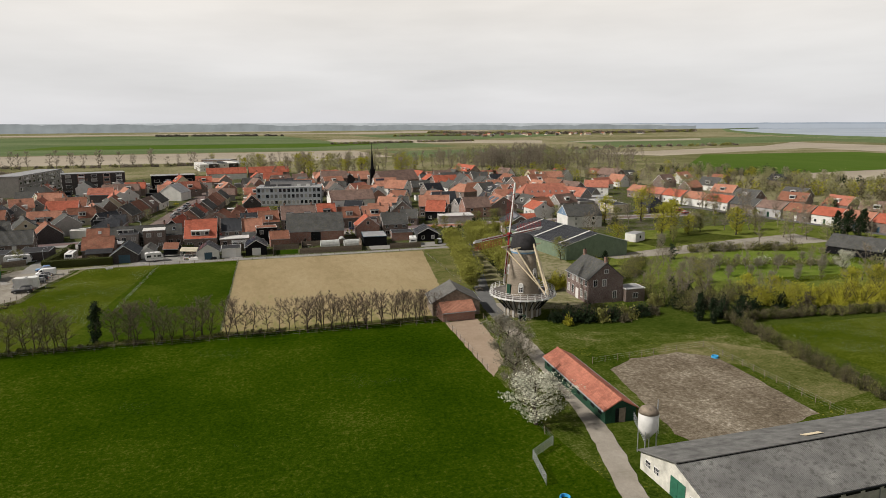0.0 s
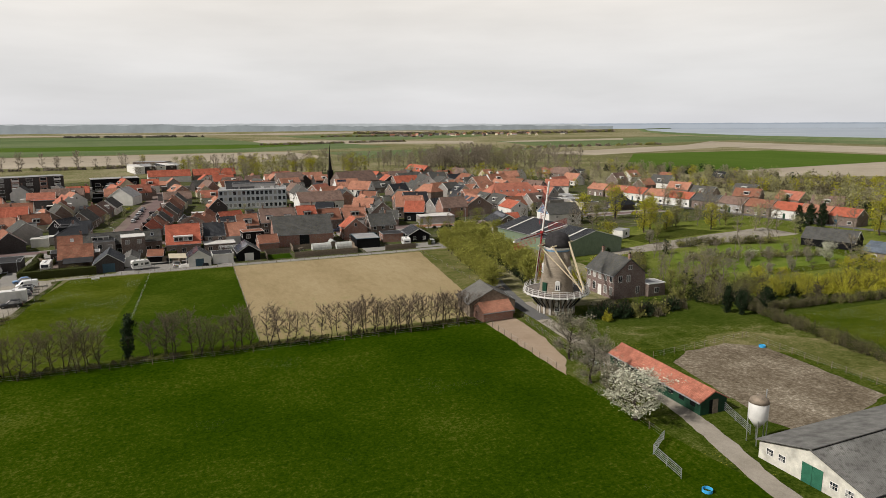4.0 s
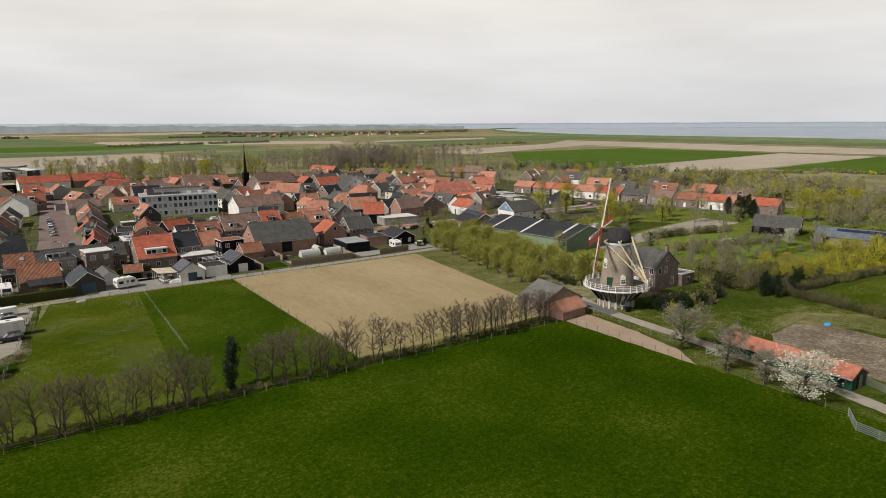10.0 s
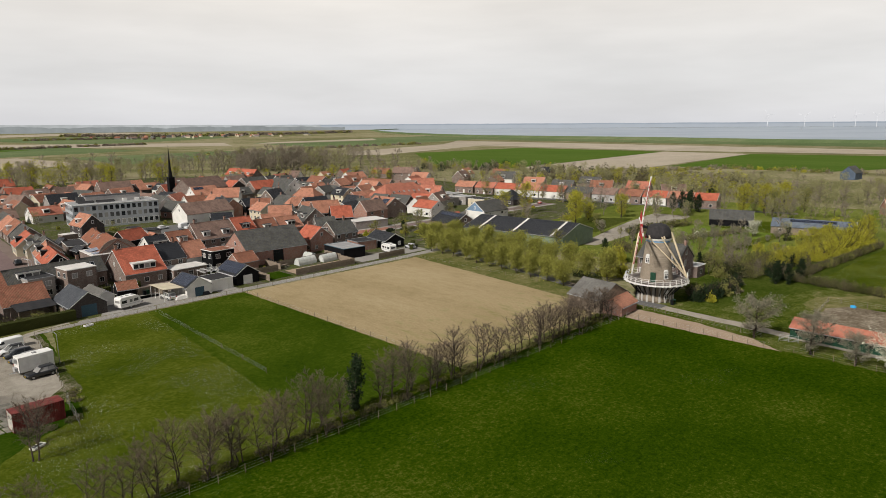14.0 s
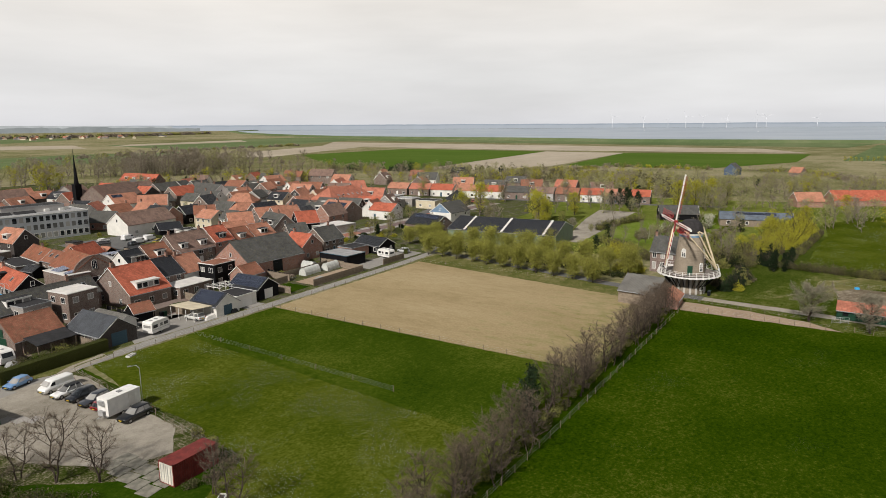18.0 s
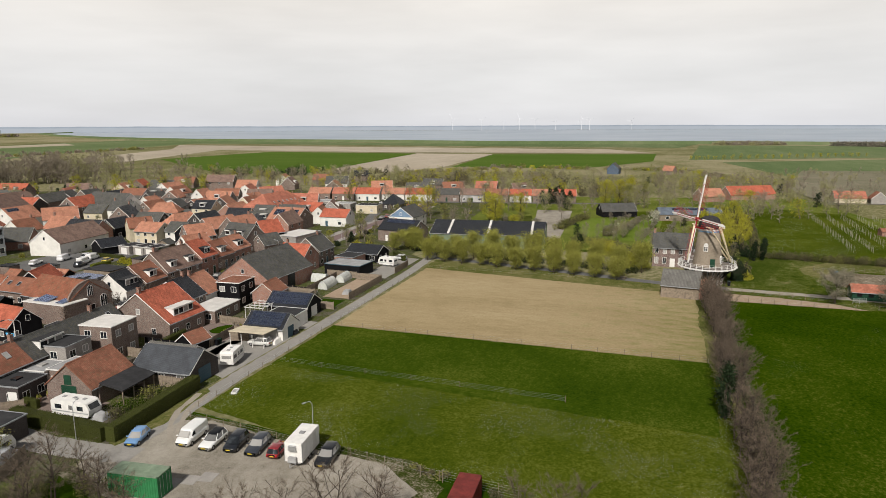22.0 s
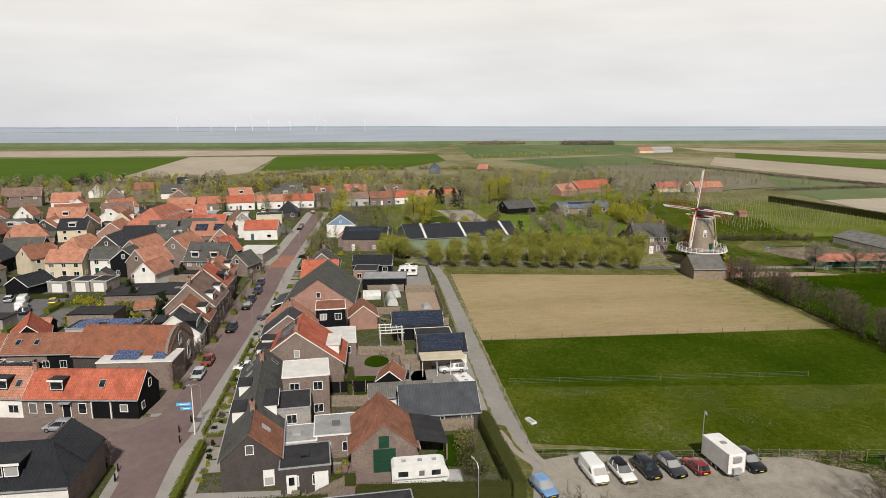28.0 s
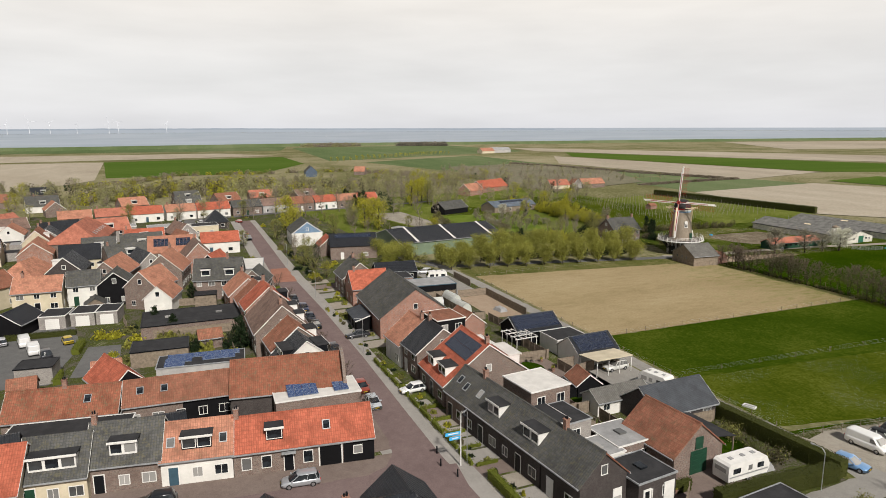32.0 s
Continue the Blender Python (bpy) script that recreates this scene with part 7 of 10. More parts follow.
for ox, ow in ((9.5, 5.5), (2.5, 6.5)):
    part("plant_screen", Geo().extrude([(2.5, 9.0), (-3.5, 9.0), (-3.5, 11.2), (-3.0, 11.2)], ox - ow / 2, ox + ow / 2), M["bitumen"], office, "dark sloping screen of rooftop plant")
for ox, oy in ((-4.5, 1), (-6.5, -1.5), (-9, 2), (-11.5, -0.5), (-3, -3)):
    part("roof_unit", Geo().box(ox - 0.8, oy - 0.6, 9.0, ox + 0.8, oy + 0.6, 9.9), M["paint"], office, "pale ventilation unit")
flat(11, 338, 20, 8, 173, 2.2, "bitumen", "grey", "rooftop plant room with dark panels", win="", cat="plant room", z0=9.0, name="plant_room")
house(75, 393, 26, 13, 20, 6, 11.5, "brown", "brick", "village church with grey-brown roof", win=False, gwin=False, trim=None, cat="church", name="church")
sp = thing("church_spire", "slim dark needle spire on a tower", "spire", pose(61.9, 399.5, 0))
part("tower", Geo().box(-1.5, -1.5, 0, 1.5, 1.5, 12), M["blackwood"], sp)
part("needle", Geo().lathe([(1.15, 12), (0.85, 14.5), (0.32, 22), (0.05, 28.5)], 8), M["blackwood"], sp)
house(-83, 275.2, 11.4, 9, 8, 3.2, 7.4, "orange", "brick", "orange-roofed house with wide dormer", dorm=((-1, 0, 5, "darkpaint"),))
house(-78.6, 231, 10, 9, 9, 3, 6.6, "slate", "brick", "brick bungalow with slate roof", dorm=())
house(-106, 362, 13, 9, 42, 3.6, 7, "rust", "cream", "cream gabled house with rusty roof")
sheet("car_park", [(-113, 406), (-90, 406), (-81, 356), (-87, 337), (-99, 346)], 0.03, "asphalt", "grey car park before the flats", "pavement")
flat(-82, 372.6, 15, 8, 172, 4, "bright", "darkbrick", "open carport with orange roof", win="")
def apartments(x, y, L, W, ang, h, roof, wall, panel, label, faces, floors):
    """A block of flats: wide white-framed windows on every floor, brick panels between, balconies with pale fronts."""
    ob = flat(x, y, L, W, ang, h, roof, wall, label, win="", cat="apartments", name="apartment_block")
    for f in faces:
        run, off = (L, W) if f in "sn" else (W, L)
        n = max(2, int(run / 5.6))
        for i in range(n):
            u = -run / 2 + run * (i + 0.5) / n
            px, py = {"s": (u, -off / 2), "n": (u, off / 2), "e": (off / 2, u), "w": (-off / 2, u)}[f]
            if panel and f == "s" and i % 2:
                part("brick_panel", Geo().box(-1.9, -0.05, 0.2, 1.9, 0.0, h - 0.5), M[panel], ob, m=pose(px, py, 0, 0, 0, FACE[f]))
            for zz in floors:
                window(ob, 3.0, 1.7, pose(px, py, zz, 0, 0, FACE[f]) @ pose(0, -0.06, 0))
                if i % 3 == 1 and f in "sn" and zz > 2:
                    part("balcony", shared("balcony", lambda: Geo().box(-1.6, -1.3, -1.0, 1.6, 0, -0.85).box(-1.6, -1.3, -0.85, 1.6, -1.24, 0.1).mesh("balcony", M["paint"])), None, ob, m=pose(px, py, zz, 0, 0, FACE[f]))
    return ob


apartments(-139, 442, 66, 14, 86, 12, "greyroof", "greybrick", None, "long blue-grey apartment block with white balconies", "sn", [1.6, 4.8, 8.0, 10.6])
apartments(-101, 428, 33, 13, 17, 12, "greyroof", "darkbrick", "redbrick", "red brick apartment block with dark ends and a pale roof", "sw", [1.6, 4.8, 8.0, 10.6])
apartments(-60, 452, 26, 12, 10, 8, "greyroof", "blackwood", None, "dark modern apartment block", "s", [1.5, 4.6])
for i in range(5):
    flat(-58 + i * 8.0, 622 + i * 4, 7.4, 44, 12, 6.0, ("whiteroof", "greyroof", "bitumen", "whiteroof", "greyroof")[i], "darkbrick" if i % 2 else "white", "modern terraced house with a flat roof", win="s", cat="house", name="house", group="modern flat-roofed terrace")
house(-49, 372, 12, 12, 72, 4.4, 8.6, "greyroof", "white", "white gabled house with pale roof", win=False, gwin=False)
house(-30, 506, 27.8, 9, 7, 4.6, 8.6, "bright", "white", "long terrace with bright orange roof", dorm=())
house(0, 509, 29, 9, 7, 4.6, 8.6, "bright", "brick", "long terrace with bright orange roof")
house(-35, 455, 15.5, 8, 160, 2.8, 5, "orange", "brick", "low orange-roofed garage row", win=False)
flat(-47, 691, 30, 16, 157, 6, "greyroof", "brick", "long brick building far off", win="sn", floors=[1.6, 4.4], cat="building", name="office_building")
house(-62, 277, 9, 7, 52, 3, 6, "black", "blackwood", "black tarred barn with gabled roof", win=False)
house(-58, 292, 13, 8, 84, 3.4, 7.0, "slate", "brick", "brick cottage with slate roof", chim=(3,))
house(-57, 306, 12, 8, 84, 3.4, 7.0, "rust", "brick", "brick cottage with red tiles", chim=(3,))
house(-55, 320, 13, 8, 84, 3.4, 7.0, "brown", "brick", "brick cottage with brown tiles", dorm=((-1, 0, 2.4, "paint"),))
house(-53, 336, 14, 8, 84, 3.4, 7.0, "slate", "white", "white cottage with slate roof")
house(-28, 302, 13, 8.4, 85, 3.4, 7.0, "slate", "brick", "brick terrace with slate roof", chim=(4,))
house(-27, 316, 13, 8.4, 85, 3.4, 7.2, "rust", "brick", "brick terrace with red tiles", dorm=((1, 0, 2.4, "paint"),))
house(-26, 330, 13, 8.4, 86, 3.4, 7.0, "orange", "brick", "brick terrace with orange tiles", chim=(-4,))
house(-24.5, 344, 13, 8.4, 86, 3.4, 7.0, "slate", "cream", "cream terrace with slate roof")
flat(-68, 214.5, 9, 8, 95, 2.9, "bitumen", "darkbrick", "low garage with dark flat roof", win="", cat="garage", name="garage")
flat(-79, 212, 8, 9, 95, 2.9, "bitumen", "greybrick", "low garage with dark flat roof", win="", cat="garage", name="garage")
flat(-88, 224, 9, 10, 95, 3.0, "greyroof", "brick", "brick bungalow with flat roof", win="s", cat="house", name="house")

# The rest of the dense village: plain houses on free plots.
TAKEN = [(o.matrix_basis.translation.x, o.matrix_basis.translation.y) for o in scene.objects if o.parent is None and o.type == "EMPTY" and o.get("category") not in ("tree", "shrub")]
TAKEN += [(-104, 400), (-99, 388), (-95, 376), (-92, 362), (-90, 348), (-118, 424), (-86, 432), (-139, 420), (-138, 436), (-140, 456), (40, 419)]
STREETS = [((-110, 236), (-45, 239)), ((-45, 239), (62, 241.5)), ((62, 241.5), (175, 240.6)), ((-43, 244), (-30, 430)), ((60, 250), (80, 420)), ((20, 275), (20, 312))]


def near_line(x, y):
    best = 1e9
    for (ax, ay), (bx, by) in STREETS:
        k = max(0, min(1, ((x - ax) * (bx - ax) + (y - ay) * (by - ay)) / ((bx - ax) ** 2 + (by - ay) ** 2)))
        best = min(best, math.hypot(x - ax - k * (bx - ax), y - ay - k * (by - ay)))
    return best


fill_rng = random.Random(21)
filled = 0
FILL_LABELS = {"red": "brick village house with red tiled roof", "bright": "village house with bright orange roof", "orange": "village house with weathered orange roof", "rust": "old house with mossy red roof", "brown": "village house with brown roof", "slate": "village house with grey slate roof", "black": "village house with black tiled roof"}
for gy in range(0, 19):
    for gx in range(0, 25):
        x, y = -165 + gx * 15.5 + fill_rng.uniform(-3, 3), 250 + gy * 13.8 + fill_rng.uniform(-3, 3)
        if x < -60 and y > 430 or x > 150 + (y - 250) * 0.2 or y > 480 - abs(x - 20) * 0.5 or x < -150 + (y - 250) * 0.1:
            continue
        if near_line(x, y) < 9 or any(abs(x - a) < 10.5 and abs(y - b) < 10.5 for a, b in TAKEN) or -14 < x < 34 and 316 < y < 350 or 2 < x < 35 and 266 < y < 318:
            continue
        TAKEN.append((x, y))
        roof = fill_rng.choice(("orange", "orange", "rust", "red", "bright", "brown", "slate", "slate", "black"))
        two = fill_rng.random() < 0.45
        e = 4.6 if two else 3.2
        L, W = fill_rng.uniform(9, 13.5), fill_rng.uniform(7, 9)
        house(x, y, L, W, fill_rng.choice((4, 94, 4, 94, 20, 110)), e, e + fill_rng.uniform(3.0, 3.9), roof, fill_rng.choice(("brick", "brick", "white", "darkbrick", "white", "redbrick", "cream", "greybrick")), FILL_LABELS[roof], chim=(L / 2 - 1,) if fill_rng.random() < 0.6 else (), dorm=((fill_rng.choice((-1, 1)), 0, 2.4, "paint"),) if fill_rng.random() < 0.72 else (), group="houses of the village centre", doors=False, gwin=fill_rng.random() < 0.5)
        filled += 1
        if fill_rng.random() < 0.7:
            flat(x + fill_rng.choice((-8, 8)), y + fill_rng.choice((-6, 6)), 5, 4, 4, 2.7, fill_rng.choice(("bitumen", "greyroof", "bitumen", "whiteroof")), fill_rng.choice(("brick", "white", "blackwood", "greybrick")), "small flat-roofed garden shed", win="", cat="shed", name="shed", group="sheds of the village centre")

house(40, 419, 16, 10, 0, 6.0, 10.2, "brown", "brick", "tall brick hall with brown roof and white windows", chim=(-6,), cat="hall", name="hall")
edge_rng = random.Random(77)
for k, (x, y, a, roof, wall) in enumerate(((112, 440, 14, "orange", "white"), (128, 452, 100, "slate", "brick"), (150, 436, 20, "red", "brick"), (166, 446, 110, "brown", "white"), (182, 430, 15, "orange", "cream"), (196, 414, 100, "slate", "white"), (206, 440, 20, "bright", "brick"), (228, 424, 105, "rust", "brick"), (240, 402, 15, "slate", "brick"), (212, 366, 100, "orange", "white"), (236, 352, 15, "brown", "brick"), (250, 326, 105, "slate", "white"), (230, 318, 15, "orange", "brick"), (192, 352, 20, "red", "white"), (262, 372, 20, "orange", "white"), (274, 350, 100, "rust", "brick"), (60, 452, 8, "orange", "brick"), (84, 446, 95, "slate", "brick"), (42, 468, 10, "red", "white"))):
    TAKEN.append((x, y))
    house(x, y, edge_rng.uniform(10, 15), edge_rng.uniform(7.5, 9), a, 3.4, edge_rng.uniform(6.8, 7.8), roof, wall, FILL_LABELS[roof], dorm=((1 if k % 2 else -1, 0, 2.6, "paint"),) if k % 3 else (), chim=(3,) if k % 2 else (), group="houses at the village edge", doors=False)
# sheds and lean-tos crowd the back gardens
for i in range(120):
    x, y = (fill_rng.uniform(-30, 60), fill_rng.uniform(257, 300)) if i % 2 else (fill_rng.uniform(-150, 150), fill_rng.uniform(262, 420))
    if near_line(x, y) < 7 or any(abs(x - a) < 7.2 and abs(y - b) < 6.2 for a, b in TAKEN) or 7 < x < 32 and 273 < y < 312 or -14 < x < 34 and 316 < y < 350:
        continue
    TAKEN.append((x, y))
    if i % 3:
        flat(x, y, fill_rng.uniform(3, 6), fill_rng.uniform(3, 4.5), fill_rng.choice((4, 84, 94)), fill_rng.uniform(2.3, 2.9), fill_rng.choice(("bitumen", "greyroof", "bitumen", "black")), fill_rng.choice(("brick", "blackwood", "greybrick", "wood")), "small flat-roofed garden shed", win="", fascia=fill_rng.choice(("paint", "darkpaint", "wood")), cat="shed", name="shed", group="sheds of the back gardens")
    else:
        house(x, y, fill_rng.uniform(3.5, 5.5), fill_rng.uniform(3, 4), fill_rng.choice((4, 94)), 2.2, fill_rng.uniform(3.2, 3.8), fill_rng.choice(("rust", "slate", "black", "orange")), fill_rng.choice(("blackwood", "wood", "brick")), "small garden shed with tiled roof", win=False, gwin=False, trim=None, cat="shed", name="shed", group="sheds of the back gardens")

# ---- trees ----
hrng = random.Random(3)
for i in range(50):
    x = -62 + i * 1.87 + hrng.uniform(-0.6, 0.6)
    if abs(x + 32) < 2.6:
        continue
    tree("slim" if x > -9 else "hedgerow", x, 122.6 + hrng.uniform(-1.5, 1.5), hrng.uniform(0.8, 1.08) * (0.92 if x > 0 else 1.0), group="field-edge trees")
for i in range(12):
    tree("hedgerow", -66 - i * 4.0, 122.8 + hrng.uniform(-1, 1), hrng.uniform(0.85, 1.1), group="field-edge trees")
for i in range(12):
    tree("hedgerow", 6 + i * 2.3 + hrng.uniform(-0.8, 0.8), 121.6 + hrng.uniform(-1.6, 1.8), hrng.uniform(0.72, 0.95), group="field-edge trees")
tree("ivy", -32, 124.4, 0.95)
for i in range(11):
    k = i / 10
    tree("avenue", 45.4 + 9.4 * k + hrng.uniform(-0.3, 0.3), 143 + 54 * k, hrng.uniform(0.9, 1.06), group="avenue trees")
    tree("avenue", 55.4 + 7.2 * k + hrng.uniform(-0.4, 0.4), 137 + 60 * k, hrng.uniform(0.95, 1.2), group="avenue trees")
wild_hedge([(54.0, 138), (58, 160), (64.5, 196)], 2.0, 2.6, (("hedge", 4), ("leafdark", 6)), "dark dense hedge behind the avenue", 31, 300, 0.12)
for x, y in ((66, 206), (70, 209), (74, 207), (66, 212), (80, 210)):
    tree("avenue", x, y, hrng.uniform(0.8, 1.0), group="avenue trees")
tree("pear", 32.0, 73.3, 1.36, 0.92)
tree("thin_pear", 33.8, 86.0, 1.0, 0.9)
tree("thin_pear", 36.4, 96.0, 1.15, 1.0)
tree("thin_pear", 33.0, 79.5, 0.8, 0.7)
for x, y, s in ((81.3, 106.7, 0.75), (82.6, 104.2, 0.7), (87.3, 102.9, 0.8)):
    tree("ivy", x, y, s)
for x, y in ((115, 144.5), (129.7, 139.7), (138.4, 138.1), (137.9, 150.1), (122, 152), (146, 146)):
    tree("bare", x, y, 0.5, group="small orchard trees")
for x, y, r, h in ((116, 107, 3.6, 4.6), (112, 110, 3.2, 4.0), (122, 109, 3.4, 5.2), (130, 108, 3.2, 4.4), (143, 108, 4.0, 5.6), (150, 110, 3.6, 6.0), (157, 107, 4.2, 6.0), (166, 110, 4.2, 6.4), (173, 108, 4.4, 6.0), (171, 116, 4.2, 6.2), (160, 115, 3.8, 5.6), (137, 112, 3.4, 5.0), (77.6, 146.6, 3.6, 5.2), (81, 149, 3.2, 5.0)):
    bush("yellow", x, y, r, h, "golden spring shrubs")
for x, y, r, h in ((126, 105, 4.4, 5.6), (134, 104.5, 4.6, 6.4), (142.3, 103.7, 5.4, 8.6), (149, 103, 4.6, 6.0), (120, 105.6, 3.6, 4.4)):
    bush("yellow", x, y, r, h, "golden spring shrubs")
for x, y, r, h, k in ((93, 121, 3.0, 3.6, "brown"), (88, 114, 2.8, 3.6, "brown"), (100, 115, 3.0, 4.0, "brown"), (104, 111, 3.0, 3.8, "dark"), (107.5, 108, 2.8, 3.6, "brown"), (96, 110, 2.6, 3.4, "dark"), (92, 108, 2.4, 3.2, "brown"), (97, 118, 3.0, 4.0, "green"), (86, 120, 2.8, 3.2, "dark")):
    bush(k, x, y, r, h, "shrubs of the thicket")
for x, y, s in ((-72, 163, 1.0), (-69.5, 158.5, 0.95), (-74, 167, 0.8), (-66, 141, 0.9)):
    tree("lot", x, y, s)
# shrubs round the mill and the miller's house
for x, y, r, h, k in ((53.5, 114.2, 2.2, 3.0, "dark"), (56, 113, 2.8, 3.6, "dark"), (59.5, 112.4, 2.8, 3.8, "dark"), (62.5, 112, 2.6, 3.2, "green"), (65, 112, 2.8, 3.2, "dark"), (68.4, 112.6, 2.6, 3.0, "green"), (72, 113, 2.6, 3.0, "dark"), (75, 113.4, 2.2, 2.4, "brown"), (55, 111.4, 1.6, 2.2, "yellow"), (66.5, 110.4, 1.8, 2.0, "brown"), (93, 128, 2.2, 3.0, "dark"), (87, 108, 2.4, 3.4, "dark"), (89, 110, 2.2, 4.0, "dark"), (62, 117, 2, 1.8, "green"), (58, 117, 1.8, 2.4, "brown"), (63, 137, 2.8, 3.4, "yellow"), (66, 140, 3, 4, "yellow"), (61, 141, 2.6, 3.2, "yellow"), (79, 119, 2.6, 3.2, "green"), (83, 116, 3, 3.6, "dark"), (81, 128, 2.6, 3.2, "green"), (40.5, 124, 0.9, 1.0, "fresh")):
    bush(k, x, y, r, h)
wild_hedge([(80, 115), (92, 117), (104, 115)], 6.0, 3.6, (("leafmix", 3), ("brush", 4), ("hedge", 3)), "dense thicket of brown and green shrubs beside the garden", 1, 700, 0.13)
wild_hedge([(98, 112), (118, 110.6), (137, 110), (156, 106)], 5.4, 4.6, (("leafy", 7), ("leaf", 2)), "overgrown bank of yellow-green spring shrubs", 2, 900, 0.14)
wild_hedge([(90, 104.6), (152, 98.6)], 1.9, 2.1, (("brush", 5), ("hedge", 3), ("leafmix", 2)), "tall brown field hedge coming into leaf", 33, 760, 0.11, clump=0.5)
wild_hedge([(87, 106), (85.5, 95), (83.6, 82), (82.2, 64)], 1.9, 2.5, (("brush", 6), ("hedge", 3), ("leafmix", 1)), "scrubby brown hedge beside the paddock", 4, 760, 0.10, clump=0.5)
wild_hedge([(78, 138), (90, 146), (100, 160)], 4.5, 3.0, (("leafmix", 4), ("brush", 4), ("leaf", 2), ("hedge", 1)), "tangled hedge of spring shrubs between gardens", 6, 330, 0.17)
wild_hedge([(66, 200), (76, 203.5), (92, 206), (110, 204)], 3.0, 2.6, (("leafmix", 3), ("leaf", 3), ("brush", 2)), "loose green hedge along the lane", 7, 220, 0.17)
wild_hedge([(110, 150), (128, 147), (150, 140)], 3.0, 2.4, (("leafmix", 3), ("brush", 4), ("blossom", 0.4)), "straggling hedge across the orchard gardens", 9, 200, 0.16)
wild_hedge([(120, 168), (140, 166), (158, 160)], 3.4, 2.8, (("leafmix", 3), ("hedge", 3), ("brush", 3)), "thick dark hedge behind the gardens", 10, 260, 0.17)
wild_hedge([(-112, 122.6), (-60, 122.5), (0, 122.4), (30, 121.6)], 1.3, 1.0, (("brush", 4), ("leafmix", 3), ("hedge", 2)), "low rank growth under the field-edge trees", 11, 110, 0.13)
for i in range(28):
    x, y = hrng.uniform(80, 112), hrng.uniform(112, 160)
    if y > 176 - abs(x - 96) * 0.3 or (x - 80) < (140 - y) * -0.4:
        continue
    tree(hrng.choice(("bare", "bare", "spring", "bare", "bare", "fir" if i % 5 == 0 else "bare")), x, y, hrng.uniform(0.4, 0.66), group="garden trees beside the mill")
for x, y, s, k in ((132, 113, 0.7, "willow"), (138, 112, 0.65, "willow"), (126, 114, 0.65, "willow"), (160, 104, 0.8, "willow"), (200, 157, 1.25, "willow"), (207, 151, 1.3, "willow"), (215, 146, 1.25, "willow"), (222, 140, 1.1, "spring"), (204, 147, 1.1, "spring"), (195, 163, 1.0, "bare"), (150.5, 171, 1.0, "bare"), (181, 214, 1.2, "bare"), (188, 205, 1.1, "bare"), (186, 250, 1.0, "bare"), (184, 266, 1.0, "bare"), (183, 285, 0.9, "spring"), (192, 196, 1.1, "bare"), (192.5, 173, 1.0, "fir"), (190, 176, 1.1, "fir"), (186, 240, 0.8, "spring"), (101, 117.6, 0.6, "willow"), (106, 115, 0.55, "willow"), (211, 92, 0.9, "willow"), (81, 106.6, 0.6, "fir"), (106, 182, 0.8, "willow"), (109, 186, 0.8, "bare"), (80, 168, 0.7, "spring"), (127, 228, 1.0, "willow"), (143, 228, 1.25, "willow"), (135, 224, 0.9, "bare"), (120, 222, 0.9, "bare"), (183, 236, 1.25, "bare"), (188, 226, 1.3, "bare"), (88, 121.5, 1.0, "bare"), (91, 119, 0.9, "bare"), (85, 118, 0.75, "bare"), (94, 123, 0.8, "spring"), (145, 134, 0.75, "pear"), (200, 184, 1.1, "fir"), (203, 181, 1.2, "fir"), (197, 187, 1.0, "fir"), (118, 176, 0.6, "thin_pear"), (128, 184, 0.55, "spring"), (160, 200, 0.9, "bare"), (170, 196, 0.8, "spring")):
    tree(k, x, y, s)
for i in range(6):
    for j in range(4):
        tree("thin_pear" if (i + j) % 3 else "lot", 112 + i * 6.5 + hrng.uniform(-0.6, 0.6), 130 + j * 7 - i * 0.7, hrng.uniform(0.28, 0.42), group="young orchard trees")
hedge(191, 12, 97, 1, 2.0, 3.0, "hedge", "tall clipped dark windbreak hedge")
# woods and gardens to the east and north
wood = Wood()
for i in range(480):
    x, y = hrng.uniform(106, 345), hrng.uniform(48, 240)
    if y > 205 - (x - 112) * 0.03 and x < 185 or 150 < x < 190 and 100 < y < 160 or abs(x - 236) < 26 and abs(y - 98) < 26 or 185 < x < 222 + (y - 200) * -0.1 and y > 165 or 112 < x < 160 and 168 < y < 200 or 112 < x < 150 and 128 < y < 172 and i % 7 or x - 112 < (140 - y) * 0.95 or x < 185 and i % 4 == 1:
        continue
    k = hrng.choice(("bare", "bare", "bare", "bare", "spring", "spring", "spring", "willow" if i % 3 == 0 else "spring", "fir" if i % 4 == 0 else "bare"))
    (tree(k, x, y, hrng.uniform(0.55, 1.0), group="woodland trees", kinds=FARKINDS) if x < 178 and i % 6 == 0 else wood.add(k, x, y, hrng.uniform(0.55, 1.0)))
for x, y, s, k in ((131, 195, 1.15, "willow"), (137, 199, 1.2, "willow"), (142, 196, 0.75, "willow"), (157, 190, 1.0, "willow"), (150, 200, 0.8, "spring"), (108, 205, 0.8, "bare"), (118, 208, 0.9, "bare"), (124, 214, 0.8, "spring"), (97, 233, 0.62, "bare"), (91, 233.6, 0.7, "bare"), (104, 235, 0.6, "bare"), (86, 235, 0.65, "bare"), (124, 234.4, 0.7, "spring"), (82, 231.6, 0.7, "spring"), (76, 233.8, 0.62, "spring"), (70, 231, 0.62, "bare"), (63, 233.4, 0.5, "spring"), (59, 231, 0.45, "spring"), (78, 228, 0.7, "bare")):
    tree(k, x, y, s)
for i in range(70):
    wood.add("bare", 165 + i * 3.1 + hrng.uniform(-4, 4), 540 + i * 1.2 + hrng.uniform(-14, 14), hrng.uniform(1.0, 1.6))
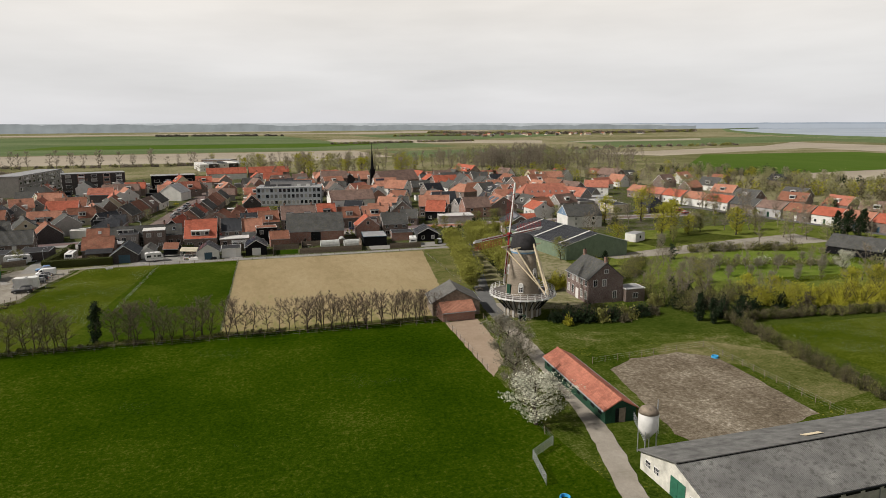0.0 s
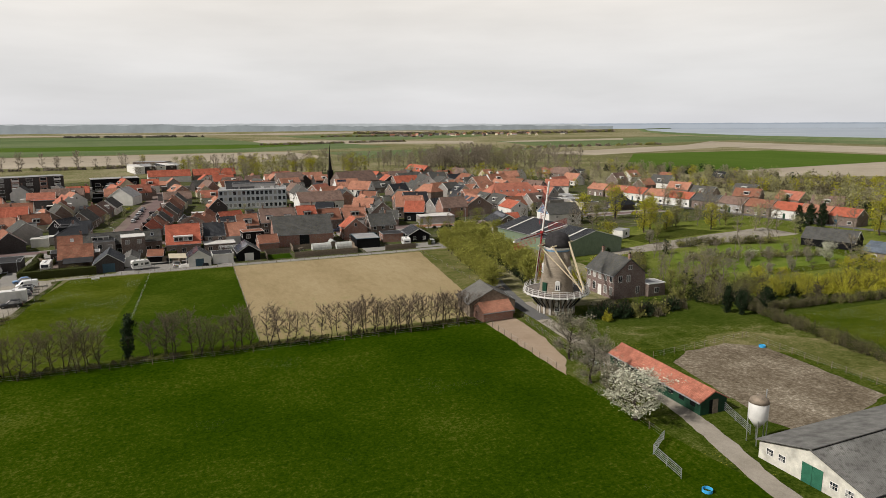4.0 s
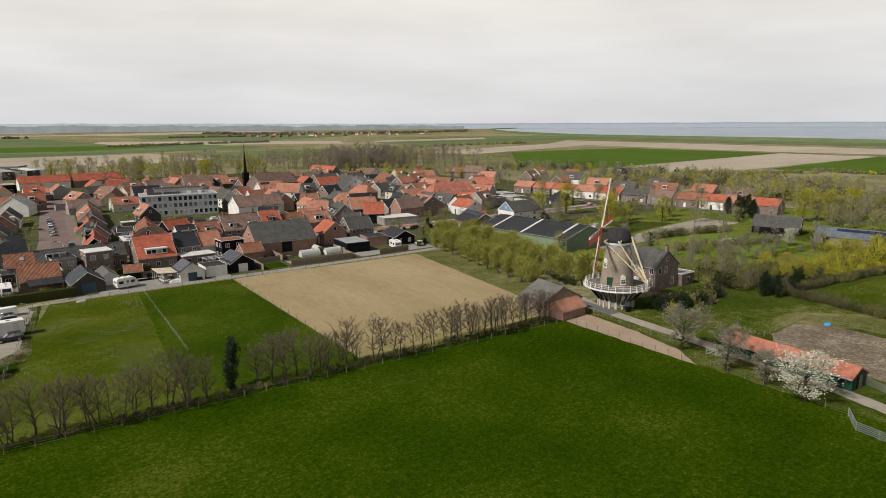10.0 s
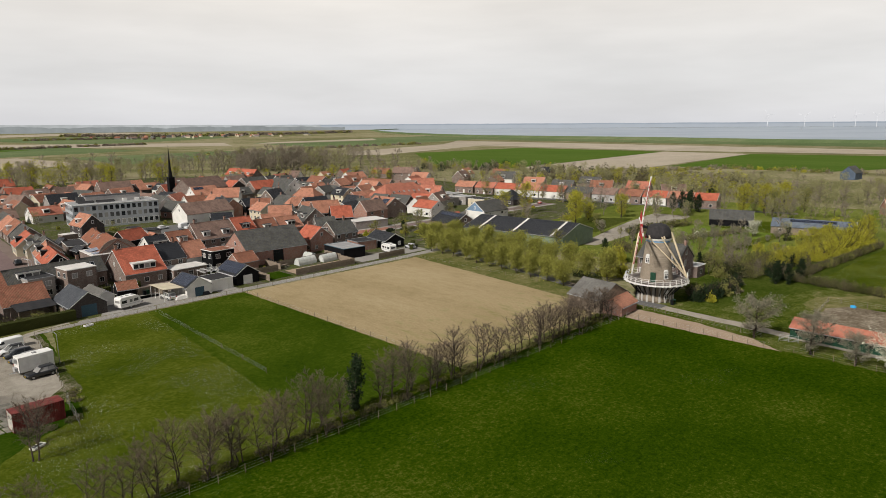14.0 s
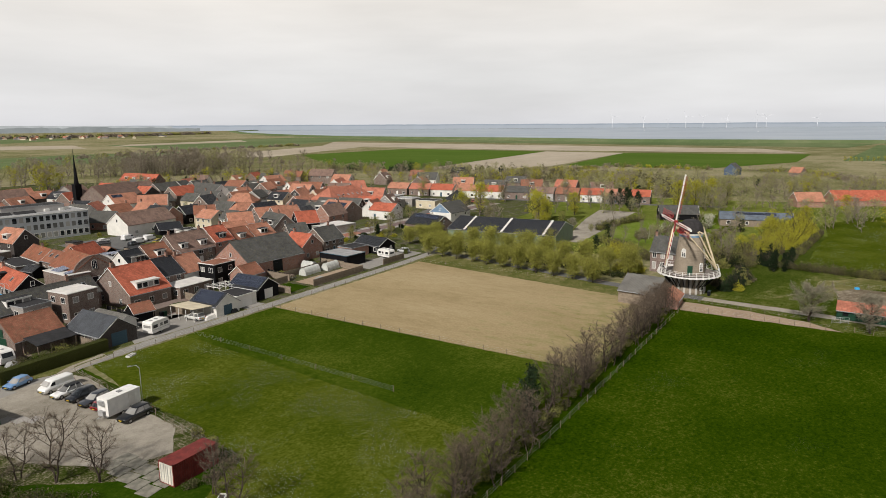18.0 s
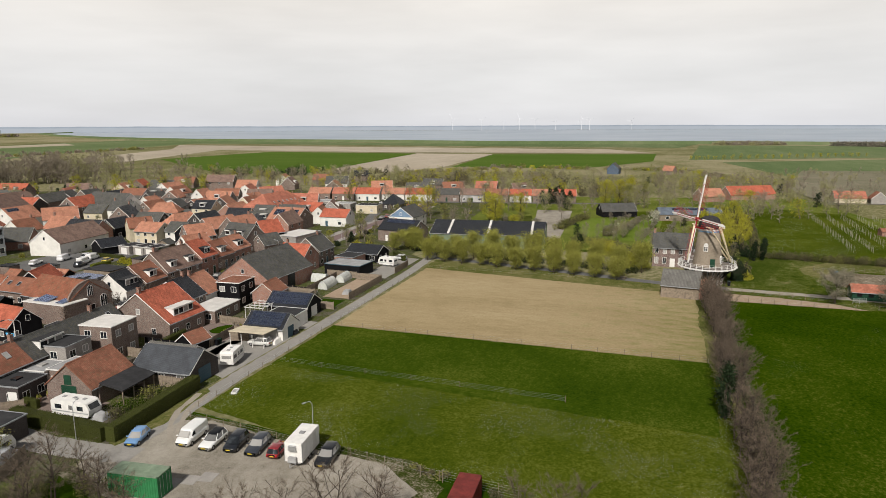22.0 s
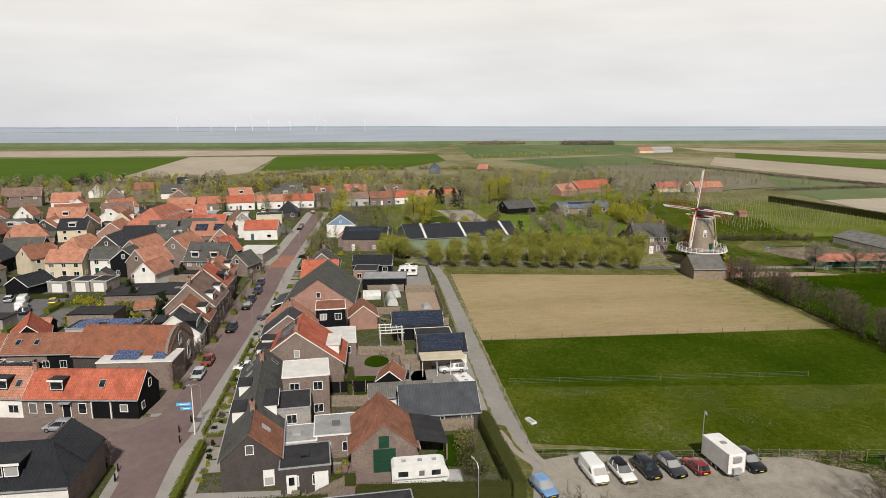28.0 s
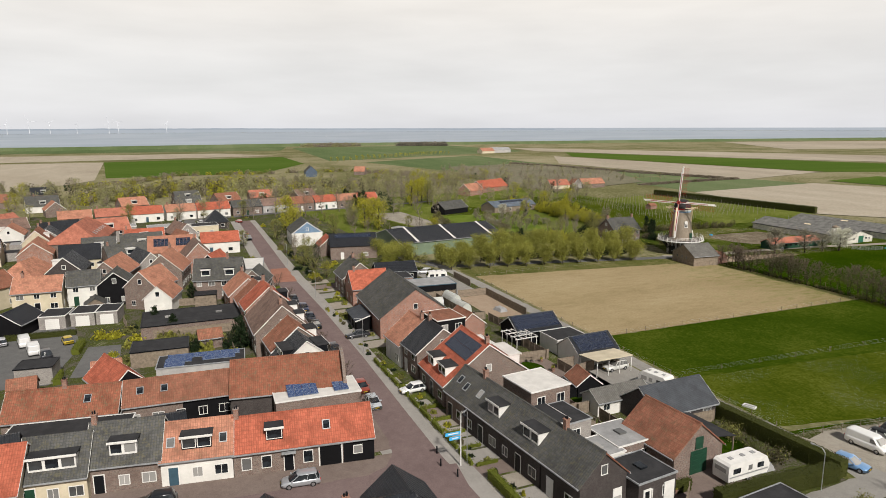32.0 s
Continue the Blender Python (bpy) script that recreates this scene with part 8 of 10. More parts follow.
for i in range(130):
    x, y = hrng.uniform(-60, 330), hrng.uniform(490, 760)
    if x > 120 and y < 540 or -50 < x < 20 and y < 525 or abs(x + 47) < 30 and abs(y - 691) < 20:
        continue
    wood.add(hrng.choice(("bare", "bare", "spring", "willow" if i % 3 == 0 else "bare", "bare")), x, y, hrng.uniform(0.8, 1.3))
for x, y, s in ((-7, 606, 1.5), (25, 565, 1.5), (71, 513, 1.4), (-20, 590, 1.2), (60, 525, 1.1)):
    tree("willow", x, y, s)
for i in range(40):
    wood.add("bare", -420 + i * 9 + hrng.uniform(-5, 5), 690 + hrng.uniform(-12, 12), hrng.uniform(1.1, 1.7))
for i in range(140):
    x, y = hrng.uniform(190, 340), hrng.uniform(250, 500)
    if abs(x - 221) < 16 and abs(y - 391) < 16:
        continue
    wood.add(hrng.choice(("bare", "spring", "bare", "willow")), x, y, hrng.uniform(0.6, 1.05))
for i in range(150):
    wood.add(hrng.choice(("bare", "bare", "spring")), hrng.uniform(270, 470), hrng.uniform(-70, 40), hrng.uniform(0.3, 0.5))
for i in range(120):
    k = hrng.gauss(0.5, 0.34)
    wood.add("bare" if i % 9 else "spring", 172 + 105 * k + hrng.gauss(0, 8), 590 - 85 * k + hrng.gauss(0, 13), hrng.uniform(1.15, 2.0) * max(0.6, 1.1 - 0.45 * abs(k - 0.5)))
for i in range(90):
    k = hrng.random()
    wood.add(("spring", "bare", "spring", "bare", "willow", "fir")[i % 6], 105 + 170 * k + hrng.uniform(-25, 25), 478 - 110 * k + hrng.uniform(-34, 34), hrng.uniform(0.45, 0.95))
for i in range(60):
    wood.add(("willow", "bare", "spring", "bare")[i % 4], hrng.uniform(-12, 120), hrng.uniform(500, 580), hrng.uniform(1.0, 1.7))
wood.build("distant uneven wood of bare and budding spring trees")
# garden greenery in the village
garden = random.Random(8)
for i in range(400):
    x, y = garden.uniform(-150, 190), garden.uniform(202, 440)
    if 5 < x < 33 and 272 < y < 314 or near_line(x, y) < 5.5 or any(abs(x - a) < 7.5 and abs(y - b) < 6.5 for a, b in TAKEN):
        continue
    if garden.random() < 0.35:
        kind = garden.choice(("bare", "spring", "fir", "spring", "bare"))
        tree(kind, x, y, garden.uniform(0.3, 0.6), group="garden trees", kinds=FARKINDS if y > 262 else KINDS)
    else:
        bush(garden.choice(("green", "fresh", "dark", "yellow", "brown", "fresh", "green")), x, y, garden.uniform(0.7, 2.1), garden.uniform(0.7, 2.2), "garden shrubs")
scrub_mass("far_thicket", [(330, 60), (460, 120), (470, 260), (360, 330)], 150, 2, 5, (("leafmix", 0.4), ("twig", 0.4), ("leafy", 0.2)), "uneven thicket of spring trees beyond the village", 1, 0.6)
for (x0, y0), (x1, y1), n, s in (((632, 93), (769, -102), 22, 0.5), ((645, 98), (782, -96), 22, 0.5)):
    for i in range(n):
        k = i / (n - 1)
        tree("willow", x0 + (x1 - x0) * k, y0 + (y1 - y0) * k, s * hrng.uniform(0.85, 1.1), group="young roadside trees far off", kinds=FARKINDS)
for k, (pts, n, r0, r1, mats, size, text) in enumerate((
        ([(1185, 30), (1205, -85)], 110, 4, 9, (("farleaf", 0.5), ("fartwig", 0.5)), 1.3, "clump of budding trees before the dike"),
        ([(1160, -157), (1125, -243)], 100, 5, 10, (("belt", 0.6), ("fartwig", 0.4)), 1.3, "grey clump of trees before the dike"),
        ([(500, -62), (436, -80), (339, -92), (262, -110)], 700, 1.4, 2.2, (("twig", 0.8), ("brush", 0.2)), 0.4, "straight bare windbreak between fields"),
        ([(243, -22), (250, -70), (255, -119)], 320, 1.2, 1.9, (("twig", 0.8), ("brush", 0.2)), 0.36, "second bare windbreak beside the track"),
        ([(131, 1360), (473, 1476)], 90, 3, 6, (("twig", 0.7), ("leafmix", 0.3)), 1.6, "row of bare trees between far fields"),
        ([(420, 2186), (749, 2209)], 90, 4, 8, (("twig", 0.7), ("leafmix", 0.3)), 2.2, "row of bare trees between far fields"),
        ([(729, 2963), (907, 2401), (1383, 2378), (1906, 2629)], 240, 6, 13, (("twig", 0.7), ("leafmix", 0.3)), 4.0, "hazy belt of far woods and gardens"),
        ([(-430, 700), (-255, 702), (-110, 690), (-34, 700)], 90, 2.0, 3.6, (("fartwig", 0.6), ("farleaf", 0.4)), 0.9, "low budding growth beyond the village"),
        ([(-420, 2700), (60, 2560)], 80, 5, 9, (("belt", 1.0),), 3.0, "grey clump of far trees between fields"))):
    scrub_mass("far_thicket", pts, n, r0, r1, mats, text, 40 + k, size)
for i in range(60):
    k = hrng.random()
    hx, hy = 620 + 760 * k + hrng.uniform(-60, 60), 2150 + hrng.uniform(-160, 160)
    house(hx, hy, hrng.uniform(10, 18), 9, hrng.uniform(0, 180), 4, 8.5, hrng.choice(("orange", "brown", "slate", "rust")), hrng.choice(("greybrick", "brick", "cream")), "far village house among trees", win=False, gwin=False, trim=None, group="houses of the far village") if i < 36 else None
for k, (pts, n, r0, r1, mats, size, spread, tall, text) in enumerate((
        ([(300, 470), (345, 420), (365, 345)], 60, 2, 4, (("brush", 0.4), ("farleaf", 0.4), ("leafdark", 0.2)), 0.6, 4, 1.9, "gardens and trees at the village edge"),
        ([(262, 310), (300, 296), (330, 245), (345, 215)], 110, 2.2, 4, (("brush", 0.45), ("farleaf", 0.35), ("leafy", 0.2)), 0.55, 3.2, 2.5, "uneven wood of budding trees beyond the village"),
        ([(345, 285), (313, 255), (292, 217), (268, 190), (250, 168)], 120, 2.2, 4, (("brush", 0.35), ("farleaf", 0.4), ("leafy", 0.25)), 0.55, 3.0, 2.4, "uneven wood of budding trees beyond the village"))):
    scrub_mass("far_thicket", pts, n, r0, r1, mats, text, 70 + k, size, spread, tall)
scrub_mass("far_thicket", [(300, 880), (560, 960), (800, 980)], 70, 3, 6, (("leafmix", 0.4), ("twig", 0.6)), "distant belt of bare woodland", 5, 1.2)
scrub_mass("far_thicket", [(-160, 540), (-260, 640), (-520, 700)], 80, 3, 6, (("leafmix", 0.4), ("twig", 0.6)), "belt of bare trees beyond the village", 6, 1.0)

# ---- vehicles ----
def car_paint(name, c, metal=0.25):
    m, n, l, b = mat_base(name, 0.28, metal)
    b.inputs["Specular IOR Level"].default_value = 0.5
    b.inputs["Coat Weight"].default_value = 0.6
    co = n.new("ShaderNodeTexCoord").outputs["Object"]
    f = noise_node(n, l, co, 2.5, 3)
    l.new(mixed(n, l, span(n, l, f, 0.45, 0.8, 0, 0.25), c, scaled(c, 0.7)), b.inputs["Base Color"])
    return m


M["tyre"] = plain("tyre_rubber", (0.02, 0.02, 0.02), 0.9, 0, 0.3, 4)
M["rim"] = plain("wheel_rim", (0.4, 0.4, 0.42), 0.35, 0.8, 0.15, 4)
M["carglass"] = glassy("car_glass", (0.012, 0.014, 0.016))
M["lampglass"] = plain("headlamp", (0.6, 0.6, 0.62), 0.2, 0, 0.1, 4)
M["plate"] = plain("plate_yellow", (0.55, 0.40, 0.04), 0.5, 0, 0.1, 4)
M["redlamp"] = plain("tail_lamp", (0.35, 0.02, 0.02), 0.3, 0, 0.1, 4)
PAINT = {}


def wheel(ob, x, y, r, rims=True):
    t = part("wheel", shared(("tyre", r), lambda: Geo().lathe([(r * 0.6, -0.1), (r * 0.96, -0.11), (r, -0.07), (r, 0.07), (r * 0.96, 0.11), (r * 0.6, 0.1)], 18, True).mesh("wheel", M["tyre"])), None, ob, m=pose(x, y, r, 90, 0, 0))
    if rims:
        part("rim", shared(("rim", r), lambda: Geo().lathe([(r * 0.62, -0.09), (r * 0.62, 0.09), (r * 0.2, 0.06)], 14).mesh("rim", M["rim"])), None, t)


def loft(sections):
    """A body through cross-sections: rows of (x, [(y, z), ...]), alike in count, capped."""
    g = Geo()
    n = len(sections[0][1])
    for x, ring in sections:
        g.v += [(x, y, z) for y, z in ring]
    for j in range(len(sections) - 1):
        g.f += [(j * n + i, j * n + (i + 1) % n, (j + 1) * n + (i + 1) % n, (j + 1) * n + i) for i in range(n)]
    g.f += [tuple(range(n - 1, -1, -1)), tuple((len(sections) - 1) * n + i for i in range(n))]
    return g


def car(x, y, ang, colour, label, style="hatch", s=1.0, group=""):
    """A car with its nose along local +x."""
    if colour not in PAINT:
        PAINT[colour] = car_paint("car_paint", colour)
    P = PAINT[colour]
    L, W, H = {"hatch": (4.05, 1.72, 1.48), "saloon": (4.5, 1.8, 1.45), "suv": (4.5, 1.88, 1.68), "estate": (4.6, 1.8, 1.5), "van": (4.9, 1.95, 1.97), "mpv": (4.3, 1.78, 1.62)}[style]
    L, W, H = L * s, W * s, H * s
    ob = thing("van" if style == "van" else "car", label, "van" if style == "van" else "car", pose(x, y, 0.05, 0, 0, ang), group)
    w, belt, base = W / 2, H * (0.58 if style != "van" else 0.56), 0.24

    def ring(f, top, low=base):
        a = w * f
        half = [(a * 0.86, low), (a * 0.97, low + 0.1), (a, low + 0.3), (a * 0.995, top - 0.24), (a * 0.95, top - 0.06), (a * 0.78, top)]
        return half + [(-p, q) for p, q in half[::-1]]
    near = x < 40 and y < 262
    hood = belt - 0.03
    hx = {"van": 0.36}.get(style, 0.2)
    part("body", loft([(-L / 2, ring(0.80, belt * 0.84, 0.42)), (-L / 2 + 0.06, ring(0.90, belt * 0.95, 0.3)), (-L / 2 + 0.22, ring(0.97, belt)), (-L * 0.3, ring(1.0, belt + 0.01)), (0, ring(1.0, belt)), (L * hx, ring(1.0, belt - 0.01)), (L * 0.34 if hx < 0.3 else L * 0.4, ring(0.98, hood * 0.95)), (L * 0.44, ring(0.93, hood * 0.86)), (L / 2 - 0.07, ring(0.83, hood * 0.74, 0.3)), (L / 2, ring(0.70, hood * 0.62, 0.38))]), P, ob, smooth=True)
    r0, r1 = {"hatch": (-0.47, 0.25), "saloon": (-0.40, 0.22), "suv": (-0.48, 0.22), "estate": (-0.49, 0.22), "van": (-0.495, 0.38), "mpv": (-0.48, 0.31)}[style]
    t0, t1 = {"hatch": (-0.37, 0.03), "saloon": (-0.24, 0.03), "suv": (-0.41, 0.04), "estate": (-0.41, 0.03), "van": (-0.48, 0.23), "mpv": (-0.41, 0.08)}[style]
    bw, tw = w * 0.94, w * 0.74 if style != "van" else w * 0.88

    def cabin(k, lift):
        """A ring round the cabin, k of the way from the belt line to the roof."""
        a, b, q = r0 + (t0 - r0) * k, r1 + (t1 - r1) * k, bw + (tw - bw) * k ** 1.25
        return [(a * L, 0), (a * L + 0.05, -q * 0.8), (a * L + 0.22, -q), (b * L - 0.3, -q), (b * L - 0.07, -q * 0.8), (b * L, 0), (b * L - 0.07, q * 0.8), (b * L - 0.3, q), (a * L + 0.22, q), (a * L + 0.05, q * 0.8)], belt - 0.03 + (H - 0.07 - belt) * k + lift

    g = Geo()
    for k in (0.0, 0.35, 0.7, 0.94):
        pts, zz = cabin(k, 0.0)
        g.v += [(p, q, zz) for p, q in pts]
    for j in range(3):
        g.f += [(j * 10 + i, j * 10 + (i + 1) % 10, j * 10 + 10 + (i + 1) % 10, j * 10 + 10 + i) for i in range(10)]
    top = Geo()
    for k, f, lift in ((0.90, 1.0, 0.0), (1.0, 0.99, 0.01), (1.0, 0.82, 0.055), (1.0, 0.3, 0.07)):
        pts, zz = cabin(k, lift)
        cx = (pts[0][0] + pts[5][0]) / 2
        top.v += [(cx + (p - cx) * f, q * f * 1.01, zz) for p, q in pts]
    for j in range(3):
        top.f += [(j * 10 + i, j * 10 + (i + 1) % 10, j * 10 + 10 + (i + 1) % 10, j * 10 + 10 + i) for i in range(10)]
    top.f.append(tuple(range(30, 40)))
    if style == "van":
        part("cargo_body", g, P, ob)
        part("windscreen", Geo().poly([(L * 0.372, -bw * 0.78, belt + 0.06), (L * 0.372, bw * 0.78, belt + 0.06), (L * 0.262, tw * 0.8, H - 0.2), (L * 0.262, -tw * 0.8, H - 0.2)]), M["carglass"], ob, m=pose(0.05, 0, 0.03))
        for sd in (-1, 1):
            part("side_window", Geo().poly([(L * 0.30, sd * (bw + 0.014), belt + 0.06), (L * 0.13, sd * (bw + 0.014), belt + 0.06), (L * 0.13, sd * (tw + 0.055), H - 0.32), (L * 0.22, sd * (tw + 0.055), H - 0.32)]), M["carglass"], ob)
    else:
        part("glasshouse", g, M["carglass"], ob, smooth=True)
        for sd in (-1, 1):
            for ka, kb in ((0.04, 0.05), (0.42, 0.43), (0.97, 0.95)):
                if near:
                    p0, p1 = r0 + (r1 - r0) * ka, t0 + (t1 - t0) * kb
                    part("pillar", Geo().tube((p0 * L + (0.15 if ka < 0.1 else -0.2 if ka > 0.9 else 0), sd * bw * 0.99, belt - 0.03), (p1 * L + (0.12 if ka < 0.1 else -0.14 if ka > 0.9 else 0), sd * tw * 1.0, H - 0.06), 0.05, 0.04, 5), P, ob)
    part("roof", top, M["darkpaint"] if "black roof" in label else P, ob, smooth=True)
    for wx in (-0.3, 0.31):
        for sd in (-1, 1):
            wheel(ob, wx * L, sd * (w - 0.1), 0.32 * s, near)
    if not near:
        return ob
    for sd in (-1, 1):
        part("headlight", loft([(L / 2 - 0.34, [(sd * w * 0.86, hood * 0.70), (sd * w * 0.60, hood * 0.74), (sd * w * 0.60, hood * 0.62)]), (L / 2 - 0.05, [(sd * w * 0.74, hood * 0.62), (sd * w * 0.48, hood * 0.64), (sd * w * 0.48, hood * 0.52)])]), M["lampglass"], ob)
        part("tail_light", Geo().box(-L / 2 - 0.005, sd * w * 0.74 - 0.09, belt * 0.62, -L / 2 + 0.16, sd * w * 0.74 + 0.09, belt * 0.92), M["redlamp"], ob)
        part("wing_mirror", Geo().box(r1 * L - 0.42, sd * (w + 0.08) - 0.09, belt + 0.02, r1 * L - 0.28, sd * (w + 0.08) + 0.09, belt + 0.15), P, ob)
        part("number_plate", Geo().box(sd * (L / 2 + 0.005) - 0.02, -0.26, 0.46, sd * (L / 2 + 0.005) + 0.02, 0.26, 0.57), M["plate"], ob)
    part("bumper", Geo().box(L / 2 - 0.05, -w * 0.62, 0.34, L / 2 + 0.012, w * 0.62, 0.45), M["darkpaint"], ob)
    return ob


for k, (x, y, c) in enumerate(((-108, 402, (0.02, 0.022, 0.026)), (-104, 402, (0.3, 0.31, 0.33)), (-99, 401, (0.02, 0.02, 0.025)), (-94.5, 400, (0.7, 0.7, 0.7)), (-96, 372, (0.03, 0.03, 0.035)), (-94, 362, (0.5, 0.5, 0.52)))):
    car(x, y, 100, c, "car parked before the flats", ("estate", "hatch", "mpv")[k % 3], group="cars before the flats")
lot = "vehicles on the sandy lot"
car(-60.8, 195.6, 196, (0.16, 0.30, 0.52), "light blue hatchback parked on a sandy lot", "hatch", group=lot)
car(-58.4, 189.2, 186, (0.75, 0.75, 0.73), "white panel van parked on a sandy lot", "van", group=lot)
car(-58.6, 185.9, 186, (0.78, 0.78, 0.76), "white car with black roof parked on a sandy lot", "estate", group=lot)
car(-58.2, 182.8, 188, (0.012, 0.014, 0.018), "black car parked on a sandy lot", "mpv", group=lot)
car(-58.0, 179.8, 188, (0.035, 0.04, 0.05), "dark grey estate parked on a sandy lot", "estate", group=lot)
car(-58.2, 176.9, 8, (0.22, 0.02, 0.025), "small dark red hatchback parked on a sandy lot", "hatch", 0.92, group=lot)
car(-58.0, 170.3, 186, (0.01, 0.011, 0.013), "black off-roader parked on a sandy lot", "suv", group=lot)
sc = "cars parked along the street"
for x, y, a, c, lb, st in ((-22.9, 242.2, 181, (0.5, 0.53, 0.56), "silver hatchback parked at the kerb", "hatch"), (-16.8, 242.2, 181, (0.26, 0.05, 0.03), "dark red car parked at the kerb", "hatch"), (1.3, 242.2, 180, (0.015, 0.018, 0.025), "black car parked at the kerb", "estate"), (17.4, 242.3, 180, (0.012, 0.013, 0.016), "black saloon parked at the kerb", "saloon"), (22.7, 242.3, 180, (0.02, 0.025, 0.04), "dark blue car parked at the kerb", "hatch"), (30.4, 242.3, 180, (0.02, 0.03, 0.07), "dark blue estate parked at the kerb", "estate"), (38.6, 243.0, 180, (0.03, 0.03, 0.035), "dark grey car parked at the kerb", "hatch"), (128, 243.6, 180, (0.02, 0.02, 0.025), "black car parked at the kerb", "estate"), (134, 243.6, 180, (0.25, 0.04, 0.03), "red car parked at the kerb", "hatch")):
    car(x, y, a, c, lb, st, group=sc)
car(-20.4, 235.3, 95, (0.78, 0.78, 0.77), "white hatchback on a paved drive", "hatch")
car(8, 236.2, 92, (0.03, 0.03, 0.035), "dark car on a gravel drive", "saloon")
car(-39.8, 255.5, 84, (0.3, 0.31, 0.33), "silver grey people carrier before a brick house", "mpv")
car(-38.2, 270.5, 84, (0.012, 0.013, 0.016), "black off-roader parked before a terrace", "suv")
for x, y, a, c, lb, st in ((22, 291.6, 15, (0.72, 0.72, 0.71), "white van in a car park", "van"), (27.5, 294, 15, (0.72, 0.72, 0.71), "white box van in a car park", "van"), (18.6, 289.2, 15, (0.02, 0.022, 0.028), "black car in a car park", "suv"), (29.5, 298, 15, (0.6, 0.6, 0.62), "silver estate in a car park", "estate"), (26, 286.8, 15, (0.5, 0.36, 0.03), "yellow car in a car park", "hatch"), (24, 301, 15, (0.7, 0.7, 0.7), "white van in a car park", "van"), (6.6, 290, 15, (0.1, 0.1, 0.12), "grey car in a car park", "hatch"), (17, 304, 20, (0.72, 0.72, 0.72), "white car in a car park", "estate")):
    car(x, y, a, c, lb, st, group="vehicles in the inner car park")
for i in range(6):
    car(-41.2 + i * 0.35, 300 + i * 8.5, 86, ((0.7, 0.7, 0.7), (0.03, 0.03, 0.04), (0.3, 0.3, 0.33), (0.68, 0.68, 0.68), (0.05, 0.06, 0.1), (0.4, 0.4, 0.42))[i], ("white", "black", "grey", "white", "dark blue", "silver")[i] + " car parked on the side street", ("hatch", "estate", "mpv", "hatch", "saloon", "hatch")[i], group="cars parked on the side street")
for x, y in ((176, 250), (178, 258), (180, 266), (174, 243)):
    car(x, y, 20, (0.7, 0.7, 0.7) if y > 255 else (0.4, 0.06, 0.05), "small car parked by the far terrace", "hatch", group="cars by the far terrace")
car(-24.6, 201.6, 94, (0.6, 0.6, 0.58), "pale car under a carport", "suv")
car(53.5, 205.5, 80, (0.55, 0.56, 0.57), "silver car behind the bungalow", "mpv")


def caravan(x, y, ang, L, label, name="caravan"):
    ob = thing(name, label, "caravan", pose(x, y, 0.06, 0, 0, ang))
    w = 1.12
    prof = [(-L / 2 + 0.1, 0.45), (L / 2 - 0.35, 0.45), (L / 2 - 0.02, 0.95), (L / 2, 1.5), (L / 2 - 0.45, 2.4), (L / 2 - 0.9, 2.6), (-L / 2 + 0.35, 2.6), (-L / 2 + 0.05, 2.35), (-L / 2, 1.4)]
    part("body", Geo().extrude(prof, -w, w, "y"), M["paint"], ob)
    for sd in (-1, 1):
        for u, ww in ((-L * 0.3, 1.1), (L * 0.02, 0.6), (L * 0.27, 1.0)):
            part("window", Geo().box(u - ww / 2, sd * (w + 0.012) - 0.015, 1.35, u + ww / 2, sd * (w + 0.012) + 0.015, 1.95), M["carglass"], ob)
        part("trim_stripe", Geo().box(-L / 2 + 0.2, sd * (w + 0.008) - 0.01, 0.95, L / 2 - 0.2, sd * (w + 0.008) + 0.01, 1.08), M["metal"], ob)
        wheel(ob, 0.0, sd * (w - 0.15), 0.33)
    part("front_window", Geo().poly([(L / 2 + 0.008, -0.85, 1.52), (L / 2 + 0.008, 0.85, 1.52), (L / 2 - 0.36, 0.85, 2.25), (L / 2 - 0.36, -0.85, 2.25)]), M["carglass"], ob)
    part("rear_window", Geo().box(-L / 2 - 0.01, -0.8, 1.45, -L / 2 + 0.03, 0.8, 1.95), M["carglass"], ob)
    for u in (-L * 0.28, 0.0, L * 0.25):
        part("roof_hatch", Geo().box(u - 0.25, -0.25, 2.6, u + 0.25, 0.25, 2.68), M["greyroof"], ob)
    part("drawbar", Geo().tube((L / 2 - 0.3, -0.6, 0.45), (L / 2 + 1.2, 0, 0.48), 0.05, 0.05, 5).tube((L / 2 - 0.3, 0.6, 0.45), (L / 2 + 1.2, 0, 0.48), 0.05, 0.05, 5).tube((L / 2 + 1.1, 0, 0.0), (L / 2 + 1.1, 0, 0.7), 0.04, 0.04, 5), M["metal"], ob)
    return ob


caravan(-57.4, 209.0, 272, 6.4, "white touring caravan parked beside a brick barn")
caravan(-33.6, 201.0, 14, 4.8, "white touring caravan parked beside the concrete track")
caravan(-71.0, 208.2, 10, 6.8, "white motorhome parked in a yard", "motorhome")
caravan(44.6, 205.5, 80, 5.2, "white caravan stored beside a workshop")


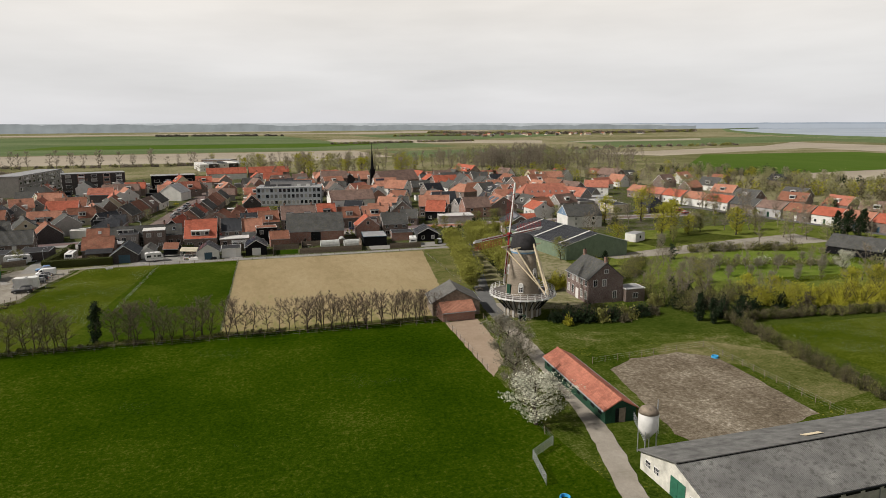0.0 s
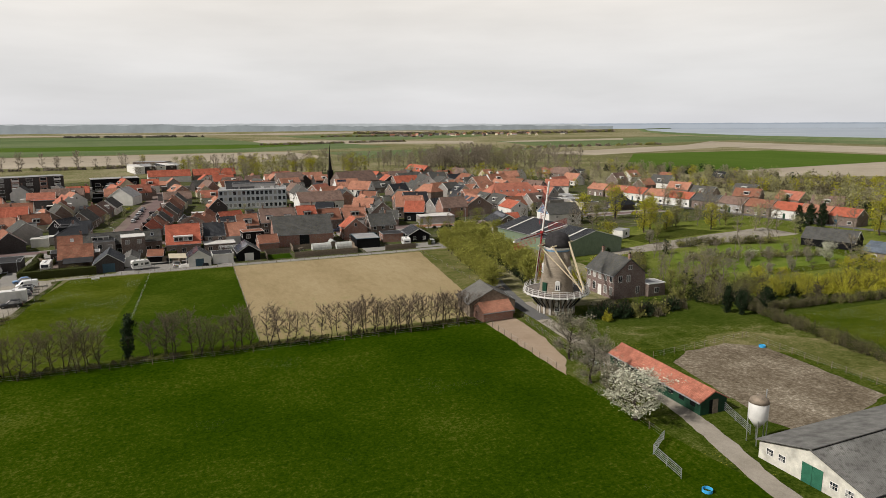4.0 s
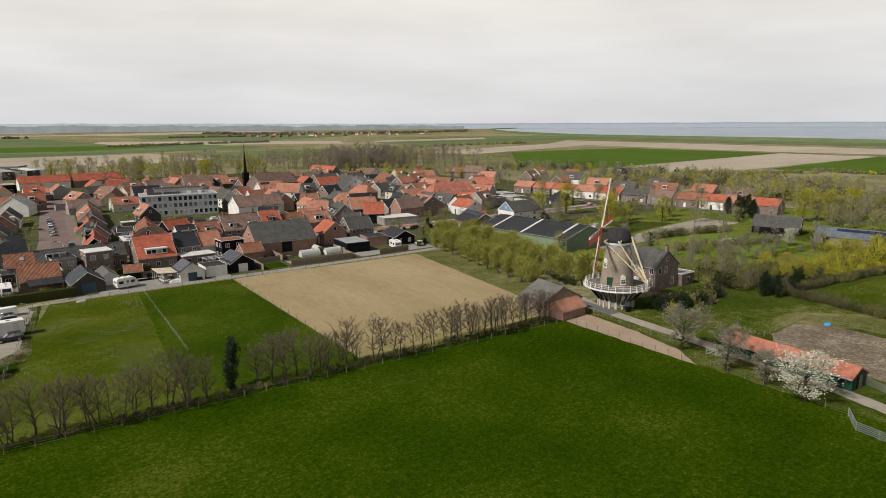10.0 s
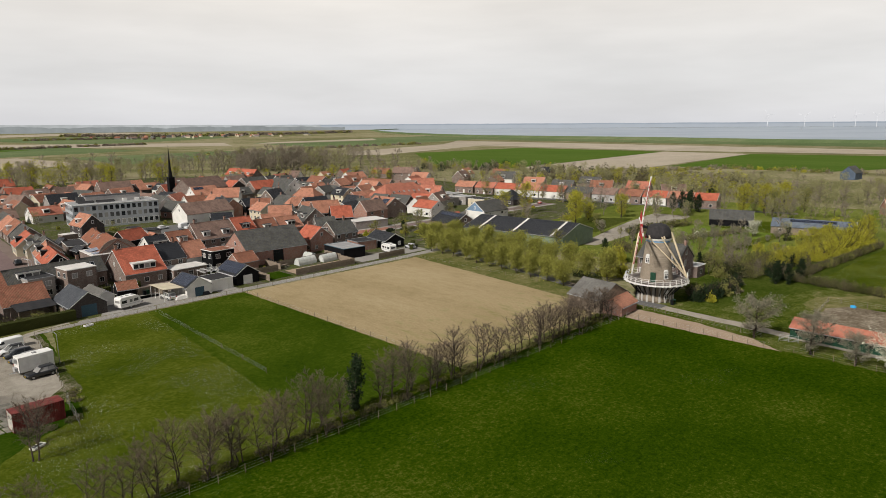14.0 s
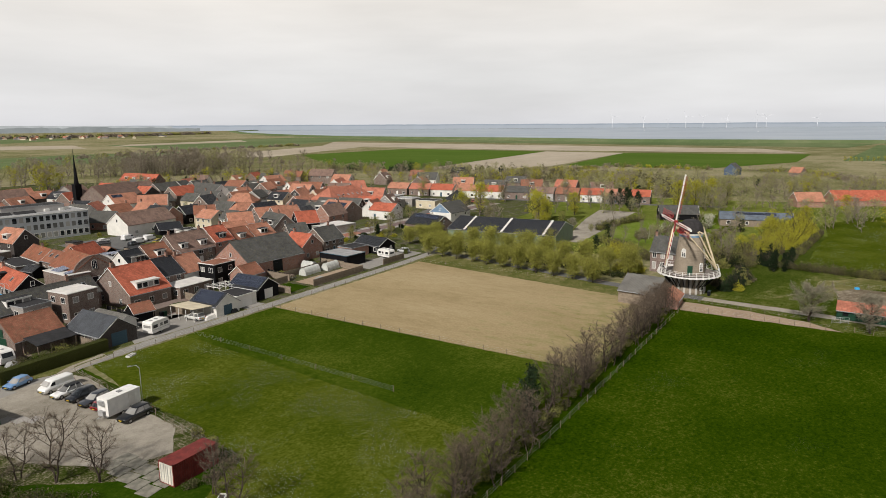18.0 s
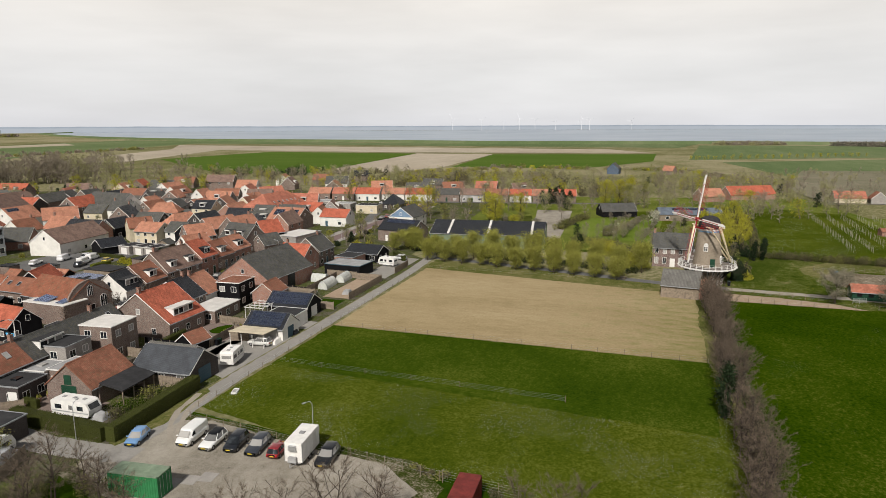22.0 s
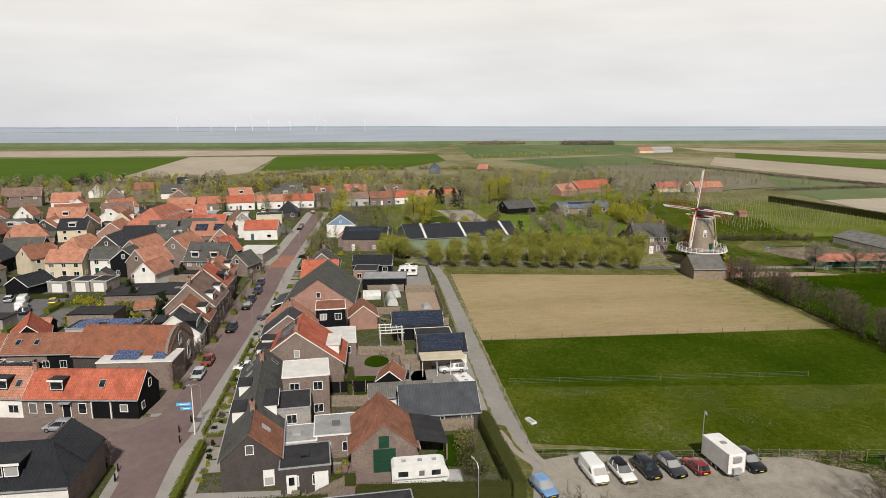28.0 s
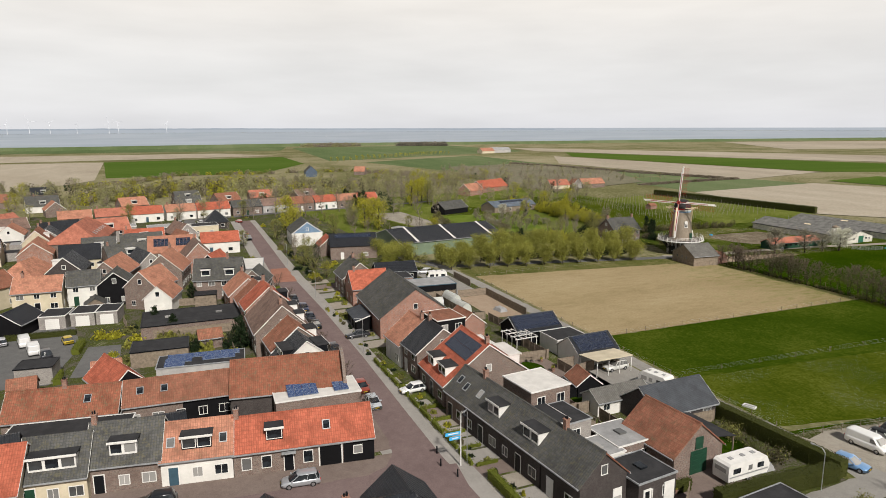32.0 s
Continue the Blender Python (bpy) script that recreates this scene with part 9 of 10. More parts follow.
def trailer(x, y, ang):
    ob = thing("box_trailer", "tall white refrigerated box trailer on a sandy lot", "trailer", pose(x, y, 0.05, 0, 0, ang))
    part("box", Geo().box(-2.5, -1.1, 0.6, 2.5, 1.1, 3.0), M["paint"], ob)
    part("corner_trim", Geo().box(2.45, -1.13, 0.58, 2.53, -1.05, 3.02).box(2.45, 1.05, 0.58, 2.53, 1.13, 3.02), M["metal"], ob)
    part("cooling_unit", Geo().box(2.5, -0.5, 2.1, 2.85, 0.4, 2.7), M["metal"], ob)
    part("front_locker", Geo().box(2.5, -0.55, 0.7, 2.95, 0.45, 1.3), M["greyroof"], ob)
    part("roof_vent", Geo().box(-0.4, -0.3, 3.0, 0.2, 0.3, 3.12), M["greyroof"], ob)
    part("side_door", Geo().box(-1.6, 1.1, 0.75, -0.6, 1.13, 2.7), M["white"], ob)
    part("chassis", Geo().box(-2.4, -0.8, 0.42, 2.5, 0.8, 0.58).tube((2.4, -0.5, 0.5), (3.6, 0, 0.5), 0.05, 0.05, 5).tube((2.4, 0.5, 0.5), (3.6, 0, 0.5), 0.05, 0.05, 5), M["metal"], ob)
    for wx in (-0.5, 0.4):
        for sd in (-1, 1):
            wheel(ob, wx, sd * 1.0, 0.33)


trailer(-58.0, 173.6, 186)


def container(x, y, ang, paint, label, L=6.06):
    ob = thing("shipping_container", label, "container", pose(x, y, 0.06, 0, 0, ang))
    w, h = 1.22, 2.59
    n = int(L / 0.3)
    for sd in (-1, 1):
        g = Geo()
        prof = []
        for i in range(n):
            x0 = -L / 2 + 0.1 + (L - 0.2) * i / n
            q = (L - 0.2) / n
            prof += [(x0, 0.0), (x0 + q * 0.3, 0.0), (x0 + q * 0.45, 0.04), (x0 + q * 0.85, 0.04)]
        for (a, d), (b, e) in zip(prof, prof[1:]):
            g.poly([(a, sd * (w - d), 0.15), (b, sd * (w - e), 0.15), (b, sd * (w - e), h - 0.1), (a, sd * (w - d), h - 0.1)])
        part("side_panel", g, paint, ob)
    part("roof", Geo().box(-L / 2, -w, h - 0.1, L / 2, w, h), M["dustgreen"] if paint is M["contgreen"] else paint, ob, "dusty weathered roof")
    part("floor_frame", Geo().box(-L / 2, -w, 0, L / 2, w, 0.15), paint, ob)
    for sx in (-1, 1):
        for sd in (-1, 1):
            part("corner_post", Geo().box(min(sx * L / 2, sx * (L / 2 - 0.15)), min(sd * w, sd * (w - 0.15)), 0, max(sx * L / 2, sx * (L / 2 - 0.15)), max(sd * w, sd * (w - 0.15)), h), paint, ob)
    part("end_wall", Geo().box(L / 2 - 0.06, -w + 0.1, 0.1, L / 2 - 0.02, w - 0.1, h - 0.1), paint, ob)
    for sd in (-1, 1):
        dr = part("door_leaf", Geo().box(-L / 2 + 0.0, min(0.02 * sd, sd * (w - 0.12)), 0.15, -L / 2 + 0.05, max(0.02 * sd, sd * (w - 0.12)), h - 0.12), M["limewash"] if paint is M["rustred"] else paint, ob)
        for yy in (0.3, 0.8):
            part("lock_rod", Geo().tube((-L / 2 - 0.03, sd * yy, 0.2), (-L / 2 - 0.03, sd * yy, h - 0.2), 0.02, 0.02, 5), M["metal"], dr)


M["rustred"] = plain("rusty_red_paint", (0.15, 0.028, 0.024), 0.6, 0, 0.45, 0.8)
M["contgreen"] = plain("container_green", (0.03, 0.16, 0.06), 0.55, 0, 0.3, 0.8)
M["dustgreen"] = plain("dusty_green_paint", (0.17, 0.22, 0.155), 0.85, 0, 0.35, 0.7)
container(-63.1, 152.0, 2, M["rustred"], "rusty dark red shipping container with pale doors")
container(-70.0, 186.6, 96, M["contgreen"], "green shipping container beside the sandy lot")

# ---- hedges, fences, street furniture ----
hedge(-62.1, 198.6, -44.4, 199.7, 1.6, 2.2, label="tall clipped beech hedge round a garden")
hedge(-61.0, 216.0, -61.9, 199.6, 1.5, 2.0, label="tall clipped beech hedge round a garden")
wild_hedge([(-57, 202.6), (-52, 202.4), (-47, 203.2)], 2.6, 2.2, (("brush", 4), ("leafmix", 3), ("hedge", 2)), "mixed brown and green garden shrubs inside a hedge", 21, 260, 0.12, "shrubbery")
hedge(-62.0, 229.0, -62.0, 219.0, 1.3, 1.7)
hedge(-61.5, 235.0, -57.5, 235.2, 0.9, 1.1, label="low clipped garden hedge")
hedge(-57.2, 219.6, -57.2, 216.2, 0.8, 1.4)
hedge(-33, 217.6, -24.5, 218, 0.9, 1.5)
hedge(52, 203.5, 58, 209, 1.2, 1.6)
hedge(18, 284.6, 24, 284.2, 1.4, 1.0, "hedgelight", "low yellow-green hedge in a car park")
hedge(3.5, 285.4, 8.5, 285.8, 1.3, 1.0, "hedgelight", "low yellow-green hedge in a car park")
hedge(31, 286, 31.5, 298, 1.2, 1.0)
wild_hedge([(8, 275), (12, 271.5), (15, 268), (24, 268.4)], 2.2, 1.7, (("leaf", 2), ("hedge", 3), ("leafmix", 3)), "garden shrubs beside a car park", 25, 170, 0.12, "shrubbery")
tree("fir", 13.1, 256.6, 0.55)
tree("fir", 47.9, 264.5, 0.6)


def fence_line(x0, y0, x1, y1, gap=3.0, h=1.1, wires=3, label="wire fence on wooden posts", post_mat="wood", r=0.05):
    L = math.hypot(x1 - x0, y1 - y0)
    ob = thing("fence", label, "fence", pose(x0, y0, 0, 0, 0, math.degrees(math.atan2(y1 - y0, x1 - x0))))
    pm = shared(("post", h, post_mat, r), lambda: Geo().tube((0, 0, -0.02), (0, 0, h), r, r * 0.9, 6).mesh("post", M[post_mat]))
    for i in range(int(L / gap) + 1):
        part("post", pm, None, ob, m=pose(i * gap, 0, 0))
    for k in range(wires):
        z = h * (k + 1) / (wires + 0.3)
        part("wire", Geo().tube((0, 0, z), (L, 0, z), 0.008, 0.008, 3), M["metal"], ob)


def board_fence(x0, y0, x1, y1, h=1.8, mat="wood", label="weathered close-boarded garden fence"):
    L = math.hypot(x1 - x0, y1 - y0)
    ob = thing("garden_fence", label, "fence", pose(x0, y0, 0, 0, 0, math.degrees(math.atan2(y1 - y0, x1 - x0))))
    n = max(1, round(L / 1.8))
    q = L / n
    pm = shared(("fpanel", round(q, 2), h, mat), lambda: Geo().box(0.06, -0.02, 0.05, q - 0.06, 0.02, h).box(0.06, -0.04, 0.4, q - 0.06, -0.02, 0.5).box(0.06, -0.04, h - 0.4, q - 0.06, -0.02, h - 0.3).mesh("panel", M[mat]))
    po = shared(("fpost", h), lambda: Geo().box(-0.06, -0.06, 0, 0.06, 0.06, h + 0.08).mesh("post", M["wood"]))
    for i in range(n):
        part("panel", pm, None, ob, m=pose(i * q, 0, 0))
    for i in range(n + 1):
        part("post", po, None, ob, m=pose(i * q, 0, 0))


fence_line(-60, 120.9, 32, 119.2, 3.2)
fence_line(-56.5, 170, -53, 194.6, 3.0)
fence_line(-50, 194.9, 44, 194.9, 4.0, 0.9)
fence_line(-10.4, 125, -10, 194, 4.5, 1.0)
fence_line(-33, 145.6, -31, 193.5, 8.0, 1.0, 4, "fine mesh fence across the grass paddock")
fence_line(32.2, 119, 32.0, 92, 2.6, 1.2, 4)
fence_line(40.3, 119.5, 37.2, 95, 2.6, 1.2, 4)
fence_line(49.5, 91, 72, 93, 2.4, 1.2, 3)
fence_line(72, 93, 72.5, 64, 2.4, 1.2, 3)
fence_line(-56, 170.5, -58.2, 155.8, 2.4, 1.3, 2, "post and rail fence beside the lot")
fence_line(-58.5, 155.8, -59.5, 147, 2.2, 1.6, 5, "wire mesh fence beside the container")
fence_line(44.5, 150, 45, 194, 5.0, 1.0, 2)


def gate(x, y, ang, L=3.6):
    ob = thing("field_gate", "galvanised tubular steel field gate", "gate", pose(x, y, 0, 0, 0, ang))
    for z in (0.25, 0.5, 0.75, 1.0, 1.25):
        part("bar", Geo().tube((0, 0, z), (L, 0, z), 0.03, 0.03, 6), M["metal"], ob)
    for u in (0, L / 2, L):
        part("upright", Geo().tube((u, 0, 0), (u, 0, 1.3), 0.04, 0.04, 6), M["metal"], ob)


gate(28.1, 65.0, 34, 4.4)
gate(28.1, 65.0, -98, 5.6)
fence_line(31.8, 67.5, 33.2, 90, 3.0, 1.1, 3)
gate(37.6, 92.2, -70, 3.0)
gate(45.1, 71.6, -109, 7.6)
gate(47.5, 69.1, -124, 3.0)

for x0, y0, x1, y1 in ((-52.5, 216.3, -47, 216.6), (-45.5, 221.6, -45.2, 214.8), (-45.2, 214.8, -39, 215), (-28.4, 209.6, -20.5, 210), (-20.5, 210, -20.6, 206.4), (-37, 217, -33.5, 217.3), (-16, 209, -15.4, 217), (0, 199.5, 0.3, 208), (0.3, 208, 8, 208.6), (8, 199.8, 27, 199.9), (27, 199.9, 27.2, 207), (36, 199.9, 46, 200), (9, 209, 9.2, 217), (9.2, 212, 27, 212.6), (-9, 256.8, -9.2, 262), (-9, 258, 10, 258.8), (21.5, 258, 22, 272), (44, 262.5, 45, 268), (30, 277, 36, 278)):
    board_fence(x0, y0, x1, y1, 1.7)


def lamp_post(x, y, ang, h=6.5):
    ob = thing("street_lamp", "slim galvanised street lamp with a bent arm", "street lamp", pose(x, y, 0.05, 0, 0, ang))
    part("pole", Geo().tube((0, 0, 0), (0, 0, h - 0.6), 0.055, 0.04, 8).tube((0, 0, h - 0.6), (0.35, 0, h - 0.1), 0.05, 0.045, 8).tube((0.35, 0, h - 0.1), (1.1, 0, h), 0.035, 0.03, 8), M["metal"], ob)
    part("lamp_head", Geo().box(1.0, -0.09, h - 0.05, 1.5, 0.09, h + 0.05), M["metal"], ob)


lamp_post(-63.0, 203.2, 20, 5.0)
lamp_post(-54.3, 174.2, 160, 5.6)
lamp_post(-42.6, 236.4, 140, 7.0)
lamp_post(-1, 237.6, 90, 6.5)
lamp_post(40, 237.7, 90, 6.5)
lamp_post(80, 237.9, 90, 6.5)


def signpost(x, y):
    ob = thing("direction_sign", "tall white lamp post with two blue direction signs", "road sign", pose(x, y, 0.05))
    part("post", Geo().tube((0, 0, 0), (0, 0, 6.6), 0.085, 0.06, 8).tube((0, 0, 6.6), (-0.5, 0.1, 7.1), 0.05, 0.045, 6).tube((-0.5, 0.1, 7.1), (-1.5, 0.3, 7.2), 0.045, 0.04, 6), M["paint"], ob)
    part("lamp_head", Geo().box(-2.1, 0.2, 7.14, -1.4, 0.46, 7.28), M["darkpaint"], ob)
    for z, y0, y1 in ((4.3, 0.1, 2.0), (3.7, 0.1, 1.5)):
        s = part("sign_board", Geo().box(-0.13, y0, z - 0.2, -0.09, y1, z + 0.2), M["signblue"], ob, "blue sign board")
        part("lettering_bar", Geo().box(-0.137, y0 + 0.25, z - 0.06, -0.131, y1 - 0.35, z + 0.07), M["paint"], s)


M["signblue"] = plain("sign_blue", (0.05, 0.33, 0.62), 0.4, 0, 0.1, 2)
signpost(-43.0, 237.4)
for quad in (((-42.3, 246.0), (-41.9, 246.0), (-41.5, 251.2), (-41.9, 251.2)), ((-47.4, 246.2), (-47.0, 246.2), (-46.8, 248.7), (-47.2, 248.7))):
    sheet("crossing_line", list(quad), 0.075, "slabs", "pale paved line across the road", "road marking")
for x, y in ((-42.2, 239.6), (-45.1, 238.7), (-39.2, 238.9), (-50.1, 245.6), (-51.5, 243.8), (-53.7, 243.3)):
    b = thing("bollard", "black cast bollard on the pavement", "bollard", pose(x, y, 0.05), "pavement bollards")
    part("post", shared("bollard", lambda: Geo().lathe([(0.13, 0), (0.1, 0.1), (0.085, 0.8), (0.1, 0.86), (0.06, 1.0)], 10).mesh("post", M["darkpaint"])), None, b)
# young street trees
for x, y in ((-27, 244.2), (-14.6, 243.9), (-5.5, 243.9), (3.5, 244.0), (12.6, 244.1), (23.2, 244.3), (36.2, 244.4), (51.9, 244.8)):
    tree("lot", x, y, 0.48, group="young street trees")
    hedge(x - 0.65, y, x + 0.65, y, 1.2, 0.85, "hedgelight", "small clipped box hedge at the foot of a street tree")


def bin_pair(x, y):
    for k, c in ((0, "darkpaint"), (0.75, "greenpaint")):
        ob = thing("wheelie_bin", "dark plastic wheelie bin", "bin", pose(x + k, y, 0.03))
        part("body", Geo().extrude([(-0.25, 0.05), (0.25, 0.05), (0.3, 1.0), (-0.3, 1.0)], -0.3, 0.3), M[c], ob)
        part("lid", Geo().box(-0.33, -0.34, 1.0, 0.33, 0.34, 1.07), M[c], ob)


bin_pair(47.0, 116.4)
bin_pair(-43.5, 214)
bin_pair(-27, 209)


def trough(x, y, ang):
    ob = thing("feed_trough", "low white tub used as a trough in the grass", "trough", pose(x, y, 0.03, 0, 0, ang))
    part("tub", Geo().box(-0.85, -0.4, 0, 0.85, 0.4, 0.08).box(-0.85, -0.4, 0.08, -0.77, 0.4, 0.26).box(0.77, -0.4, 0.08, 0.85, 0.4, 0.26).box(-0.77, -0.4, 0.08, 0.77, -0.32, 0.26).box(-0.77, 0.32, 0.08, 0.77, 0.4, 0.26), M["paint"], ob)
    part("water", Geo().box(-0.77, -0.32, 0.08, 0.77, 0.32, 0.18), M["carglass"], ob)


trough(-44.0, 193.1, 20)
trough(-65, 144.5, 30)
t = thing("water_tub", "round blue plastic water tub", "tub", pose(70.5, 88.0, 0.04))
part("ring", Geo().lathe([(0.5, 0), (0.56, 0), (0.56, 0.35), (0.5, 0.35)], 18, True), M["signblue"], t)
t = thing("water_tub", "round blue plastic water tub", "tub", pose(28.1, 56.4, 0.04))
part("ring", Geo().lathe([(0.5, 0), (0.56, 0), (0.56, 0.35), (0.5, 0.35)], 18, True), M["signblue"], t)
bn = thing("picnic_table", "wooden picnic table on the grass verge", "table", pose(46.6, 141.5, 0.04, 0, 0, 75))
part("tabletop", Geo().box(-0.9, -0.38, 0.7, 0.9, 0.38, 0.76), M["wood"], bn)
for sd in (-1, 1):
    part("bench", Geo().box(-0.9, sd * 0.75 - 0.14, 0.42, 0.9, sd * 0.75 + 0.14, 0.47), M["wood"], bn)
    part("leg", Geo().tube((-0.6, sd * 0.75, 0), (-0.6, sd * 0.2, 0.72), 0.04, 0.04, 4), M["wood"], bn)
    part("leg", Geo().tube((0.6, sd * 0.75, 0), (0.6, sd * 0.2, 0.72), 0.04, 0.04, 4), M["wood"], bn)

# pergola frames and greenhouses behind the gardens
pg = thing("pergola", "white steel pergola frame over a terrace", "pergola", pose(-9.6, 211.2, 0.03, 0, 0, 2))
for i in range(4):
    for j in range(2):
        part("post", Geo().box(-2.6 + i * 1.73 - 0.05, -2.0 + j * 4 - 0.05, 0, -2.6 + i * 1.73 + 0.05, -2.0 + j * 4 + 0.05, 2.7), M["paint"], pg)
    part("beam", Geo().box(-2.6 + i * 1.73 - 0.05, -2.3, 2.7, -2.6 + i * 1.73 + 0.05, 2.3, 2.85), M["paint"], pg)
for j in range(5):
    part("rafter", Geo().box(-2.9, -2.05 + j * 1.02 - 0.04, 2.85, 2.9, -2.05 + j * 1.02 + 0.04, 2.95), M["paint"], pg)


def greenhouse(x, y, ang, L, w=2.4):
    ob = thing("greenhouse", "small pale polytunnel greenhouse", "greenhouse", pose(x, y, 0.02, 0, 0, ang))
    prof = [(w / 2 * math.cos(math.pi * k / 8), 2.0 * math.sin(math.pi * k / 8)) for k in range(9)]
    part("cover", Geo().extrude(prof, -L / 2, L / 2), M["polytunnel"], ob)
    for i in range(4):
        u = -L / 2 + L * i / 3
        part("hoop", Geo().extrude([(a * 1.03, b * 1.03) for a, b in prof] + [(a * 0.995, b * 0.995) for a, b in prof[::-1]], u - 0.03, u + 0.03), M["metal"], ob)


M["polytunnel"] = plain("polythene", (0.46, 0.47, 0.44), 0.3, 0, 0.25, 1.0)
greenhouse(18, 210.5, 4, 6)
greenhouse(25, 209.6, 4, 5)
greenhouse(22.5, 215, 90, 4)


def lawn(pts, mat="lush", label="small mown garden lawn", z=0.03):
    sheet("lawn", pts, z, mat, label, "lawn")


lawn([(-55, 202.5), (-46.5, 201.8), (-46.5, 205), (-54, 207.5)])
lawn([(-33, 213), (-25, 213), (-25, 217), (-33, 217)])
lawn([(-14.5, 212.5), (-11, 213), (-10.5, 216), (-14, 216.5)])
lawn([(1, 200.5), (7.5, 200.5), (7.5, 207.5), (1, 207.5)])
for a in ([(-40, 198.3), (-19, 198.3), (-19, 200.5), (-14, 200.5), (-14, 198.3), (-9, 198.3), (-9, 202), (-26, 208.5), (-36, 208)], [(-62, 214.6), (-52, 214.6), (-52, 219), (-57, 219), (-62, 219)], [(-33, 206), (-20, 206), (-20, 212), (-33, 212)]):
    sheet("patio", a, 0.034, "concreteroad", "paved yard behind the houses", "paving")
sheet("patio", [(-61.4, 224), (-57.6, 224), (-57.2, 234.6), (-61.2, 234.4)], 0.038, "slabs", "paved yard beside the end house", "paving")
sheet("patio", [(5, 276.8), (21, 277.5), (21.5, 283), (6, 284)], 0.036, "asphalt", "paved back gardens behind the street", "paving")
for x, y, r, h, k in ((26.3, 281.3, 1.8, 2.0, "yellow"), (25.7, 279.0, 1.7, 1.8, "yellow"), (27.7, 272.7, 1.1, 2.8, "dark"), (27.2, 268.3, 1.3, 2.6, "dark"), (22.9, 265.2, 2.0, 2.4, "green"), (12.5, 264.7, 1.8, 2.4, "dark"), (10.8, 258.1, 2.8, 3.6, "dark"), (8.6, 275.6, 2.0, 2.0, "green"), (12.6, 267.6, 1.8, 2.0, "fresh"), (15.0, 260.5, 1.8, 2.2, "green"), (28.6, 276.6, 1.6, 1.7, "green"), (23.4, 262.0, 1.8, 2.3, "dark"), (19.0, 266.2, 1.6, 1.6, "green"), (16.6, 263.8, 1.5, 1.5, "brown"), (7.2, 268.6, 1.7, 1.9, "green"), (21.4, 269.6, 1.5, 1.7, "fresh")):
    bush(k, x, y, r, h, "garden shrubs")

sheet("patio", [(30, 200.2), (56, 200.2), (57, 208), (30, 206.5)], 0.034, "concreteroad", "paved yard beside the workshop", "paving")
sheet("patio", [(9, 200), (27, 200), (27, 207), (9, 207)], 0.034, "run", "raked vegetable plot", "garden")
for i in range(9):
    x = -53 + i * 3.3
    sheet("patio", [(x, 231.2 + i * 0.35), (x + 2.9, 231.5 + i * 0.35), (x + 2.9, 235.9 + i * 0.1), (x, 235.8 + i * 0.1)], 0.066, ("slabs", "gravel", "walkbrick", "slabs", "concreteroad")[i % 5], "paved front garden", "paving")

plots = random.Random(12)
x = 1.0
while x < 56:
    w = plots.uniform(2.6, 5.5)
    y0, y1 = plots.uniform(229.5, 231.5), 236.2 + max(0, x - 36) * 0.03
    if near_line(x + w / 2, (y0 + y1) / 2) > 2.5:
        sheet("front_garden", [(x, y0), (x + w, y0), (x + w - 0.3, y1), (x, y1)], 0.05, plots.choice(("slabs", "gravel", "orchardgrass", "walkbrick", "concreteroad", "gravel")), "small front garden plot beside the street", "garden")
        bush(plots.choice(("yellow", "green", "fresh", "dark")), x + w * 0.5, plots.uniform(231.5, 235.5), plots.uniform(0.6, 1.3), plots.uniform(0.7, 1.6), "garden shrubs")
    x += w + plots.uniform(0.3, 1.2)

for i in range(16):
    bush(plots.choice(("green", "fresh", "dark", "green", "brown")), 57 + i * 3.9 + plots.uniform(-1, 1), plots.uniform(233, 236.4), plots.uniform(1.0, 1.8), plots.uniform(1.0, 2.0), "garden shrubs")
# orchard rows: posts in straight lines
orow, stakes = Geo(), Geo()
orng = random.Random(4)
for i in range(12):
    for j in range(34):
        k, q = i / 11, j / 33
        x, y = 103 + 78 * q + 5 * k, 76 - 62 * k + orng.uniform(-0.3, 0.3) - 4 * q
        stakes.tube((x, y, 0), (x, y, 2.2), 0.05, 0.045, 4)
        for _ in range(6):
            quad_leaf(orow, Vector((x + orng.gauss(0, 0.5), y + orng.gauss(0, 0.3), orng.uniform(0.6, 2.1))), orng, 0.14)
M["stake"] = plain("weathered_stakes", (0.26, 0.24, 0.19), 0.8, 0, 0.3, 1)
solid("orchard_stakes", stakes, M["stake"], "rows of pale weathered stakes in the orchard", "orchard", kind="stuff")
solid("orchard_rows", orow, M["twig"], "rows of small bare espalier fruit trees on stakes", "orchard", kind="stuff")


def turbine(x, y, s, ang):
    ob = thing("wind_turbine", "distant white wind turbine across the water", "wind turbine", pose(x, y, 0), "wind turbines across the water")
    part("tower", Geo().tube((0, 0, 0), (0, 0, 60 * s), 1.7, 1.0, 8), M["hazywhite"], ob)
    for k in range(3):
        a = radians(ang + 120 * k)
        part("blade", Geo().tube((0, 0, 60 * s), (-33 * s * math.cos(a) * 0.2, 33 * s * math.cos(a), 60 * s + 33 * s * math.sin(a)), 0.9, 0.35, 5), M["hazywhite"], ob)


# White turbines, greyed in the colour for the haze over the water.
M["hazywhite"] = plain("haze_greyed_white", (0.56, 0.58, 0.61), 0.6, 0, 0.05, 1)
for i, d in enumerate((3.71, 7.24, 7.92, 10.13, 11.92, 13.25, 14.64, 16.59, 19.15)):
    turbine(4650 * math.cos(radians(d)), 4650 * math.sin(radians(d)), 1.0 + 0.3 * (i % 3) / 2, i * 37)


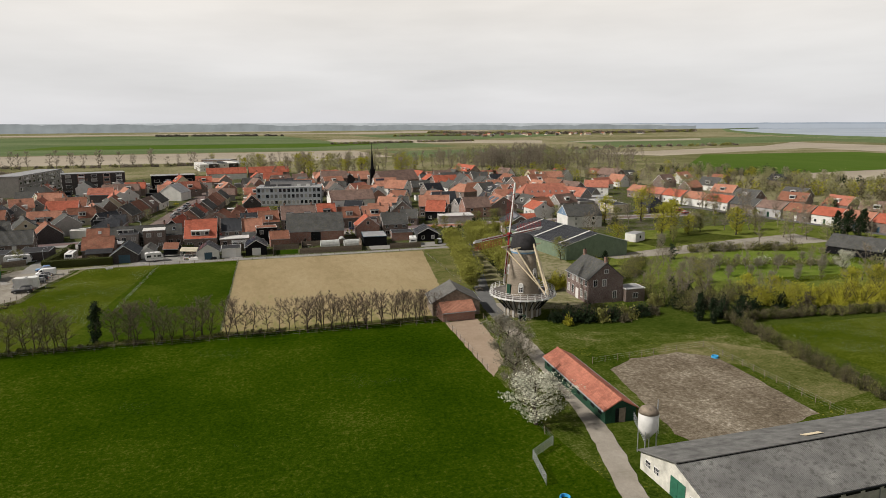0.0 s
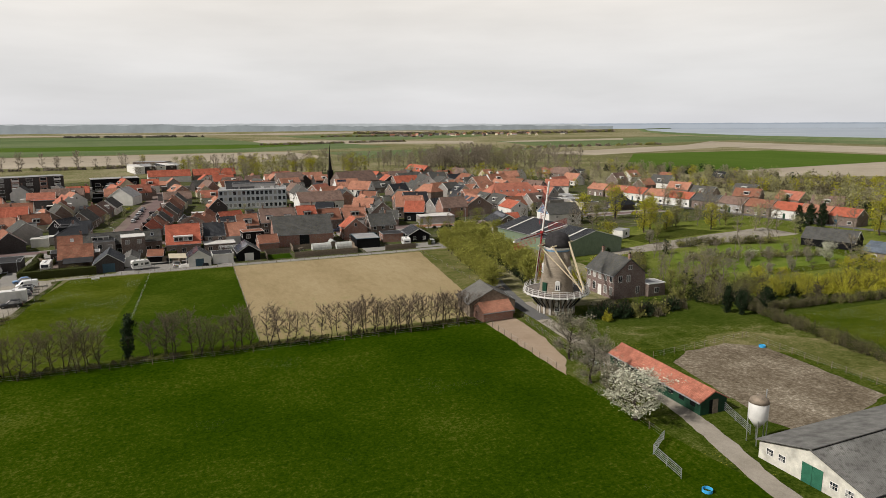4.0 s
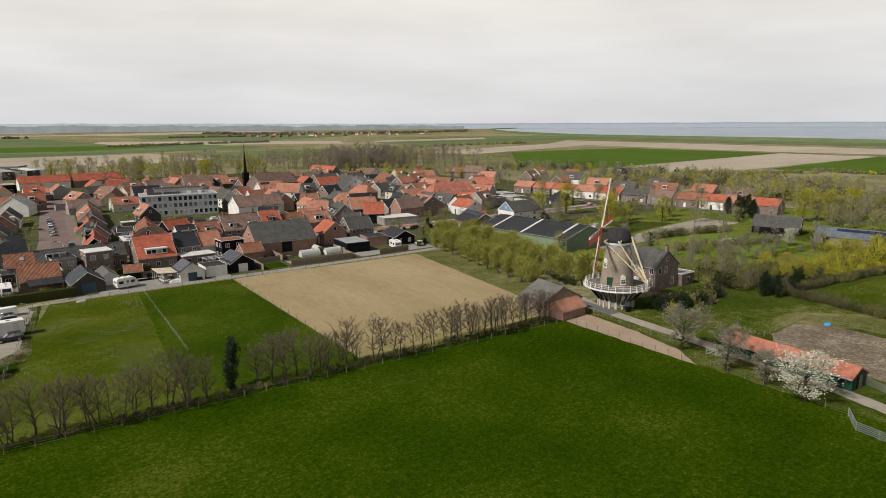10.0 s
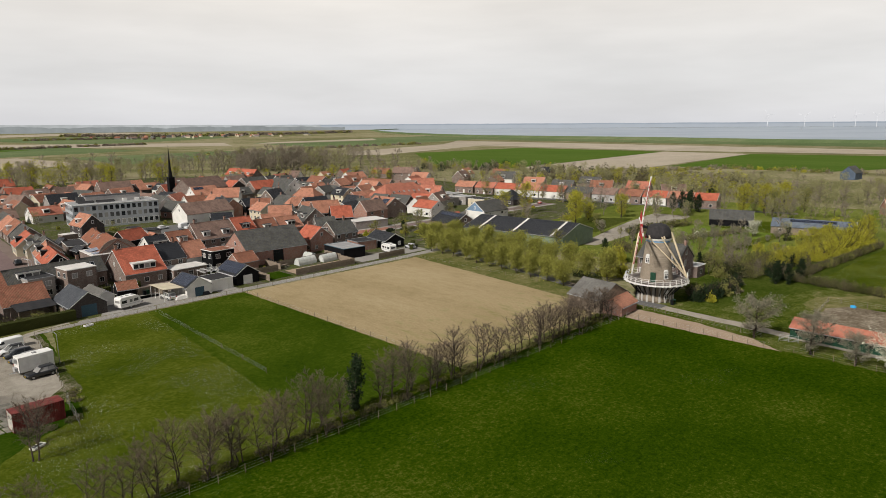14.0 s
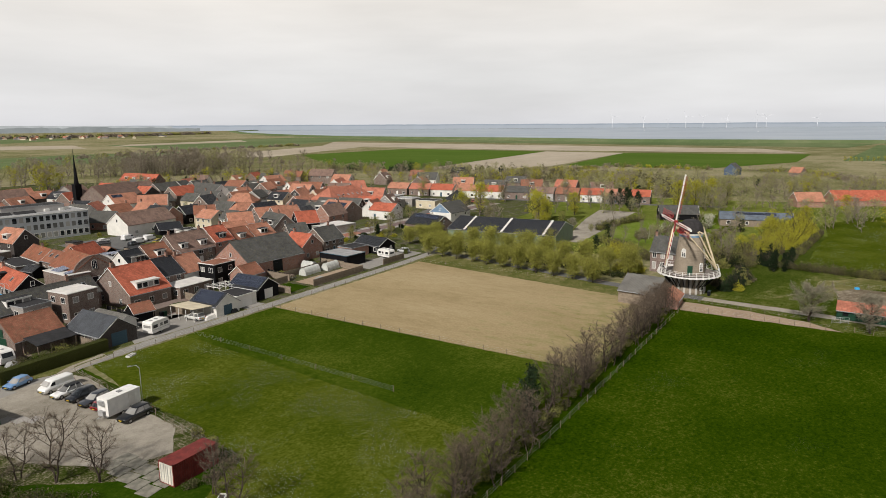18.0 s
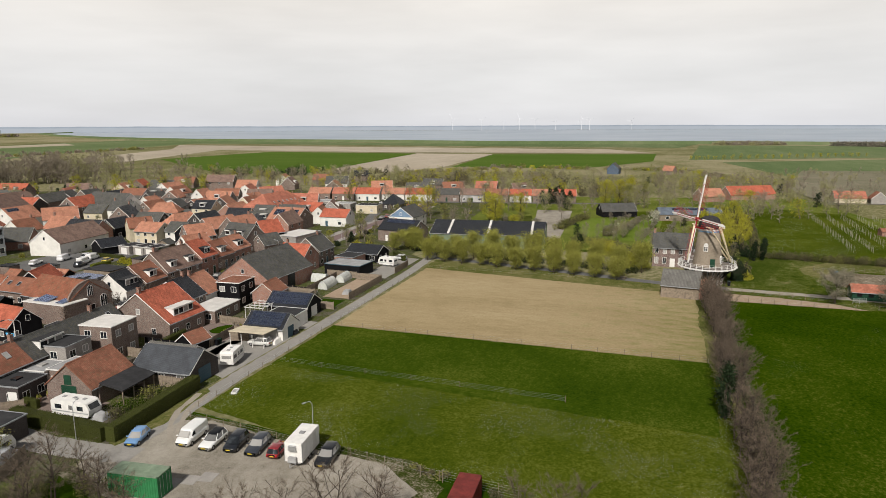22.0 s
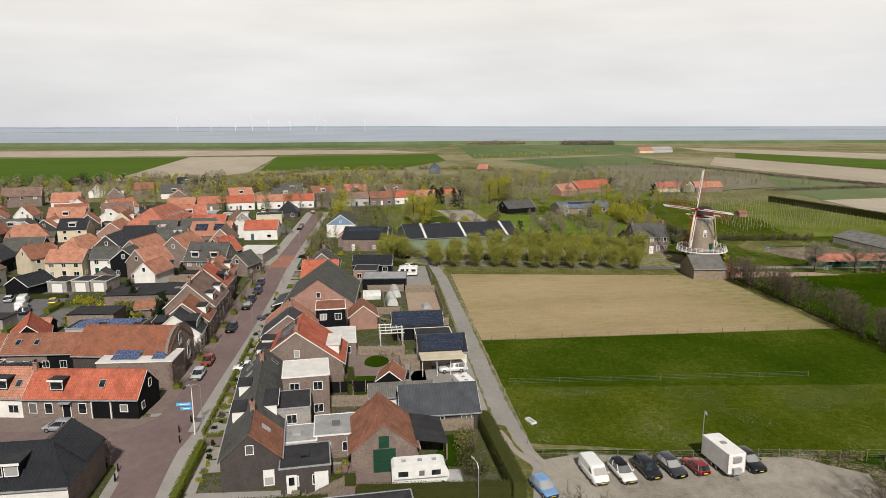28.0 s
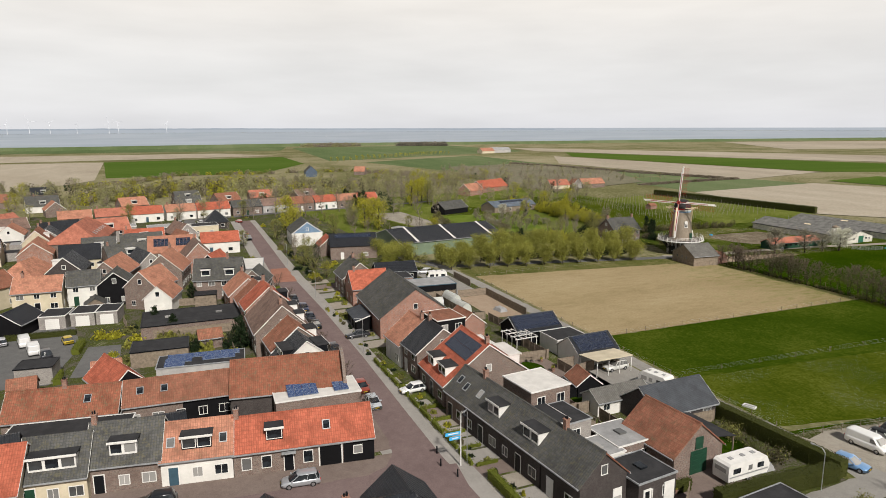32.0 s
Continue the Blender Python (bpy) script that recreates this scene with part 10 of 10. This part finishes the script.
def yacht(x, y):
    ob = thing("sailing_boat", "small white sailing boat on the estuary", "boat", pose(x, y, 0.2), "sailing boats")
    part("hull", Geo().extrude([(-4, 1.2), (4.5, 1.4), (3.5, 0), (-3.5, 0)], -1.2, 1.2, "y"), M["paint"], ob)
    part("sail", Geo().box(-3.5, -0.1, 1.5, 0.2, 0.1, 2.2).poly([(-3.5, 0, 2.2), (0.2, 0, 2.2), (0.2, 0, 12)]), M["paint"], ob)


for x, y in ((2600, 400), (2500, -300), (2300, -700), (2900, 900), (2700, -1200)):
    yacht(x, y)


# ---- gardens: beds, hedges, furniture ----
hedge(-59.5, 235.2, -46.8, 235.4, 0.9, 1.3, label="yellow-green clipped hedge along the pavement", mat="hedgelight")
for k in range(9):
    x = -43.5 + k * 4.3 if k else -43.5
    hedge(x, 236.2 + (x + 43) * 0.02, x + 3.5, 236.25 + (x + 43) * 0.02, 0.5, 0.75, label="low clipped front garden hedge", mat="hedgelight")
    hedge(x - 0.4, 233.0 + (x + 43) * 0.05, x - 0.4, 235.8 + (x + 43) * 0.03, 0.4, 0.6, label="low clipped hedge between front gardens", mat="hedgelight")
gr = random.Random(31)
for k in range(46):
    x = -57 + k * 1.9 + gr.uniform(-0.6, 0.6)
    if -21.5 < x < -18 or 5 < x < 11:
        continue
    bush(gr.choice(("green", "dark", "fresh", "brown", "yellow")), x, 234.4 + (x + 50) * 0.035 + gr.uniform(-0.8, 1.0), gr.uniform(0.3, 0.75), gr.uniform(0.3, 1.0), "front garden shrubs")
for x0, y0, x1, y1, mt, lb in ((-31.3, 221.2, -31.5, 213.6, "blackwood", "black boarded garden fence"), (11.2, 220.7, 9.0, 208.9, "blackwood", "black boarded garden fence"), (-36.3, 221, -36.7, 213.4, "wood", "weathered board fence between gardens"), (-61.6, 221, -58.4, 217.4, "wood", "dark wooden garden fence"), (-24.1, 208.3, -23.3, 204.9, "wood", "pale wooden fence beside the carport"), (-45.4, 207, -45.5, 201.2, "wood", "weathered board fence beside a garage"), (-16.2, 209.5, -2, 210.5, "wood", "weathered board fence behind garages"), (28, 207.4, 28.4, 216, "wood", "weathered board fence beside the workshop")):
    board_fence(x0, y0, x1, y1, 1.75, mt, lb)
for x, y, r in ((-18.7, 213.9, 2.6), (4.7, 216.8, 2.2)):
    sheet("lawn", [(x + r * 1.1 * math.cos(a * 0.5236), y + r * 0.8 * math.sin(a * 0.5236)) for a in range(12)], 0.045, "lush", "round mown garden lawn", "lawn")
sheet("lawn", [(-30.6, 213.4), (-26, 213), (-26, 220), (-30.8, 220.6)], 0.04, "lush", "mown back garden lawn", "lawn")
sheet("patio", [(-25.5, 209), (-12, 209.6), (-12.4, 219), (-25, 218.6)], 0.036, "walkbrick", "brick terrace of a back garden", "paving")
sheet("patio", [(-60, 208), (-52.6, 208), (-52.6, 219), (-60, 218.6)], 0.037, "walkbrick", "brick paved yard beside the barn", "paving")


def garden_table(x, y, ang):
    t = thing("garden_table", "grey wooden garden table on a terrace", "table", pose(x, y, 0.04, 0, 0, ang))
    part("tabletop", Geo().box(-0.8, -0.45, 0.7, 0.8, 0.45, 0.75), M["wood"], t)
    for u in (-0.7, 0.7):
        for v in (-0.36, 0.36):
            part("leg", Geo().box(u - 0.04, v - 0.04, 0, u + 0.04, v + 0.04, 0.7), M["wood"], t)
    for k in range(4):
        a = (-0.45, 0.45)[k % 2]
        v = (-0.85, 0.85)[k // 2]
        c = thing("garden_chair", "plain garden chair beside a table", "chair", pose(x, y, 0.04, 0, 0, ang) @ pose(a, v, 0, 0, 0, 0 if v > 0 else 180), "garden chairs")
        part("seat", Geo().box(-0.22, -0.22, 0.4, 0.22, 0.22, 0.45), M["wood"], c)
        part("backrest", Geo().box(-0.22, 0.2, 0.45, 0.22, 0.25, 0.9), M["wood"], c)
        for u2 in (-0.2, 0.2):
            for v2 in (-0.2, 0.2):
                part("leg", Geo().box(u2 - 0.02, v2 - 0.02, 0, u2 + 0.02, v2 + 0.02, 0.4), M["metal"], c)


for x, y, r, h, k in ((9.8, 263.0, 1.6, 2.6, "fresh"), (22.9, 274.9, 1.8, 1.6, "yellow"), (26.4, 279.2, 1.5, 1.3, "yellow"), (10.4, 272.9, 1.4, 1.8, "green"), (18.6, 276, 1.6, 1.4, "fresh"), (16, 262.5, 1.5, 2.0, "green"), (13.2, 268.5, 1.3, 1.7, "dark"), (20.5, 270.5, 1.5, 1.9, "green"), (6.8, 259.0, 1.3, 1.8, "fresh"), (30.5, 276, 1.2, 1.2, "dark"), (14.5, 278.4, 1.3, 1.0, "yellow")):
    bush(k, x, y, r, h, "garden shrubs")
for x, y, sc_ in ((9.0, 257.2, 0.85), (23.7, 268.6, 0.6), (30.6, 271.8, 0.55)):
    tree("fir", x, y, sc_, group="garden conifers")
for x, y, a in ((11.6, 211, 10), (-15.5, 212.6, 80), (-40.5, 217.5, 5), (-59.8, 222.5, 0), (3.5, 212.5, 30)):
    garden_table(x, y, a)


def plant_pot(x, y, s):
    t = thing("plant_pot", "clay pot with a small green plant", "plant pot", Matrix.LocRotScale((x, y, 0.04), None, (s, s, s)), "plant pots in the gardens")
    part("pot", shared("pot", lambda: Geo().lathe([(0.2, 0), (0.28, 0.45), (0.32, 0.47), (0.32, 0.55), (0.05, 0.5)], 12).mesh("pot", M["chimney"])), None, t)
    part("plant", BUSH["fresh"][0][1], None, t, m=Matrix.LocRotScale((0, 0, 0.45), None, (0.35, 0.35, 0.6)))


for x, y, s in ((-54.2, 217.5, 1.6), (-55.4, 218.2, 1.2), (-17, 211, 1), (-21.4, 211.4, 1.2), (-13, 213.5, 1), (-29, 212.4, 1), (-6, 208, 0.9), (-42, 216.6, 1), (6.5, 213, 1), (-57.4, 218.4, 1.1)):
    plant_pot(x, y, s)


def tarp_heap(x, y, ang, L, mat, label):
    """Something low stored under a sheet: a rounded, creased hump."""
    g, n, m = Geo(), 14, 8
    for j in range(m + 1):
        for i in range(n + 1):
            u, v = i / n * 2 - 1, j / m * 2 - 1
            z = max(0.0, (1 - abs(u) ** 4) * (1 - abs(v) ** 4)) ** 0.6 * (0.85 + 0.2 * noise.noise((u * 2.5, v * 2.5, x)))
            g.v.append((u * L / 2, v * 0.95, z))
    for j in range(m):
        for i in range(n):
            a = j * (n + 1) + i
            g.f.append((a, a + 1, a + n + 2, a + n + 1))
    solid("covered_trailer", g, M[mat], label, "trailer", pose(x, y, 0.035, 0, 0, ang))


tarp_heap(-22.4, 199.9, 4, 3.4, "white", "small boat under a white sheet beside the carport")
tarp_heap(-17.0, 199.6, 90, 2.4, "darkpaint", "motorbike trailer under a black sheet")
tarp_heap(-57.0, 205.2, 90, 2.2, "greyroof", "garden things under a grey sheet")
tarp_heap(13.6, 203, 10, 3.0, "greyroof", "stored goods under a grey sheet")
# rough growth round the sandy lot
wild_hedge([(-77, 200), (-77.5, 190), (-78, 176), (-77, 164), (-74, 157)], 3.6, 1.7, (("brush", 4), ("hedge", 3)), "scrubby bank beside the sandy lot", 22, 260, 0.11)
wild_hedge([(-66.6, 149.6), (-63, 148.8), (-58, 149.4)], 1.6, 0.8, (("brush", 3), ("hedge", 3)), "weeds and brambles round a container", 23, 160, 0.10)
wild_hedge([(-56.3, 162), (-57.8, 156)], 1.6, 0.5, (("leafmix", 3), ("brush", 2)), "tufts of rank grass at the lot's edge", 24, 140, 0.12)
wild_hedge([(-75.6, 199.4), (-74.6, 196.4), (-73.4, 193.2), (-72.0, 190.6), (-71.8, 187.6)], 2.6, 2.6, (("brush", 4), ("hedge", 4), ("leafmix", 2)), "tangled ivy and brambles beside a container", 26, 380, 0.09)
for x, y, s in ((-75.2, 197.6, 0.8), (-73.8, 194.6, 0.85), (-72.6, 192.0, 0.75), (-73.0, 189.0, 0.7)):
    tree("lot", x, y, s)
board_fence(-73.4, 203.0, -68.2, 205.4, 1.6, "wood", "weathered slatted fence beside a lane")
car(-70.6, 206.4, 20, (0.42, 0.44, 0.46), "grey panel van behind a slatted fence", "van")
for x, y, s in ((-78, 193, 0.8), (-79, 180, 0.9), (-77, 170, 0.85), (-64.5, 146, 0.7)):
    tree("lot", x, y, s)

for i in range(3):
    solid("concrete_slab", shared("pale_slab", lambda: Geo().box(-0.95, -0.9, 0, 0.95, 0.9, 0.03).mesh("concrete_slab", M["slabs"])), None, "pale concrete slab set in the sandy lot", "slab", pose(-67.6 + i * 1.1, 184.6 - i * 1.55, 0.035, 0, 0, 8), "concrete slabs in the lot")
# old concrete slabs leading from the lot to the container
srng = random.Random(9)
M["oldslab"] = plain("mossy_concrete", (0.19, 0.18, 0.15), 0.95, 0, 0.5, 0.9)
for i in range(5):
    for j in range(2):
        x, y = -66.9 - i * 0.25 + j * 2.0, 161.2 - i * 2.15
        solid("concrete_slab", shared("slab", lambda: Geo().box(-0.95, -1.0, 0, 0.95, 1.0, 0.06).mesh("concrete_slab", M["oldslab"])), None, "cracked old concrete slab on the ground", "slab", pose(x + srng.uniform(-0.1, 0.1), y, 0.03, srng.uniform(-1, 1), srng.uniform(-1, 1), 6 + srng.uniform(-3, 3)), "concrete slabs by the lot")
